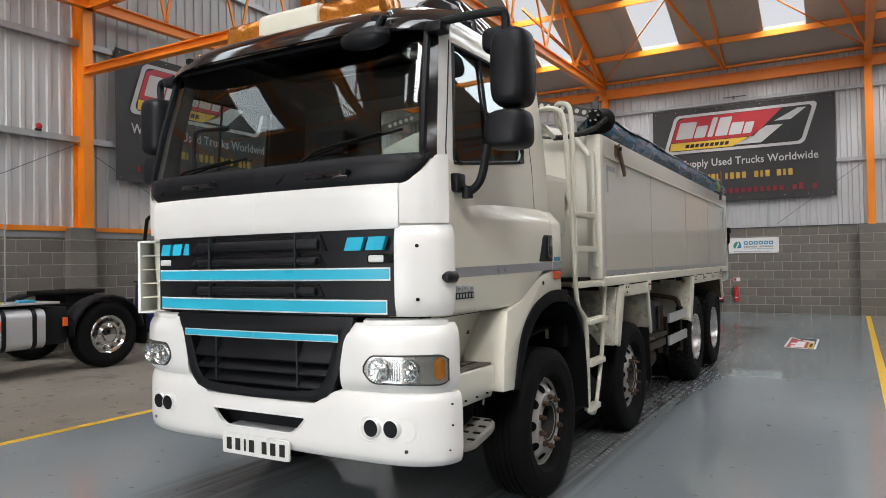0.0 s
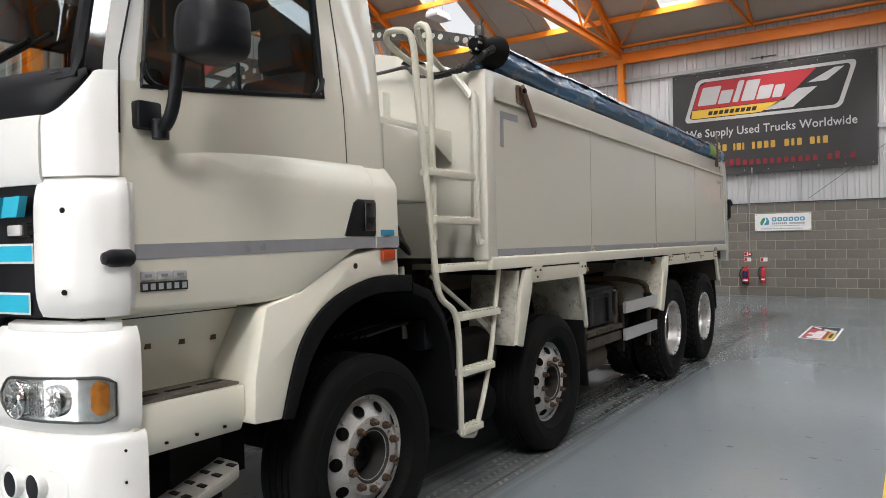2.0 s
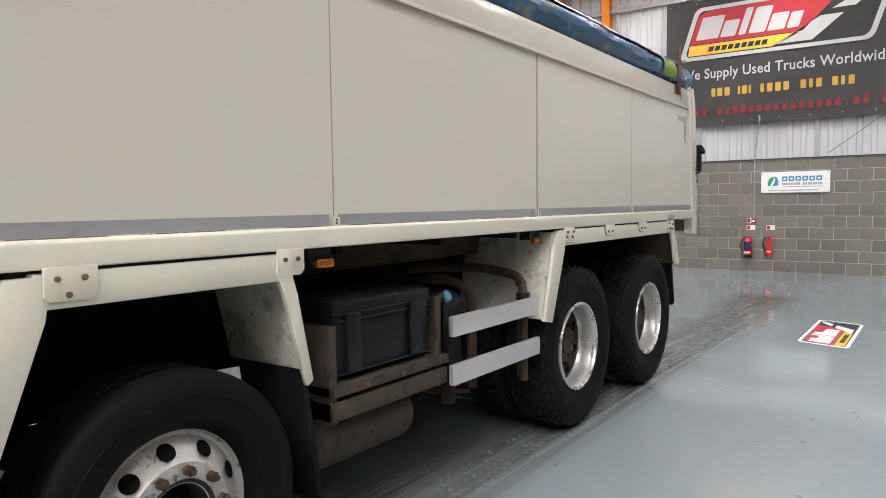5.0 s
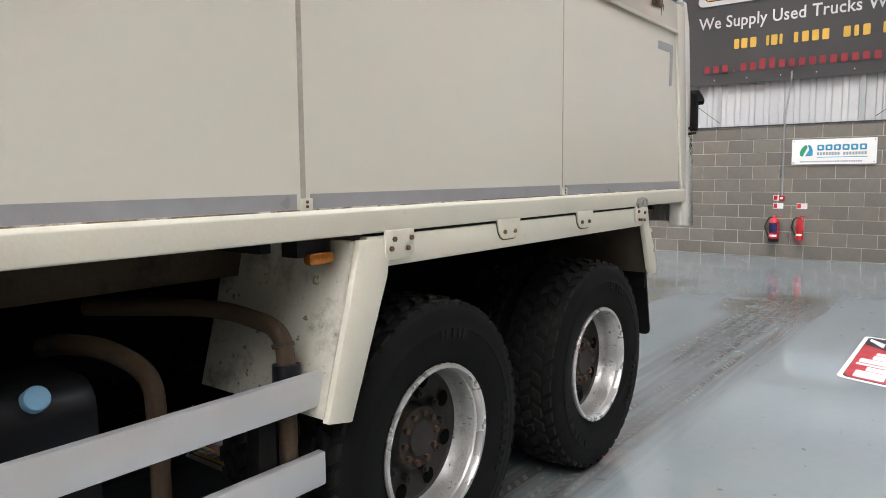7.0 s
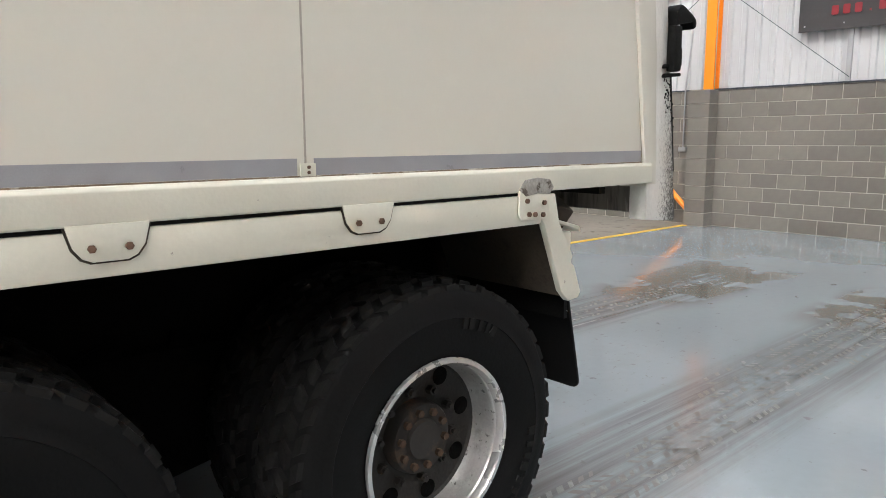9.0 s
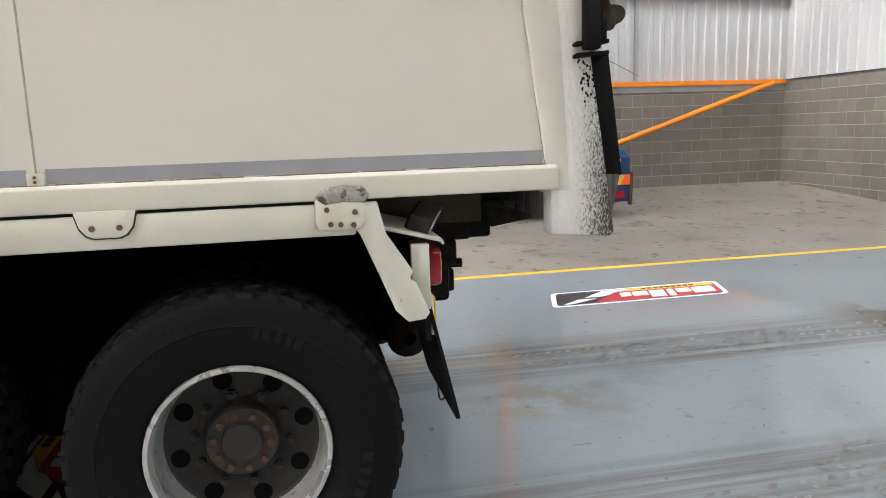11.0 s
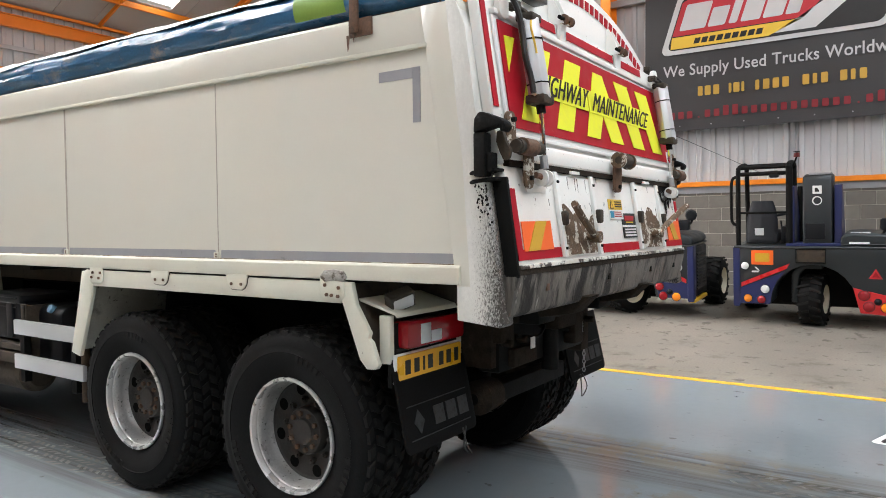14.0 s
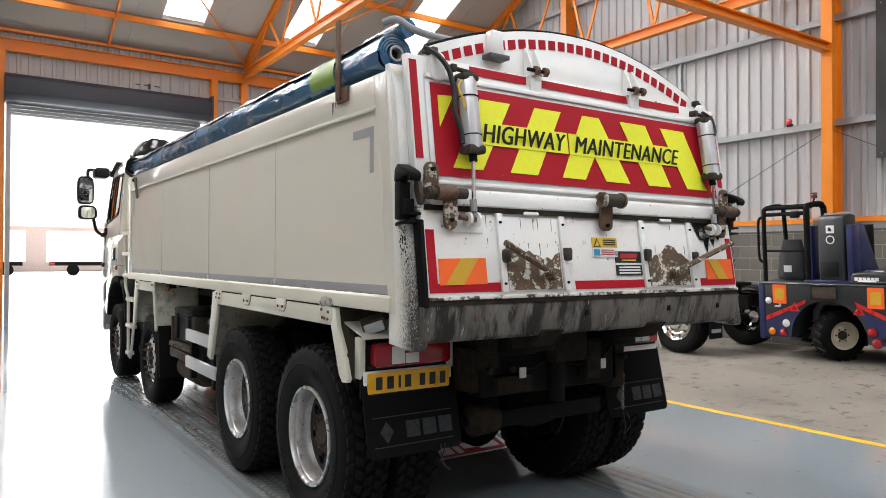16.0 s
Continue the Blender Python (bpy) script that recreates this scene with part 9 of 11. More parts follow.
for x0, z0, x1, z1 in ((0.50, 1.17, -0.40, 1.15), (0.40, 1.02, 0.05, 1.06), (-0.05, 1.00, -0.48, 1.08)):
    lp("air_line", Shape().tube(smooth_path([(x0, 8.82, z0), ((x0 + x1) / 2, 8.86, min(z0, z1) - 0.02), (x1, 8.82, z1)], 6), 0.009, 7), BLACK_STEEL)
for x in (0.52, 0.36, 0.0, -0.22, -0.56):
    lp("drawgear_bolt", Shape().cyl((x, 8.80, 1.0), (x, 8.86, 1.0), 0.022, 6), UNDER_MUD, bevel=0.003)
lp("axle_brake", Shape().lathe([(-0.14, 0.03), (-0.14, 0.11), (0.0, 0.125), (0.12, 0.10), (0.14, 0.03)], (-0.12, 8.45, 0.66), 18, "x"), UNDER_MUD)
lp("axle_brake", Shape().lathe([(-0.10, 0.03), (-0.10, 0.085), (0.06, 0.095), (0.10, 0.03)], (0.42, 8.62, 0.68), 18, "x"), UNDER_MUD)
lp("tow_pin", Shape().cyl((0, 8.82, 0.78), (0, 8.82, 1.08), 0.05, 14), BLACK_STEEL)
for sgn in (1, -1):
    lp("hinge_block", Shape().box(*sorted((sgn * 0.3, sgn * 0.5)), 8.7, 9.0, 1.10, 1.26), BLACK_STEEL, bevel=0.015)
lp("air_bellow", Shape().lathe([(0, 0.05), (0.03, 0.1), (0.08, 0.1), (0.1, 0.08), (0.12, 0.1), (0.17, 0.1), (0.2, 0.05)], (0.32, 8.5, 0.62), 20, "z"), RUBBER)
chain = Shape()
for k in range(9):
    z = 0.86 - k * 0.026
    chain.tube([(-0.66 + (0.009 * math.cos(a) if k % 2 else 0), 8.75 + (0.009 * math.cos(a) if not k % 2 else 0), z + 0.017 * math.sin(a)) for a in (2 * math.pi * j / 8 for j in range(8))], 0.003, 4, True)
lp("chain", chain, GALV, "short hanging chain")

# ---- banners, signs and small things on the walls and floor ----


def sheet(pts, m, t=0.002):
    """A thin plate drawn in the plane of m (x right, y up, z towards the viewer)."""
    n = len(pts)
    v = [m @ Vector((x, y, d)) for d in (0, t) for x, y in pts]
    return Shape().add(v, [tuple(range(n))[::-1], tuple(range(n, 2 * n))] + [(i, (i + 1) % n, n + (i + 1) % n, n + i) for i in range(n)])


def slant(x0, x1, y0, y1, k):
    return [(x0 + k * y0, y0), (x1 + k * y0, y0), (x1 + k * y1, y1), (x0 + k * y1, y1)]


def soft_slant(x0, x1, y0, y1, k, r):
    return [(x + k * y, y) for x, y in rounded(x0, x1, y0, y1, r, 4)]


def logo(parent, m, w, h, lift=0.004, ink=None):
    """The dealer's badge as plain shapes: white frame, red field, amber base, dark wedge."""
    ink = ink or WHITE_INK
    k = 0.32
    step = Matrix.Translation((0, 0, lift))
    a = m @ step
    part("badge_frame", sheet(soft_slant(0.02 * w, 0.93 * w, 0.0, h, k, 0.12 * h), a), ink, parent)
    b = a @ step
    part("badge_field", sheet(soft_slant(0.045 * w, 0.905 * w, 0.07 * h, 0.93 * h, k, 0.10 * h), b), BLACK_INK, parent)
    c = b @ step
    part("badge_red", sheet([(x + k * y, y) for x, y in ((0.05 * w, 0.30 * h), (0.60 * w, 0.30 * h), (0.72 * w, 0.92 * h), (0.09 * w, 0.92 * h), (0.05 * w, 0.84 * h))], c), RED_INK, parent)
    part("badge_amber", sheet([(x + k * y, y) for x, y in ((0.06 * w, 0.09 * h), (0.48 * w, 0.09 * h), (0.595 * w, 0.285 * h), (0.05 * w, 0.285 * h))], c), YELLOW_INK, parent)
    part("badge_slash", sheet([(x + k * y, y) for x, y in ((0.50 * w, 0.12 * h), (0.66 * w, 0.12 * h), (0.76 * w, 0.52 * h), (0.66 * w, 0.52 * h))], c), ink, parent)
    part("badge_slash", sheet([(x + k * y, y) for x, y in ((0.70 * w, 0.62 * h), (0.80 * w, 0.62 * h), (0.87 * w, 0.88 * h), (0.82 * w, 0.88 * h))], c), ink, parent)
    d = c @ step
    xs = [(0.075, 0.19, 0.80), (0.20, 0.275, 0.68), (0.29, 0.325, 0.86), (0.34, 0.42, 0.84), (0.43, 0.51, 0.68), (0.52, 0.575, 0.66)]
    for x0, x1, top in xs:
        part("badge_letter", sheet(soft_slant(x0 * w, x1 * w, 0.38 * h, top * h, k, 0.03 * h), d), ink, parent)
    for j in range(9):
        part("badge_bar", sheet(slant((0.16 + 0.033 * j) * w, (0.185 + 0.033 * j) * w, 0.14 * h, 0.23 * h, k), d), BLACK_INK, parent)


def banner(m, w, h, label):
    """A hanging banner: m's origin is its lower left corner, x along it, y up, z out of the wall."""
    b = thing("banner", *m.translation, label, "banner", "dealer banners")
    rows = []
    for i in range(9):
        y = h * i / 8
        rows.append([m @ Vector((w * j / 24, y - 0.02 * math.sin(math.pi * j / 24) * (1 if i in (0, 8) else 0), 0.010 * math.sin(j * 1.1 + i * 0.7) - 0.012)) for j in range(25)])
    cloth = part("cloth", Shape().grid(rows), BANNER, b, angle=80)
    solid(cloth, 0.004, 0)
    logo(b, m @ Matrix.Translation((0.045 * w, 0.525 * h, 0.004)), 0.86 * w, 0.41 * h, ink=BANNER_WHITE)
    lettering("slogan", "We Supply Used Trucks Worldwide", 0.108 * h, BANNER_WHITE, m @ Matrix.Translation((0.075 * w, 0.375 * h, 0.006)) @ Matrix.Diagonal((0.86 * w / 4.75 * 2.74 / h * 1.02, 1, 1, 1)), b, 1.04, bold=0.003)
    lift = m @ Matrix.Translation((0, 0, 0.006))
    for x, wd in ((0.21, 0.018), (0.236, 0.022), (0.268, 0.022), (0.325, 0.010), (0.342, 0.022), (0.371, 0.010), (0.42, 0.014), (0.447, 0.022), (0.48, 0.022), (0.513, 0.022), (0.58, 0.022), (0.613, 0.014), (0.64, 0.022), (0.70, 0.022), (0.733, 0.014), (0.76, 0.022)):
        part("number_bar", sheet(rounded(x * w, (x + wd) * w, 0.225 * h, 0.290 * h, 0.004 * w, 3), lift), AMBER_INK, b)
    for j in range(24):
        x, (lo, hi) = 0.10 + 0.034 * j, (0.078, 0.128)
        if j in (3, 19, 22):
            part("address_bar", sheet(rounded((x + 0.008) * w, (x + 0.014) * w, lo * h, (lo + 0.012) * h, 0.001 * w, 2), lift), DARK_RED_INK, b)
            continue
        part("address_bar", sheet(rounded(x * w, (x + 0.021) * w, lo * h, (hi + (0.018 if j in (6, 7, 21) else 0.0)) * h, 0.004 * w, 3), lift), DARK_RED_INK, b)
    for j in range(9):
        for y in (0.03 * h, h - 0.03 * h):
            p = m @ Vector((w * (0.02 + 0.12 * j), y, 0.004))
            q = m @ Vector((w * (0.02 + 0.12 * j), y, 0.012))
            part("eyelet", Shape().cyl(p, q, 0.012, 8), GALV, b)
    return b


M_REAR = Matrix.Translation((-2.08, RY - 0.03, 3.165)) @ pose(0, 0, 0, 90, 0, 0)
banner(M_REAR, 4.75, 2.74, "black dealer banner with a red and white badge")
M_GABLE = Matrix.Translation((GX + 0.10, 6.11, 3.37)) @ pose(0, 0, 0, 90, 0, 90)
banner(M_GABLE, 4.75, 2.74, "black dealer banner with a red badge on the gable")

sg = thing("flooring_sign", 0.6, RY - 0.02, 1.88, "white sign with a green and blue leaf mark", "sign")
MS = Matrix.Translation((-0.04, RY - 0.022, 1.668)) @ pose(0, 0, 0, 90, 0, 0)
part("board", sheet([(0, 0), (1.29, 0), (1.29, 0.432), (0, 0.432)], MS, 0.012), WHITE_INK, sg)
MT = MS @ Matrix.Translation((0, 0, 0.0125))
part("leaf", sheet([(0.13, 0.16), (0.17, 0.13), (0.25, 0.30), (0.22, 0.34), (0.16, 0.29), (0.125, 0.22)], MT), GREEN_INK, sg)
part("leaf", sheet([(0.21, 0.14), (0.33, 0.15), (0.335, 0.24), (0.30, 0.32), (0.25, 0.345), (0.275, 0.25)], MT), BLUE_INK, sg)
for j in range(6):
    x = 0.40 + 0.128 * j
    part("sign_letter", sheet(rounded(x, x + 0.105, 0.235, 0.335, 0.02, 3), MT), BLUE_INK, sg)
    part("sign_counter", sheet(rounded(x + 0.03, x + 0.075, 0.262, 0.308, 0.008, 2), MT @ Matrix.Translation((0, 0, 0.0025))), WHITE_INK, sg)
for j in range(17):
    if j != 8:
        part("sign_bar", sheet([(0.40 + 0.0445 * j, 0.155), (0.432 + 0.0445 * j, 0.155), (0.432 + 0.0445 * j, 0.205), (0.40 + 0.0445 * j, 0.205)], MT), GREY_INK, sg)
part("sign_rule", sheet([(0.40, 0.115), (1.16, 0.115), (1.16, 0.125), (0.40, 0.125)], MT), BLUE_INK, sg)
for j in range(28):
    part("sign_bar", sheet([(0.14 + 0.034 * j, 0.035), (0.163 + 0.034 * j, 0.035), (0.163 + 0.034 * j, 0.06), (0.14 + 0.034 * j, 0.06)], MT), GREY_INK, sg)
for x in (0.03, 1.26):
    for y in (0.03, 0.40):
        part("screw", Shape().cyl(MS @ Vector((x, y, 0.012)), MS @ Vector((x, y, 0.017)), 0.012, 8), GALV, sg)

# fire point
EXT_X = (-0.27, 0.15)
for i, x in enumerate(EXT_X):
    r, h = (0.085, 0.42) if i == 0 else (0.062, 0.39)
    z = 0.30 if i == 0 else 0.33
    y = RY - 0.11
    ex = thing("fire_extinguisher", x, y, z, "red fire extinguisher hung on the block wall, black hose", "extinguisher", "fire point")
    part("cylinder", Shape().lathe([(0, 0.0), (0.0, r * 0.9), (0.02, r), (h - 0.09, r), (h - 0.03, r * 0.75), (h, 0.025), (h + 0.03, 0.022)], (x, y, z), 24, "z"), BRIGHT_RED, ex, angle=40)
    if i == 0:
        part("foot", Shape().lathe([(-0.002, 0.0), (-0.002, r + 0.004), (0.055, r + 0.004), (0.055, r)], (x, y, z), 24, "z"), BLACK_PLASTIC, ex)
    part("label_patch", Shape().grid([[(x + (r + 0.002) * math.sin(a), y - (r + 0.002) * math.cos(a), zz) for a in (-0.9 + 0.225 * k for k in range(9))] for zz in (z + 0.16, z + 0.34)]), RED_INK if i else NAVY, ex)
    part("label_patch", Shape().grid([[(x + (r + 0.002) * math.sin(a), y - (r + 0.002) * math.cos(a), zz) for a in (-0.8 + 0.2 * k for k in range(9))] for zz in (z + 0.09, z + 0.125)]), WHITE_INK, ex)
    part("lever", Shape().box(x - 0.012, x + 0.11, y - 0.02, y + 0.02, z + h + 0.03, z + h + 0.045).box(x - 0.03, x + 0.02, y - 0.025, y + 0.025, z + h, z + h + 0.03), BRIGHT_RED, ex, bevel=0.004)
    part("hose", Shape().tube(smooth_path([(x - 0.02, y, z + h + 0.02), (x - 0.09, y - 0.01, z + h - 0.01), (x - r - 0.06, y - 0.01, z + h - 0.14), (x - r - 0.05, y, z + 0.2), (x - r + 0.0, y, z + 0.08)], 5), 0.014, 8), HOSE, ex)
    part("bracket", Shape().box(x - 0.03, x + 0.03, y + r - 0.01, RY, z + 0.3, z + 0.4), GALV, ex)
for x, z, w in ((-0.235, 0.93, 0.17), (0.155, 0.93, 0.17), (-0.27, 1.075, 0.10)):
    fs = thing("fire_sign", x, RY - 0.01, z, "small red and white fire sign on the block wall", "sign", "fire signs")
    part("sign_plate", Shape().box(x - w / 2, x + w / 2, RY - 0.012, RY - 0.002, z - 0.045, z + 0.055), WHITE_INK, fs)
    part("sign_mark", Shape().box(x - w / 2 + 0.008, x - w / 2 + 0.07, RY - 0.0145, RY - 0.0125, z - 0.035, z + 0.045), BRIGHT_RED, fs)
call = thing("alarm_call_point", -0.175, RY - 0.03, 1.07, "small red alarm call point with a conduit", "alarm")
part("box", Shape().box(-0.22, -0.13, RY - 0.06, RY - 0.002, 1.03, 1.12), BRIGHT_RED, call, bevel=0.008)
part("glass", Shape().box(-0.20, -0.15, RY - 0.0625, RY - 0.0605, 1.055, 1.095), WHITE_INK, call)
part("conduit", Shape().tube(smooth_path([(-0.175, RY - 0.03, 1.12), (-0.175, RY - 0.03, 2.3), (-0.16, RY - 0.04, 2.6), (-0.10, RY - 0.03, 3.1), (-0.10, RY - 0.02, 3.3)], 4), 0.016, 8), GALV, call)
sw = thing("wall_switch", -3.97, RY - 0.03, 1.35, "small grey switch box with a conduit on the block wall", "switch")
part("box", Shape().box(-4.04, -3.90, RY - 0.07, RY - 0.002, 1.30, 1.38), GALV, sw, bevel=0.008)
part("conduit", Shape().tube([(-3.97, RY - 0.03, 1.38), (-3.97, RY - 0.03, 2.45), (-3.88, RY - 0.02, 3.4)], 0.014, 8), GALV, sw)
al = thing("alarm_bell", GX + 0.12, 4.55, 4.22, "small dark red alarm bell on the sheeting rail", "alarm")
part("bell", Shape().lathe([(0, 0.0), (0.0, 0.06), (0.03, 0.055), (0.05, 0.0)], (GX + 0.05, 4.55, 4.24), 16, "x"), BRIGHT_RED, al)
part("bracket", Shape().box(GX, GX + 0.06, 4.50, 4.60, 4.15, 4.2), BLACK_PLASTIC, al)
for i, (x, y, rx) in enumerate(((0.2, RY + 0.12, 0), (-1.0, FY - 0.02, 0))):
    lamp = thing("bulkhead_bracket", x, y, 6.12, "small dark wall bracket near the eaves", "bracket", "wall brackets")
    part("arm", Shape().box(x - 0.3, x + 0.3, y - 0.10, y - 0.06, 6.10, 6.12).box(x - 0.05, x + 0.0, y - 0.1, y, 6.02, 6.14), DARK_STEEL, lamp)

# floor stickers
for i, (m, w, h) in enumerate(((Matrix.Translation((2.42, 10.35, 0.0)) @ pose(0, 0, 0, 0, 0, 90), 1.95, 0.5), (Matrix.Translation((-2.74, 12.2, 0.0)) @ pose(0, 0, 0, 0, 0, -90), 2.05, 0.5), (Matrix.Translation((-1.20, 6.72, 0.0)), 1.95, 0.5))):
    fs = thing("floor_sticker", *(m @ Vector((w / 2, h / 2, 0))), "red, amber and white badge sticker on the resin floor", "floor sticker", "floor stickers")
    logo(fs, m @ Matrix.Translation((0, 0, -0.001)), w * 0.92, h, lift=0.0016)

# dusty prints of lugged tyres along the wheel tracks
rng = random.Random(404)
prints = Shape()
for lane, y_from, y_to, keep in ((1.10, 2.2, 9.6, 0.80), (1.06, 9.6, 13.8, 0.42), (0.80, 10.4, 13.9, 0.45), (-0.95, 9.6, 13.6, 0.45)):
    y = y_from
    while y < y_to:
        for col in range(5):
            if rng.random() > keep:
                continue
            x = lane - 0.13 + 0.062 * col
            skew = 0.018 if col % 2 else -0.018
            w, h = rng.uniform(0.016, 0.024), rng.uniform(0.014, 0.024)
            y0 = y + (0.036 if col % 2 else 0.0)
            prints.add([(x - w, y0 - h - skew, 0.0012), (x + w, y0 - h + skew, 0.0012), (x + w, y0 + h + skew, 0.0012), (x - w, y0 + h - skew, 0.0012)], [(0, 1, 2, 3)])
        y += 0.074
tagged(part("tyre_prints", prints, PRINT_DUST), "dark dusty tyre tread prints on the resin floor", "tyre prints", kind="stuff")

# ---- truck-mounted forklifts parked along the gable ----


def on_ramp(x, y, turn=0.0):
    """A pose standing on the rising concrete."""
    return pose(x, y, RAMP_RISE * (RAMP_X - x) + 0.001, 0, math.degrees(math.atan(RAMP_RISE)), turn)


def small_wheel(parent, x, y, r, w, heading, rim):
    """A lugged wheel; heading turns its axle from +x towards +y, in degrees."""
    place = Matrix.Translation((x, y, r)) @ pose(0, 0, 0, 0, 0, heading)

    def put(s):
        s.v = [tuple(place @ Vector(v)) for v in s.v]
        return s

    s = Shape().lathe([(-w / 2, r * 0.55), (-w / 2, r * 0.8), (-w * 0.42, r * 0.92), (-w * 0.3, r * 0.96), (w * 0.3, r * 0.96), (w * 0.42, r * 0.92), (w / 2, r * 0.8), (w / 2, r * 0.55)], (0, 0, 0), 36)
    t = part("wheel", put(s), RUBBER, parent, "black lugged tyre on a painted rim", angle=40)
    lug = Shape()
    for k in range(18):
        a = 2 * math.pi * k / 18
        for sg_ in (-1, 1):
            vs = []
            for rr in (r * 0.93, r):
                for da, dt in ((0.0, -0.06), (w * 0.5, 0.07), (w * 0.5, 0.17), (0.0, 0.05)):
                    q = a + dt + (0.17 if sg_ > 0 else 0)
                    vs.append((sg_ * da, rr * math.cos(q), rr * math.sin(q)))
            lug.add(vs, [(3, 2, 1, 0), (4, 5, 6, 7), (0, 1, 5, 4), (1, 2, 6, 5), (2, 3, 7, 6), (3, 0, 4, 7)])
    part("tread", put(lug), TREAD_RUBBER, t)
    for sg_ in (-1, 1):
        part("rim", put(Shape().lathe([(sg_ * w * 0.46, r * 0.60), (sg_ * w * 0.50, r * 0.57), (sg_ * w * 0.48, r * 0.53), (sg_ * w * 0.26, r * 0.49), (sg_ * w * 0.22, r * 0.30), (sg_ * w * 0.30, r * 0.26), (sg_ * w * 0.30, r * 0.16)], (0, 0, 0), 28)), rim, t, angle=35)
        hub = Shape().lathe([(sg_ * w * 0.22, r * 0.20), (sg_ * w * 0.36, r * 0.17), (sg_ * w * 0.40, r * 0.09), (sg_ * w * 0.40, 0.0)], (0, 0, 0), 20)
        for k in range(6):
            a = 2 * math.pi * k / 6
            p = Vector((0, 0.245 * r * math.cos(a), 0.245 * r * math.sin(a)))
            part("hub_bolt", put(Shape().cyl(p + Vector((sg_ * w * 0.22, 0, 0)), p + Vector((sg_ * w * 0.33, 0, 0)), 0.014, 6)), HUB_DARK, t)
        part("hub", put(hub), HUB_DARK, t, angle=35)
    return t


def forklift(x, y, turn, red_corner, label):
    """A three-wheel truck-mounted forklift; its flat tail faces +x at x = 0 of its own frame."""
    f = thing("forklift", 0, 0, 0, label, "forklift", "forklifts along the gable wall")
    W = 1.145
    arch = [(-0.05 + 0.58 * math.cos(radians(a)), 0.34 + 0.62 * math.sin(radians(a))) for a in range(0, 181, 15)]
    part("tail_body", Shape().prism([(W - 0.01, 0.34)] + [(W - 0.01, 1.17), (W - 0.05, 1.205), (-W + 0.05, 1.205), (-W + 0.01, 1.17), (-W + 0.01, 0.34)] + arch[::-1], "x", -0.88, 0.0), CHARCOAL, f, "charcoal tail body with a wheel arch", bevel=0.018)
    part("deck_lip", Shape().prism([(-0.92, 1.20), (0.012, 1.20), (0.018, 1.215), (0.0, 1.232), (-0.92, 1.232)], "y", -W, W), CHARCOAL, f, bevel=0.006)
    part("arch_liner", Shape().prism([(-0.05 + 0.60 * math.cos(radians(a)), 0.30 + 0.63 * math.sin(radians(a))) for a in range(0, 181, 15)], "x", -0.90, -0.60), BLACK_STEEL, f)
    for sg_ in (-1, 1):
        part("corner_post", Shape().prism(rounded(min(sg_ * (W - 0.085), sg_ * (W + 0.015)), max(sg_ * (W - 0.085), sg_ * (W + 0.015)), 0.29, 1.215, 0.025, 3), "x", -0.14, 0.014), NAVY, f, bevel=0.012)
        part("side_panel", Shape().box(-0.86, -0.16, *sorted((sg_ * (W - 0.01), sg_ * (W + 0.008))), 0.36, 1.17), NAVY if sg_ < 0 else BLACK_PLASTIC, f, bevel=0.01)
    for k in range(11):
        part("grille_slat", Shape().prism([(W + 0.009, 0.47 + 0.058 * k), (W + 0.024, 0.463 + 0.058 * k), (W + 0.024, 0.478 + 0.058 * k), (W + 0.009, 0.502 + 0.058 * k)], "x", -0.80, -0.22), BLACK_PLASTIC, f)
    # lower lamp panels, slashes, reflectors
    lower = [(-W + 0.085, 0.345), (-0.632, 0.345), (-0.60, 0.56), (-0.53, 0.72), (-0.43, 0.845), (-W + 0.085, 0.585)]
    slash = [(-1.04, 0.60), (-0.40, 0.895), (-0.36, 0.975), (-1.04, 0.668)]
    part("lamp_panel", Shape().prism(lower, "x", -0.004, 0.006), NAVY, f)
    part("red_slash", Shape().prism(slash, "x", 0.0065, 0.010), BRIGHT_RED, f)
    if red_corner:
        part("lamp_panel", Shape().prism([(0.46, 0.64), (1.04, 0.505), (1.04, 0.275), (0.96, 0.255), (0.555, 0.275)], "x", -0.03, 0.010), BRIGHT_RED, f, "red lamp corner", bevel=0.006)
    else:
        part("lamp_panel", Shape().prism([(-a - 0.05 if abs(a) < 0.7 else -a, b) for a, b in lower][::-1], "x", -0.004, 0.006), NAVY, f)
        part("red_slash", Shape().prism([(-a, b) for a, b in slash][::-1], "x", 0.0065, 0.010), BRIGHT_RED, f)
    plates = [(-0.74, 1.06)] if red_corner else [(-0.80, 1.04), (0.66, 1.04)]
    for py, pz in plates:
        hw, hh = (0.155, 0.11) if red_corner else (0.115, 0.155)
        board = part("reflector_plate", Shape().prism(rounded(py - hw, py + hw, pz - hh, pz + hh, 0.012, 3), "x", 0.002, 0.010), ORANGE_TAIL, f, "orange reflector plate with an amber core")
        part("reflector_core", Shape().prism(rounded(py - hw * 0.66, py + hw * 0.66, pz - hh * 0.60, pz + hh * 0.60, 0.008, 3), "x", 0.0105, 0.013), GOLD, board)
    for ty in ((0.74,) if red_corner else (-0.56, 0.42)):
        tri = part("red_triangle", Shape().prism([(ty - 0.085, 0.775), (ty + 0.085, 0.775), (ty, 0.925)], "x", 0.001, 0.007), BRIGHT_RED, f)
        part("triangle_core", Shape().prism([(ty - 0.045, 0.80), (ty + 0.045, 0.80), (ty, 0.88)], "x", 0.0072, 0.010), RED_LENS, tri)
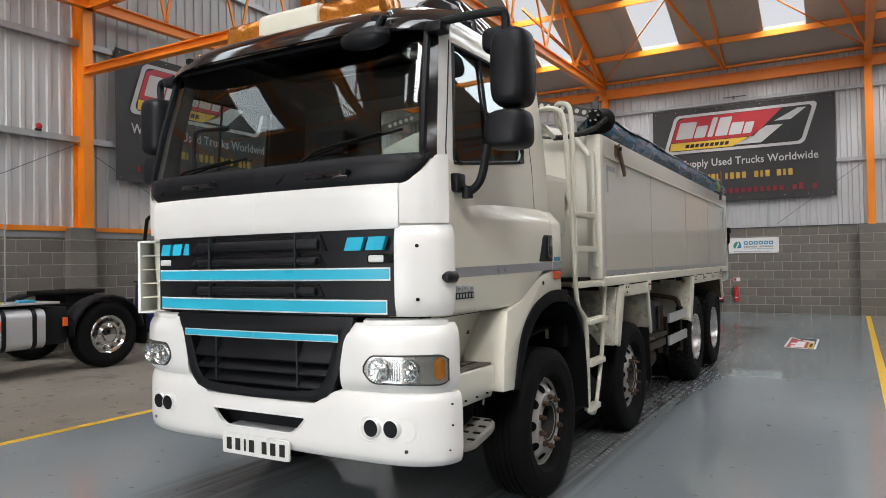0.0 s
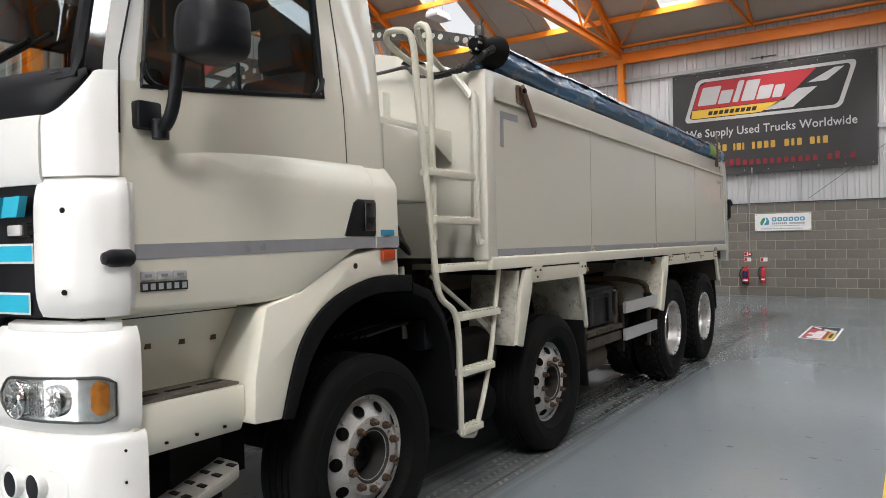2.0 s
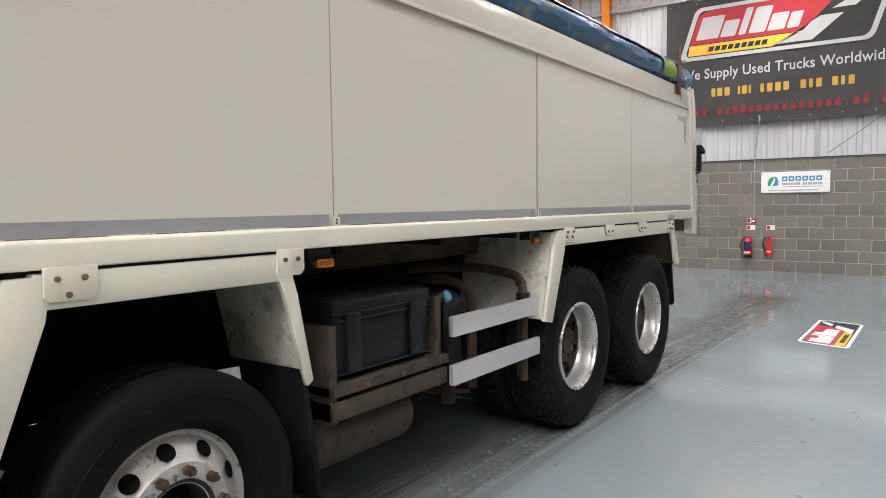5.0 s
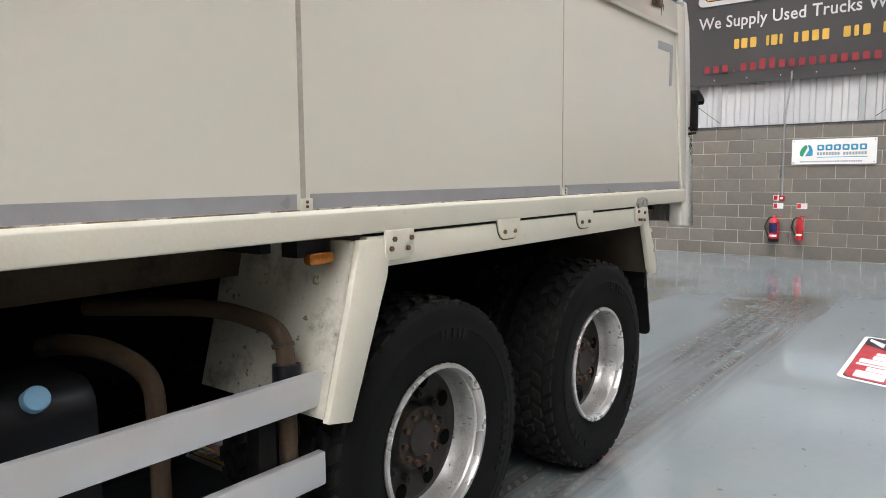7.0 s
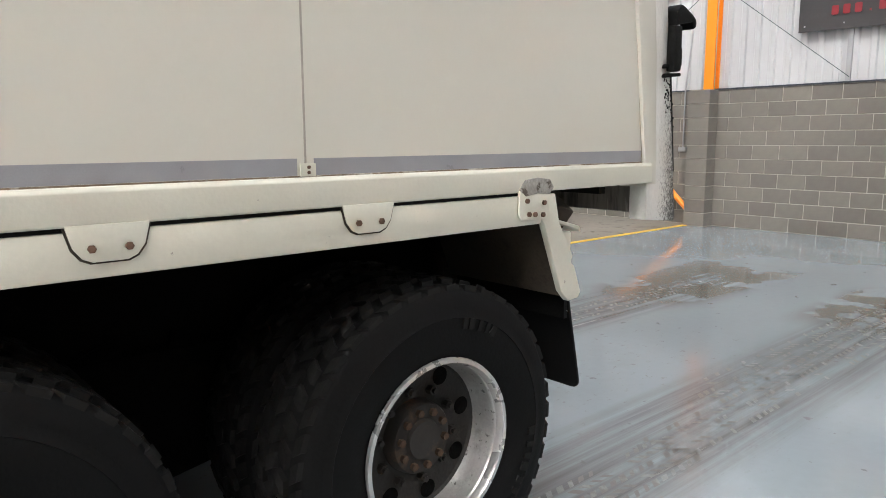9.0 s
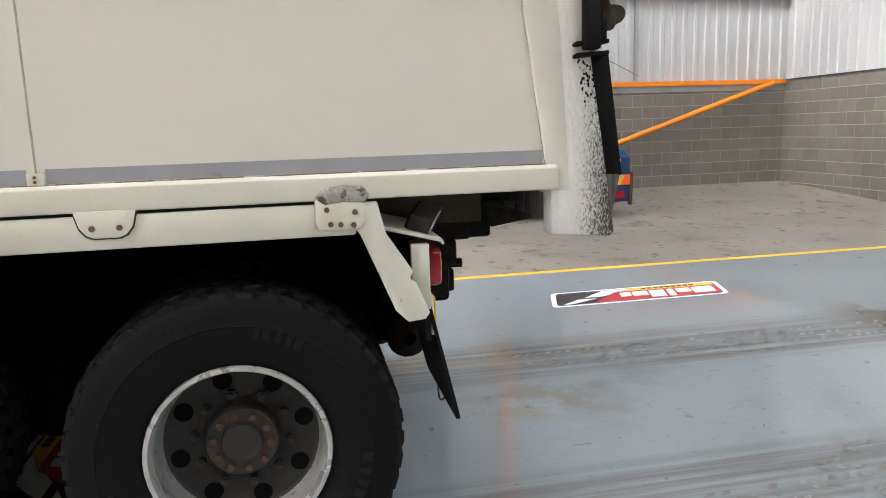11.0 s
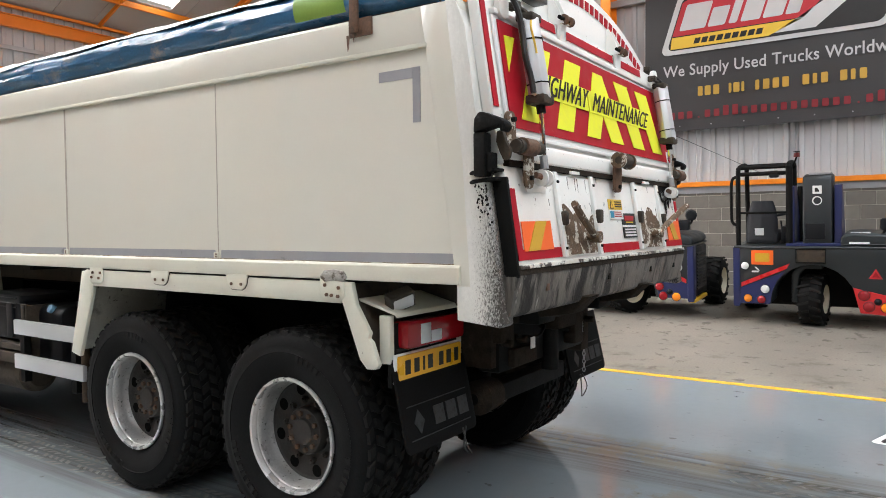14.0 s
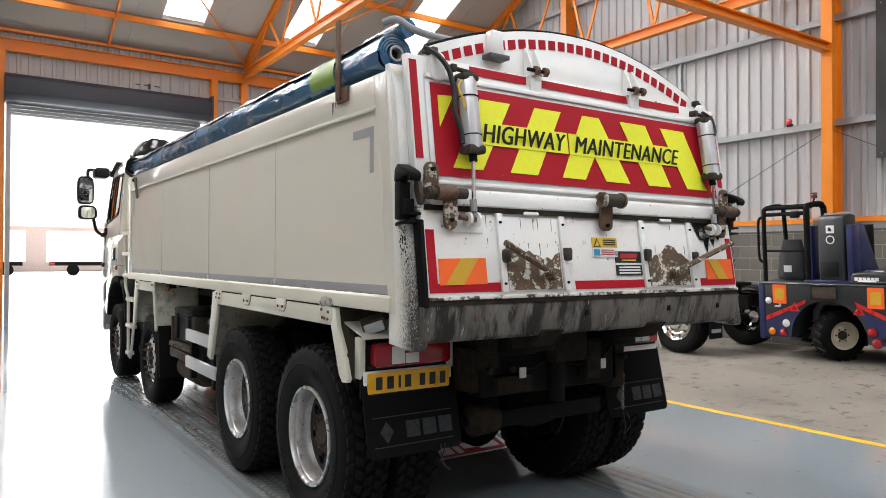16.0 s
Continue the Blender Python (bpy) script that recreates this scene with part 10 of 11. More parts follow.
    part("pictogram", Shape().prism([(-0.90, 0.83), (-0.80, 0.83), (-0.78, 0.855), (-0.88, 0.855)], "x", 0.001, 0.005).prism([(-0.80, 0.86), (-0.775, 0.86), (-0.83, 0.92), (-0.85, 0.91)], "x", 0.001, 0.005), WHITE_INK, f)
    lamps = [(-0.985, 0.93, 0.050, WHITE_INK), (-0.70, 0.575, 0.055, WHITE_INK), (-0.945, 0.425, 0.052, AMBER), (-0.755, 0.415, 0.052, RED_LENS)]
    lamps += [(0.60, 0.535, 0.062, RED_LENS), (0.66, 0.375, 0.062, RED_LENS), (0.875, 0.37, 0.062, AMBER), (0.77, 0.45, 0.035, BLACK_PLASTIC), (0.925, 0.86, 0.052, WHITE_INK)]
    for ly, lz, r, m in lamps:
        lamp = part("round_lamp", Shape().lathe([(0.010, r + 0.008), (0.018, r + 0.006), (0.018, r), (0.028, r * 0.8), (0.034, r * 0.35), (0.035, 0.0)], (0.002, ly, lz), 20, "x"), m, f, angle=45)
        part("lamp_ring", Shape().lathe([(0.0, r + 0.016), (0.012, r + 0.014), (0.016, r + 0.002)], (0.002, ly, lz), 20, "x"), BLACK_PLASTIC, lamp)
    part("plate_recess", Shape().box(-0.06, 0.016, -0.265, 0.105, 1.0, 1.185), MUD, f, bevel=0.008)
    part("recess_rim", Shape().tube([(0.02, -0.275, 0.99), (0.02, 0.115, 0.99), (0.02, 0.115, 1.195), (0.02, -0.275, 1.195)], 0.010, 6, True), BLACK_STEEL, f)
    # hood, mirror
    hood = part("engine_hood", Shape().prism([(0.30, 1.232), (1.13, 1.232), (1.14, 1.30), (1.10, 1.36), (1.0, 1.395), (0.45, 1.415), (0.33, 1.40), (0.30, 1.35)], "x", -0.95, -0.03), CHARCOAL, f, "dark rounded engine hood", bevel=0.035, segments=3)
    part("hood_lip", Shape().tube(smooth_path([(-0.03, 0.31, 1.25), (-0.028, 0.7, 1.262), (-0.03, 1.12, 1.25)], 5), 0.010, 6), CHARCOAL, hood)
    part("hood_label", Shape().prism([(-0.034, 1.27), (-0.024, 1.27), (-0.05, 1.395), (-0.30, 1.418), (-0.30, 1.412), (-0.06, 1.388)], "y", 0.41, 0.66), WHITE_INK, hood)
    if not red_corner:
        for k in range(6):
            part("hood_mark", Shape().box(-0.0315, -0.026, 0.36 + 0.058 * k, 0.405 + 0.058 * k, 1.285, 1.335), WHITE_INK, hood)
    mir = part("hood_mirror", Shape().prism(rounded(0.78, 1.04, 1.45, 1.62, 0.035, 4), "x", -0.34, -0.22), BLACK_PLASTIC, f, bevel=0.02)
    part("mirror_stalk", Shape().tube(smooth_path([(-0.28, 0.80, 1.36), (-0.28, 0.86, 1.47), (-0.28, 1.03, 1.55), (-0.28, 1.075, 1.62), (-0.28, 1.08, 1.74)], 5), 0.018, 7), BLACK_STEEL, mir)
    if not red_corner:
        part("round_mirror", Shape().lathe([(0.0, 0.0), (0.0, 0.085), (0.02, 0.095), (0.05, 0.07), (0.06, 0.0)], (-0.30, 1.06, 1.70), 20, "x"), BLACK_PLASTIC, mir)
    # mast, its cover, blue posts and side plates
    cover = part("mast_cover", Shape().prism([(-0.50, 1.235), (-0.10, 1.235), (-0.085, 1.50), (-0.10, 2.20), (-0.14, 2.27), (-0.34, 2.29), (-0.50, 2.27)], "y", -0.20, 0.19), CHARCOAL, f, "tall charcoal mast cover", bevel=0.03, segments=3)
    part("cover_cap", Shape().box(-0.36, -0.15, -0.12, 0.17, 2.275, 2.31), GREY_INK, cover, bevel=0.008)
    part("cover_step", Shape().box(-0.10, -0.062, -0.16, 0.10, 1.33, 1.57), BLACK_PLASTIC, cover, bevel=0.012)
    part("cover_label", Shape().prism(rounded(-0.065, 0.055, 2.0, 2.12, 0.008, 2), "x", -0.096, -0.088), WHITE_INK, cover)
    part("label_mark", Shape().prism([(-0.035, 2.03), (0.02, 2.03), (0.02, 2.055), (-0.005, 2.09), (-0.035, 2.09)], "x", -0.0878, -0.085), BLACK_INK, cover)
    part("cover_label", Shape().lathe([(0.0, 0.050), (0.004, 0.050), (0.004, 0.066), (0.0, 0.066), (0.0, 0.050)], (-0.090, -0.005, 1.90), 20, "x"), WHITE_INK, cover)
    for a, b in ((-0.42, -0.31), (0.215, 0.31)):
        part("mast_post", Shape().box(-0.34, -0.12, a, b, 1.215, 2.12), NAVY, f, "blue mast post", bevel=0.012)
        part("mast_plate", Shape().prism([(-0.30, 1.23), (-1.05, 1.23), (-0.52, 2.12), (-0.30, 2.12)], "y", a + 0.02, b - 0.02), NAVY, f, "blue triangular side plate of the mast", bevel=0.006)
    part("mast_foot", Shape().box(-0.36, -0.06, -0.42, 0.31, 1.215, 1.275), NAVY, f, bevel=0.010)
    part("mast_rail", Shape().box(-0.95, -0.80, -0.36, -0.26, 0.3, 2.1).box(-0.95, -0.80, 0.14, 0.24, 0.3, 2.1), BLACK_STEEL, f, bevel=0.008)
    # overhead guard of bent tube
    guard = part("overhead_guard", Shape().tube(smooth_path([(-0.12, -1.10, 1.22), (-0.13, -1.10, 2.30), (-0.16, -1.09, 2.42), (-0.26, -1.08, 2.45), (-0.56, -1.08, 2.47), (-0.66, -1.08, 2.42), (-0.70, -1.08, 2.30), (-0.80, -1.08, 1.22)], 5), 0.035, 10), BLACK_STEEL, f, "black tubular overhead guard", angle=60)
    part("guard_post", Shape().tube(smooth_path([(-0.12, -0.38, 1.22), (-0.13, -0.38, 2.30), (-0.16, -0.39, 2.42), (-0.26, -0.40, 2.45), (-0.56, -0.40, 2.47), (-0.66, -0.40, 2.42), (-0.70, -0.40, 2.30), (-0.80, -0.40, 1.22)], 5), 0.048, 10), BLACK_STEEL, guard, angle=60)
    for gx, gz in ((-0.17, 2.43), (-0.15, 2.33), (-0.62, 2.45)):
        part("guard_bar", Shape().tube([(gx, -1.10, gz), (gx, -0.38, gz)], 0.032, 8), BLACK_STEEL, guard, angle=60)
    for k in range(7):
        part("guard_slat", Shape().box(-0.62, -0.2, -1.03 + 0.095 * k, -1.015 + 0.095 * k, 2.44, 2.475), BLACK_STEEL, guard)
    part("guard_bar", Shape().tube([(-0.12, -1.10, 1.735), (-0.12, -0.40, 1.735)], 0.018, 8), BLACK_STEEL, guard, angle=60)
    part("grab_handle", Shape().tube(smooth_path([(-0.13, -1.11, 2.30), (-0.12, -1.18, 2.26), (-0.12, -1.20, 2.1), (-0.12, -1.20, 1.70), (-0.12, -1.18, 1.58), (-0.13, -1.11, 1.54)], 5), 0.022, 8), BLACK_STEEL, guard, angle=60)
    part("work_lamp", Shape().prism(rounded(-0.66, -0.52, 2.26, 2.37, 0.03, 3), "x", -0.22, -0.12), BLACK_PLASTIC, guard, bevel=0.015)
    # seat, controls, beacon
    back = []
    for k in range(7):
        z = 1.30 + 0.60 * k / 6
        h = 0.235 * (1 - 0.35 * (k / 6) ** 3)
        back.append([(-0.40 - 0.06 * k / 6 + 0.07 * math.cos(a), -0.81 + h * math.sin(a), z) for a in (2 * math.pi * j / 16 for j in range(17))])
    seat = part("seat", Shape().prism(rounded(-1.04, -0.58, 1.24, 1.42, 0.05, 4), "x", -0.92, -0.36), SEAT_CLOTH, f, "black padded seat", bevel=0.03)
    part("seat_back", Shape().grid(back).add(back[-1][:-1], [tuple(range(16))]), SEAT_CLOTH, seat, angle=50)
    part("seat_label", Shape().box(-0.335, -0.325, -0.90, -0.77, 1.37, 1.48), WHITE_INK, seat)
    part("control_lever", Shape().tube([(-0.55, -0.46, 1.24), (-0.50, -0.47, 1.62)], 0.014, 6).tube([(-0.62, -0.54, 1.24), (-0.56, -0.56, 1.58)], 0.014, 6).cyl((-0.60, -0.62, 1.66), (-0.62, -0.42, 1.70), 0.02, 8), BLACK_PLASTIC, f)
    part("control_block", Shape().box(-0.70, -0.40, -0.54, -0.43, 1.235, 1.50), BLACK_PLASTIC, f, bevel=0.02)
    bea = part("beacon", Shape().lathe([(0, 0.0), (0, 0.045), (0.06, 0.040), (0.07, 0.0)], (-0.22, -0.29, 2.555), 16, "z"), BEACON_RED, f, "red-brown beacon on a stalk")
    part("beacon_cap", Shape().lathe([(0, 0.0), (0, 0.046), (0.016, 0.042), (0.020, 0.0)], (-0.22, -0.29, 2.626), 16, "z"), BLACK_PLASTIC, bea)
    part("beacon_stalk", Shape().tube([(-0.22, -0.36, 2.40), (-0.22, -0.31, 2.50), (-0.22, -0.29, 2.56)], 0.014, 6), BLACK_STEEL, bea)
    # running gear
    part("belly", Shape().box(-1.30, -0.62, -0.95, 0.95, 0.24, 0.56), BLACK_STEEL, f, bevel=0.02)
    part("bumper_strip", Shape().box(-0.80, -0.02, W - 0.06, W + 0.03, 0.275, 0.33), DUSTY_PIPE if red_corner else YELLOW_LINE, f, bevel=0.01)
    small_wheel(f, -0.36, -0.07, 0.40, 0.32, turn, CREAM_RIM)
    part("wheel_fork", Shape().prism([(-0.36, 0.36), (-0.27, 0.36), (-0.255, 0.78), (-0.18, 0.875), (0.06, 0.875), (0.06, 0.965), (-0.24, 0.965), (-0.36, 0.80)], "x", -0.48, -0.16), CHARCOAL, f, "grey steering fork of the rear wheel", bevel=0.02)
    for s_ in (-1, 1):
        small_wheel(f, -1.62, s_ * 1.11, 0.43, 0.32, 90, CREAM_RIM)
        part("leg", Shape().box(-1.85, -0.80, *sorted((s_ * 0.94, s_ * 1.03)), 0.32, 0.64), NAVY, f, bevel=0.02)
    f.matrix_basis = on_ramp(x, y) @ Matrix.Diagonal((0.965, 0.965, 0.965, 1.0))
    return f


forklift(-7.72, 6.52, 58, False, "dark blue and charcoal truck-mounted forklift with its rear wheel turned")
forklift(-7.6, 9.37, 84, True, "dark blue and charcoal truck-mounted forklift with a red lamp corner")


def old_forklift(yc):
    X = -8.0
    f = thing("forklift", X - 0.7, yc, 0, "older faded blue forklift with chevron bars and a black mast", "forklift", "forklifts along the gable wall")
    y0, y1 = yc - 0.95, yc + 1.20
    part("engine_pod", Shape().prism([(X - 0.9, 0.62), (X, 0.62), (X, 1.0), (X - 0.05, 1.08), (X - 0.9, 1.20)], "y", yc - 0.02, y1), BLUE_OLD, f, bevel=0.03)
    part("engine_hood", Shape().prism([(yc - 0.02, 1.06), (y1 - 0.02, 1.02), (y1 - 0.10, 1.14), (yc + 0.3, 1.27), (yc - 0.02, 1.29)], "x", X - 0.95, X - 0.04), BLUE_HOOD, f, "lighter blue engine hood", bevel=0.03)
    part("side_pod", Shape().box(X - 0.9, X, y0, yc - 0.03, 0.62, 0.95), BLUE_OLD, f, bevel=0.03)
    for a, b, zz in ((y0, yc - 0.22, 0.60), (yc + 0.50, y1, 0.60)):
        st = part("chevron_bar", Shape().box(X - 0.01, X + 0.006, a, b, zz - 0.05, zz + 0.12), ORANGE_TAIL, f)
        k = 0
        y = a + 0.04
        while y + 0.2 < b:
            part("chevron", Shape().prism([(y, zz - 0.05), (y + 0.09, zz - 0.05), (y + 0.17, zz + 0.12), (y + 0.08, zz + 0.12)], "x", X + 0.0065, X + 0.009), YELLOW_INK, st)
            y += 0.2
        part("lower_pod", Shape().box(X - 0.6, X, a, b, 0.26, 0.545), BLUE_OLD, f, bevel=0.03)
        part("lamp_cluster", Shape().box(X, X + 0.015, a + 0.2, a + 0.62, 0.32, 0.45), RED_LENS, f, bevel=0.008)
        part("red_triangle", Shape().prism([(a + 0.06, 0.80), (a + 0.24, 0.80), (a + 0.15, 0.95)], "x", X + 0.001, X + 0.006), BRIGHT_RED, f)
    part("number_plate", Shape().box(X + 0.001, X + 0.01, yc - 0.02, yc + 0.55, 0.86, 0.99), PLATE_Y, f)
    for k in range(6):
        part("plate_bar", Shape().box(X + 0.0105, X + 0.013, yc + 0.02 + 0.085 * k, yc + 0.08 + 0.085 * k, 0.885, 0.965), BLACK_INK, f)
    part("paper_label", Shape().box(X + 0.001, X + 0.006, yc + 0.74, yc + 1.02, 0.84, 1.0), WHITE_INK, f)
    mast = part("mast", Shape().box(-9.25, -9.05, yc - 0.50, yc - 0.36, 0.2, 2.44).box(-9.25, -9.05, yc + 0.22, yc + 0.36, 0.2, 2.44).box(-9.2, -9.08, yc - 0.36, yc + 0.22, 2.28, 2.42), BLACK_STEEL, f, "tall black mast", bevel=0.01)
    for y in (yc - 0.28, yc + 0.14):
        part("mast_rail", Shape().box(-9.18, -9.08, y - 0.035, y + 0.035, 0.3, 2.34), BLACK_STEEL, mast, bevel=0.006)
    for y in (yc - 0.17, yc + 0.03):
        part("mast_chain", Shape().cyl((-9.12, y, 0.4), (-9.12, y, 2.3), 0.022, 8), BLACK_STEEL, mast)
    part("mast_ram", Shape().cyl((-9.15, yc - 0.07, 0.3), (-9.15, yc - 0.07, 2.25), 0.05, 12), BLACK_STEEL, mast)
    for y in (yc - 0.46, yc + 0.32):
        part("mast_cap", Shape().cyl((-9.15, y, 2.44), (-9.15, y, 2.48), 0.03, 10), BLACK_STEEL, mast)
    for k in range(5):
        part("mast_lamp", Shape().box(-9.05, -9.03, yc - 0.30 + 0.11 * k, yc - 0.25 + 0.11 * k, 2.31, 2.37), DUSTY_PIPE, mast, bevel=0.004)
    roof_bow = [(X - 1.12, 2.06), (X - 1.0, 2.13), (X - 0.3, 2.15), (X - 0.16, 2.11), (X - 0.13, 2.05), (X - 0.18, 2.05), (X - 0.32, 2.10), (X - 1.0, 2.08), (X - 1.09, 2.03)]
    cage = part("cage_roof", Shape().prism(roof_bow, "y", yc - 1.15, yc - 0.05), BLACK_STEEL, f, "black bowed overhead guard", bevel=0.008)
    for x, y in ((X - 0.18, yc - 1.12), (X - 0.18, yc - 0.08), (X - 1.07, yc - 1.12), (X - 1.07, yc - 0.08)):
        part("cage_post", Shape().tube([(x, y, 2.09), (x + 0.01, y, 1.3), (x + 0.03, y, 1.15), (x + 0.03, y, 0.66)], 0.026, 8), BLACK_STEEL, cage)
    for k in range(4):
        part("guard_lamp", Shape().box(X - 0.13, X - 0.118, yc - 1.05 + 0.26 * k, yc - 0.97 + 0.26 * k, 2.06, 2.10), GALV, cage, bevel=0.004)
    for z in (1.24, 1.0):
        part("cage_bar", Shape().cyl((X - 0.16, yc - 1.12, z), (X - 0.16, yc - 0.08, z), 0.02, 8), BLACK_STEEL, cage)
    part("control_lever", Shape().tube([(X - 0.6, yc - 0.15, 1.25), (X - 0.55, yc - 0.18, 1.42)], 0.012, 6).lathe([(0, 0), (0.01, 0.022), (0.03, 0.022), (0.04, 0)], (X - 0.55, yc - 0.18, 1.41), 10, "z"), BLACK_PLASTIC, f)
    part("hose", Shape().tube(smooth_path([(X - 0.3, yc - 1.02, 1.0), (X - 0.12, yc - 1.05, 1.12), (X - 0.05, yc - 0.98, 0.95), (X - 0.02, yc - 0.9, 0.7)], 6), 0.018, 7), HOSE, f)
    part("tow_hook", Shape().box(X - 0.15, X + 0.10, y0 - 0.10, y0 - 0.02, 0.22, 0.34), DUSTY_PIPE, f, bevel=0.02)
    seat = part("seat", Shape().box(X - 0.7, X - 0.25, yc - 0.85, yc - 0.3, 1.0, 1.14), MUD, f, bevel=0.04)
    part("seat_back", Shape().box(X - 0.32, X - 0.2, yc - 0.85, yc - 0.3, 1.1, 1.45), MUD, seat, bevel=0.04)
    part("red_lamp", Shape().cyl((X - 0.2, yc + 0.12, 2.0), (X - 0.2, yc + 0.12, 2.14), 0.05, 12), RED_LENS, f)
    part("filler_cap", Shape().cyl((X - 0.4, yc + 0.62, 1.2), (X - 0.4, yc + 0.62, 1.32), 0.07, 12), BLACK_PLASTIC, f)
    part("strap", Shape().box(X - 0.06, X + 0.02, y1 + 0.0, y1 + 0.06, 0.2, 0.75), DUSTY_PIPE, f, bevel=0.02)
    part("belly", Shape().box(X - 1.2, X - 0.2, yc - 0.9, yc + 1.1, 0.22, 0.62), BLACK_STEEL, f)
    small_wheel(f, -8.40, yc + 0.16, 0.36, 0.26, 98, BLACK_STEEL)
    part("wheel_fork", Shape().box(-8.5, -8.3, yc - 0.12, yc - 0.04, 0.3, 0.75), BLACK_STEEL, f, bevel=0.02)
    for s_ in (-1, 1):
        small_wheel(f, -9.50, yc + 0.1 + s_ * 1.15, 0.40, 0.28, 90, BLACK_STEEL)
    return f


old = old_forklift(12.42)
old.matrix_basis = on_ramp(-7.98, 12.30) @ Matrix.Diagonal((0.97, 0.97, 0.97, 1.0))

# ---- tractor unit parked beyond the lorry, its cab end out of view ----
tu = thing("tractor_unit", -8.3, 3.2, 0, "dark tractor unit chassis with polished wheels and a silver tank", "tractor unit")
TX = -7.28
for s_ in (0, 1):
    x = TX - 0.16 if s_ == 0 else TX - 2.2
    w = part("wheel", Shape().lathe([(a if s_ == 0 else -a, r) for a, r in [(-0.13, 0.292), (0.118, 0.292), (0.135, 0.302), (0.112, 0.278), (0.10, 0.262), (0.118, 0.25), (0.12, 0.2), (0.10, 0.17), (0.13, 0.12), (0.17, 0.11), (0.18, 0.0)]], (x, 4.06, 0.522), 40, "x"), CHROME, tu, "polished wheel with a black tyre", angle=30)
    part("tyre", Shape().lathe(tyre_profile((-0.04, 0.04)), (x, 4.06, 0.522), 48, "x"), RUBBER, w, angle=40)
    for k in range(10):
        a = 2 * math.pi * k / 10
        part("vent_hole", Shape().cyl((x + 0.121, 4.06 + 0.226 * math.cos(a), 0.522 + 0.226 * math.sin(a)), (x + 0.1225, 4.06 + 0.226 * math.cos(a), 0.522 + 0.226 * math.sin(a)), 0.026, 12), BLACK_INK, w) if s_ == 0 else None
    arc = [(4.06 + 0.64 * math.cos(radians(a)), 0.53 + 0.62 * math.sin(radians(a))) for a in range(5, 181, 16)]
    arc += [(4.06 + 0.60 * math.cos(radians(a)), 0.53 + 0.58 * math.sin(radians(a))) for a in range(180, 4, -16)]
    part("mudguard", Shape().prism(arc, "x", TX - 0.34 if s_ == 0 else TX - 2.4, TX + 0.02 if s_ == 0 else TX - 2.02), BLACK_PLASTIC, tu, bevel=0.01)
    part("mudflap", Shape().box(TX - 0.34 if s_ == 0 else TX - 2.4, TX + 0.0 if s_ == 0 else TX - 2.0, 4.74, 4.76, 0.3, 0.82), RUBBER, tu)
    part("flap_bar", Shape().box(TX - 0.30 if s_ == 0 else TX - 2.36, TX - 0.04, 4.7605, 4.763, 0.40, 0.46) if s_ == 0 else Shape().box(TX - 2.36, TX - 2.04, 4.7605, 4.763, 0.40, 0.46), GREY_INK, tu)
for x in (TX - 0.75, TX - 1.6):
    part("chassis_rail", Shape().box(x - 0.05, x + 0.05, 0.2, 5.0, 0.78, 1.02), BLACK_STEEL, tu)
part("axle", Shape().cyl((TX - 2.1, 4.06, 0.52), (TX - 0.2, 4.06, 0.52), 0.09, 14), BLACK_STEEL, tu)
part("fifth_wheel", Shape().prism(rounded(TX - 1.65, TX - 0.7, 3.55, 4.6, 0.3, 5), "z", 1.16, 1.22), BLACK_STEEL, tu, "black greasy coupling plate", bevel=0.015)
part("coupling_stand", Shape().box(TX - 1.6, TX - 0.75, 3.8, 4.3, 1.02, 1.16), BLACK_STEEL, tu)
tk = part("fuel_tank", Shape().prism(rounded(TX - 0.55, TX + 0.03, 0.42, 1.0, 0.12, 5), "y", 2.25, 3.02), ALUMINIUM, tu, "silver fuel tank with black straps", bevel=0.02)
for y in (2.42, 2.85):
    part("tank_strap", Shape().prism(rounded(TX - 0.56, TX + 0.04, 0.41, 1.01, 0.12, 5), "y", y - 0.03, y + 0.03), BLACK_PLASTIC, tk)
part("tank_step", Shape().prism(rounded(TX - 0.5, TX + 0.05, 0.42, 0.98, 0.08, 4), "y", 1.3, 2.2), ALUMINIUM, tu, bevel=0.02)
part("catwalk", Shape().box(TX - 0.75, TX + 0.0, 1.8, 3.25, 1.06, 1.09), ALUMINIUM, tu, "aluminium catwalk", bevel=0.004)
part("blue_glove", Shape().box(TX - 0.3, TX - 0.1, 2.75, 2.95, 1.09, 1.13), BLUE_INK, tu, bevel=0.015)
part("yellow_cloth", Shape().box(TX - 0.4, TX - 0.05, 2.0, 2.45, 1.09, 1.12), LIME, tu, bevel=0.01)
part("aerial", Shape().cyl((TX - 0.3, 2.62, 1.09), (TX - 0.3, 2.62, 2.4), 0.012, 8), GALV, tu)
for y in (2.33, 3.3):
    part("side_marker", Shape().box(TX + 0.035, TX + 0.05, y - 0.04, y + 0.04, 0.72, 0.85), ORANGE_TAIL, tu)
part("side_skirt", Shape().box(TX - 0.5, TX - 0.1, 3.05, 3.42, 0.45, 1.0), BLACK_PLASTIC, tu, bevel=0.02)

# ---- block walls, laid block by block ----
COURSE, LEN, JOINT = BLOCK_TOP / 10, 0.448, 0.011
WALL_T = 0.20


def block_data(length, height, depth):
    s = Shape().box(-length / 2, length / 2, 0, depth, 0, height)
    return mesh_of("block", s, BLOCK, bevel=0.003, segments=1)


BLOCK_FULL = block_data(LEN - JOINT, COURSE - JOINT, 0.05)
cut_blocks = {}


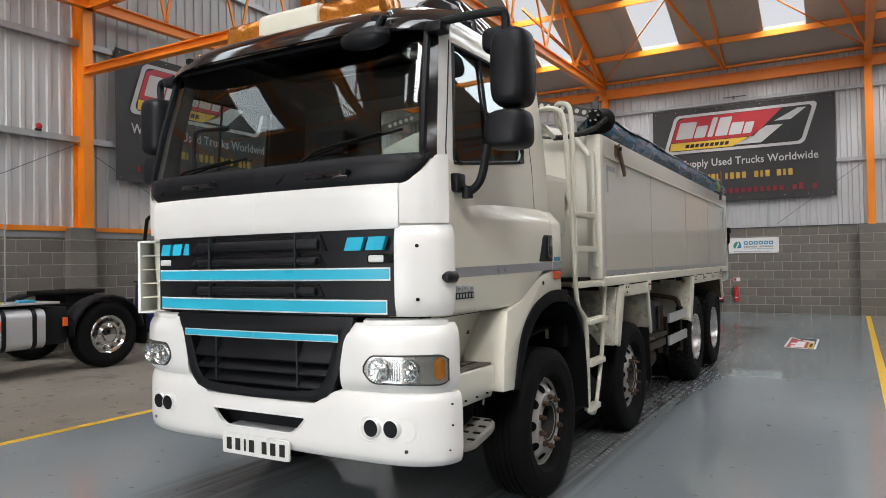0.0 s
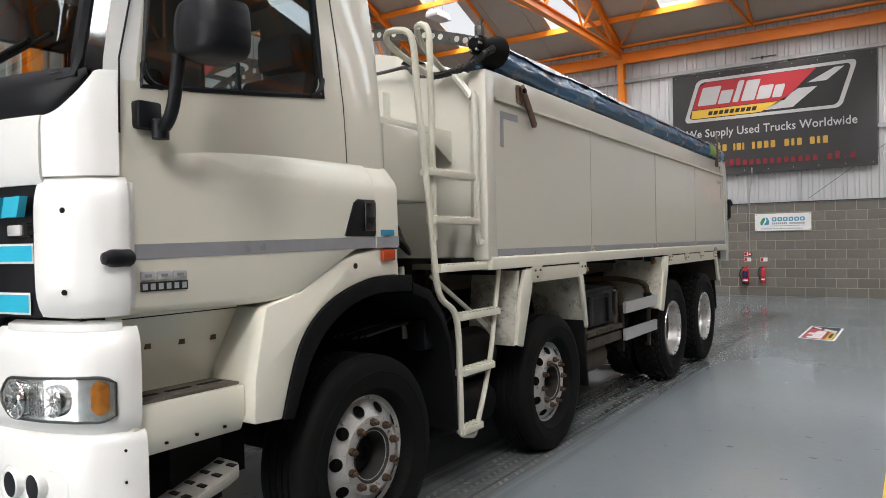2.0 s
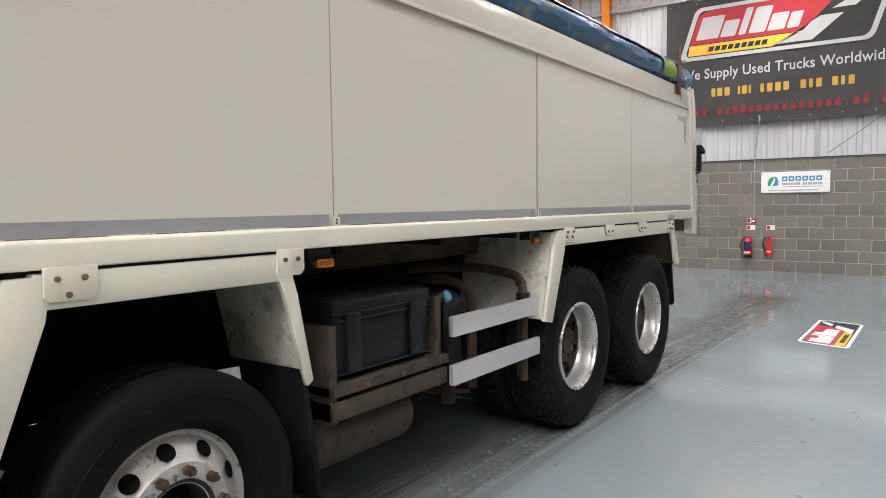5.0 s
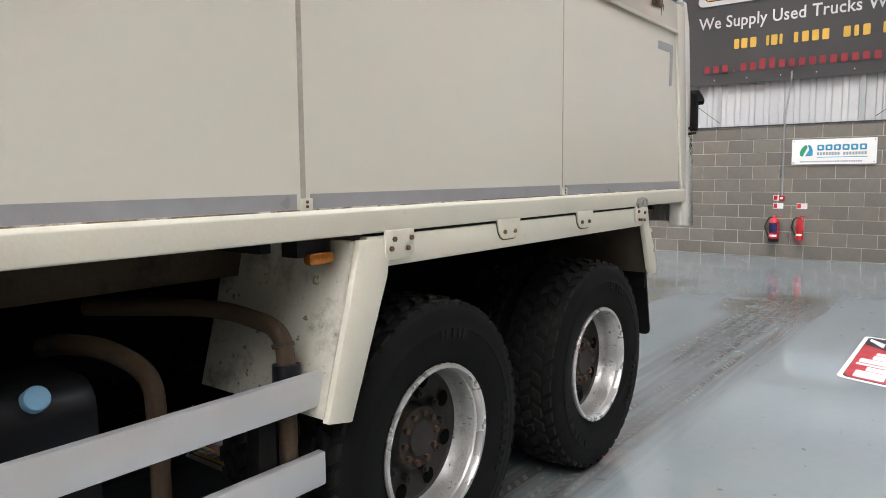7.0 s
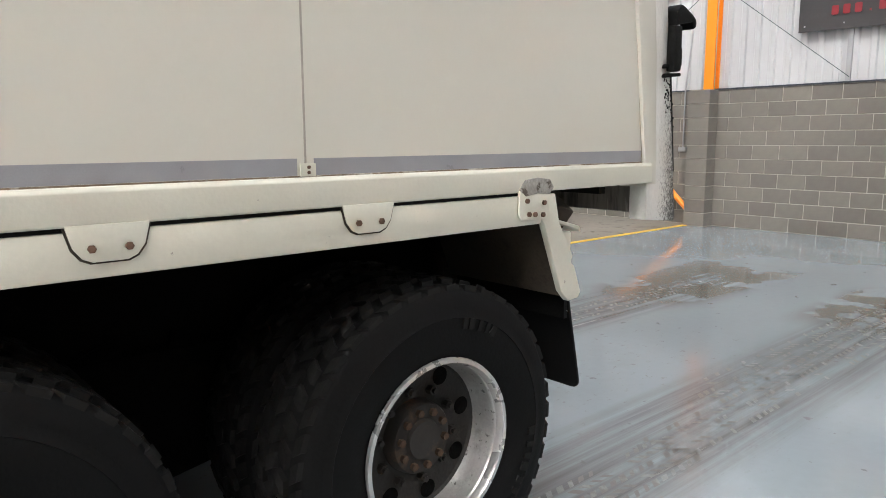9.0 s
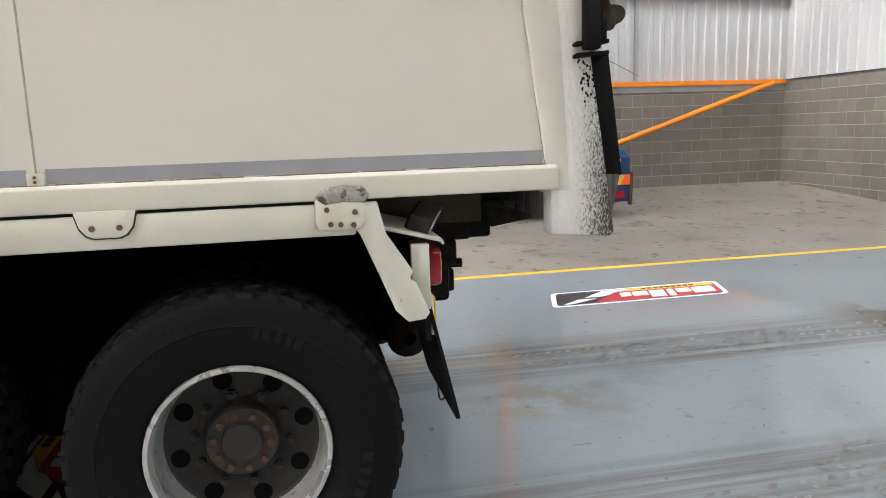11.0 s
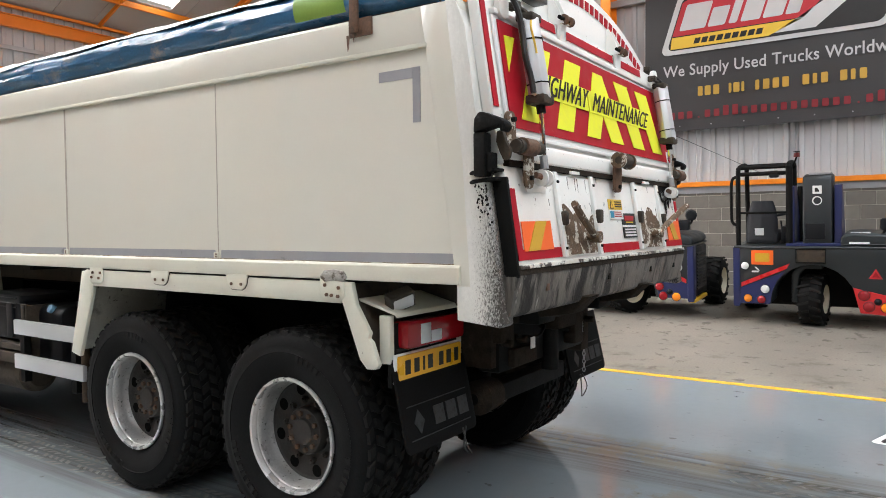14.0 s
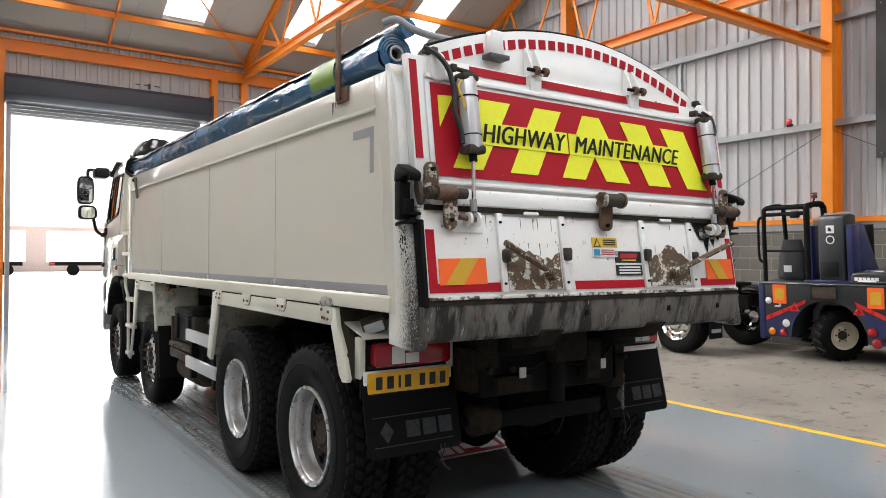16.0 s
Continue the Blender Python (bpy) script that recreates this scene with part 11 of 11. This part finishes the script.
def lay(owner, origin, turn, length, u_from, u_to, inset=0.0):
    """Blocks along a wall; those between u_from and u_to are parts, the rest one joined mesh."""
    base = Matrix.Translation(origin) @ pose(0, 0, 0, 0, 0, turn)
    rest = Shape()
    made = 0
    for c in range(10):
        u = -(LEN / 2 if c % 2 else 0.0)
        while u < length:
            a, b = max(u, 0) + JOINT / 2, min(u + LEN, length) - JOINT / 2
            if b - a > 0.03:
                mid = (a + b) / 2
                jig = random.uniform(-0.002, 0.002)
                if u_from < mid < u_to and made < 300:
                    key = round(b - a, 3)
                    me = BLOCK_FULL if abs(key - round(LEN - JOINT, 3)) < 0.002 else cut_blocks.setdefault(key, block_data(b - a, COURSE - JOINT, 0.05))
                    o = new("block", me)
                    o.matrix_basis = base @ Matrix.Translation((mid, -inset - 0.005 + jig, c * COURSE + JOINT / 2))
                    attach(o, owner)
                    o.matrix_parent_inverse = Matrix.Identity(4)
                    made += 1
                else:
                    q = Shape().box(a, b, -inset - 0.005 + jig, 0.05, c * COURSE + JOINT / 2, (c + 1) * COURSE - JOINT / 2)
                    rest.add([base @ Vector(p) for p in q.v], q.f)
            u += LEN
    if rest.v:
        tagged(part("far_blocks", rest, BLOCK, owner), "grey concrete blocks", kind="stuff")


def base_wall(name, x0, x1, y0, y1):
    return tagged(part(name, Shape().box(x0, x1, y0, y1, -0.05, BLOCK_TOP), MORTAR), "grey concrete block wall with pale joints", "block wall", kind="structure")


bw = base_wall("wall_north_base", GX, EX, RY, RY + WALL_T)
lay(bw, (GX, RY, 0), 0, EX - GX, 4.2, 16.0)
bw = base_wall("wall_west_base", GX - WALL_T, GX, FY - 0.3, RY + WALL_T)
lay(bw, (GX, FY, 0), 90, RY - FY, 9.5, 22.5)
bw = base_wall("wall_south_base", DOOR_X1 + 0.32, EX, FY - WALL_T, FY)
lay(bw, (EX, FY, 0), 180, EX - DOOR_X1 - 0.32, EX - DOOR_X1 - 3.0, EX)
bw = base_wall("wall_south_base", GX, DOOR_X0 - 0.55, FY - WALL_T, FY)
lay(bw, (DOOR_X0 - 0.55, FY, 0), 180, DOOR_X0 - 0.55 - GX, 0, 0)
bw = base_wall("wall_east_base", EX, EX + WALL_T, FY - 0.3, RY + WALL_T)
lay(bw, (EX, RY, 0), -90, RY - FY, 0, 0)
# piers under the columns
narrow = block_data(0.385, COURSE - JOINT, 0.30)
half_a, half_b = block_data(0.64, COURSE - JOINT, 0.30), block_data(0.315, COURSE - JOINT, 0.30)
for x, half in ((-3.55, 0.19), (3.47, 0.315), (10.4, 0.315)):
    pier = tagged(part("pier", Shape().box(x - half, x + half, RY - 0.29, RY - 0.001, 0, BLOCK_TOP), MORTAR), "concrete block pier under a column", "pier", "block piers", "structure")
    for c in range(10):
        for dx, me in (((0, narrow),) if half < 0.3 else ((0, half_a),) if c % 2 else ((-0.1625, half_b), (0.1625, half_b))):
            o = new("block", me)
            o.matrix_basis = Matrix.Translation((x + dx, RY - 0.298, c * COURSE + JOINT / 2))
            attach(o, pier)
            o.matrix_parent_inverse = Matrix.Identity(4)
half_c = block_data(0.53, COURSE - JOINT, 0.20)
for y in (5.38, 12.08):
    pier = tagged(part("pier", Shape().box(GX + 0.001, GX + 0.19, y - 0.31, y + 0.21, 0, BLOCK_TOP), MORTAR), "concrete block pier under a gable column", "pier", "block piers", "structure")
    for c in range(10):
        o = new("block", half_c)
        o.matrix_basis = Matrix.Translation((GX + 0.198, y - 0.05, c * COURSE + JOINT / 2)) @ pose(0, 0, 0, 0, 0, 90)
        attach(o, pier)
        o.matrix_parent_inverse = Matrix.Identity(4)
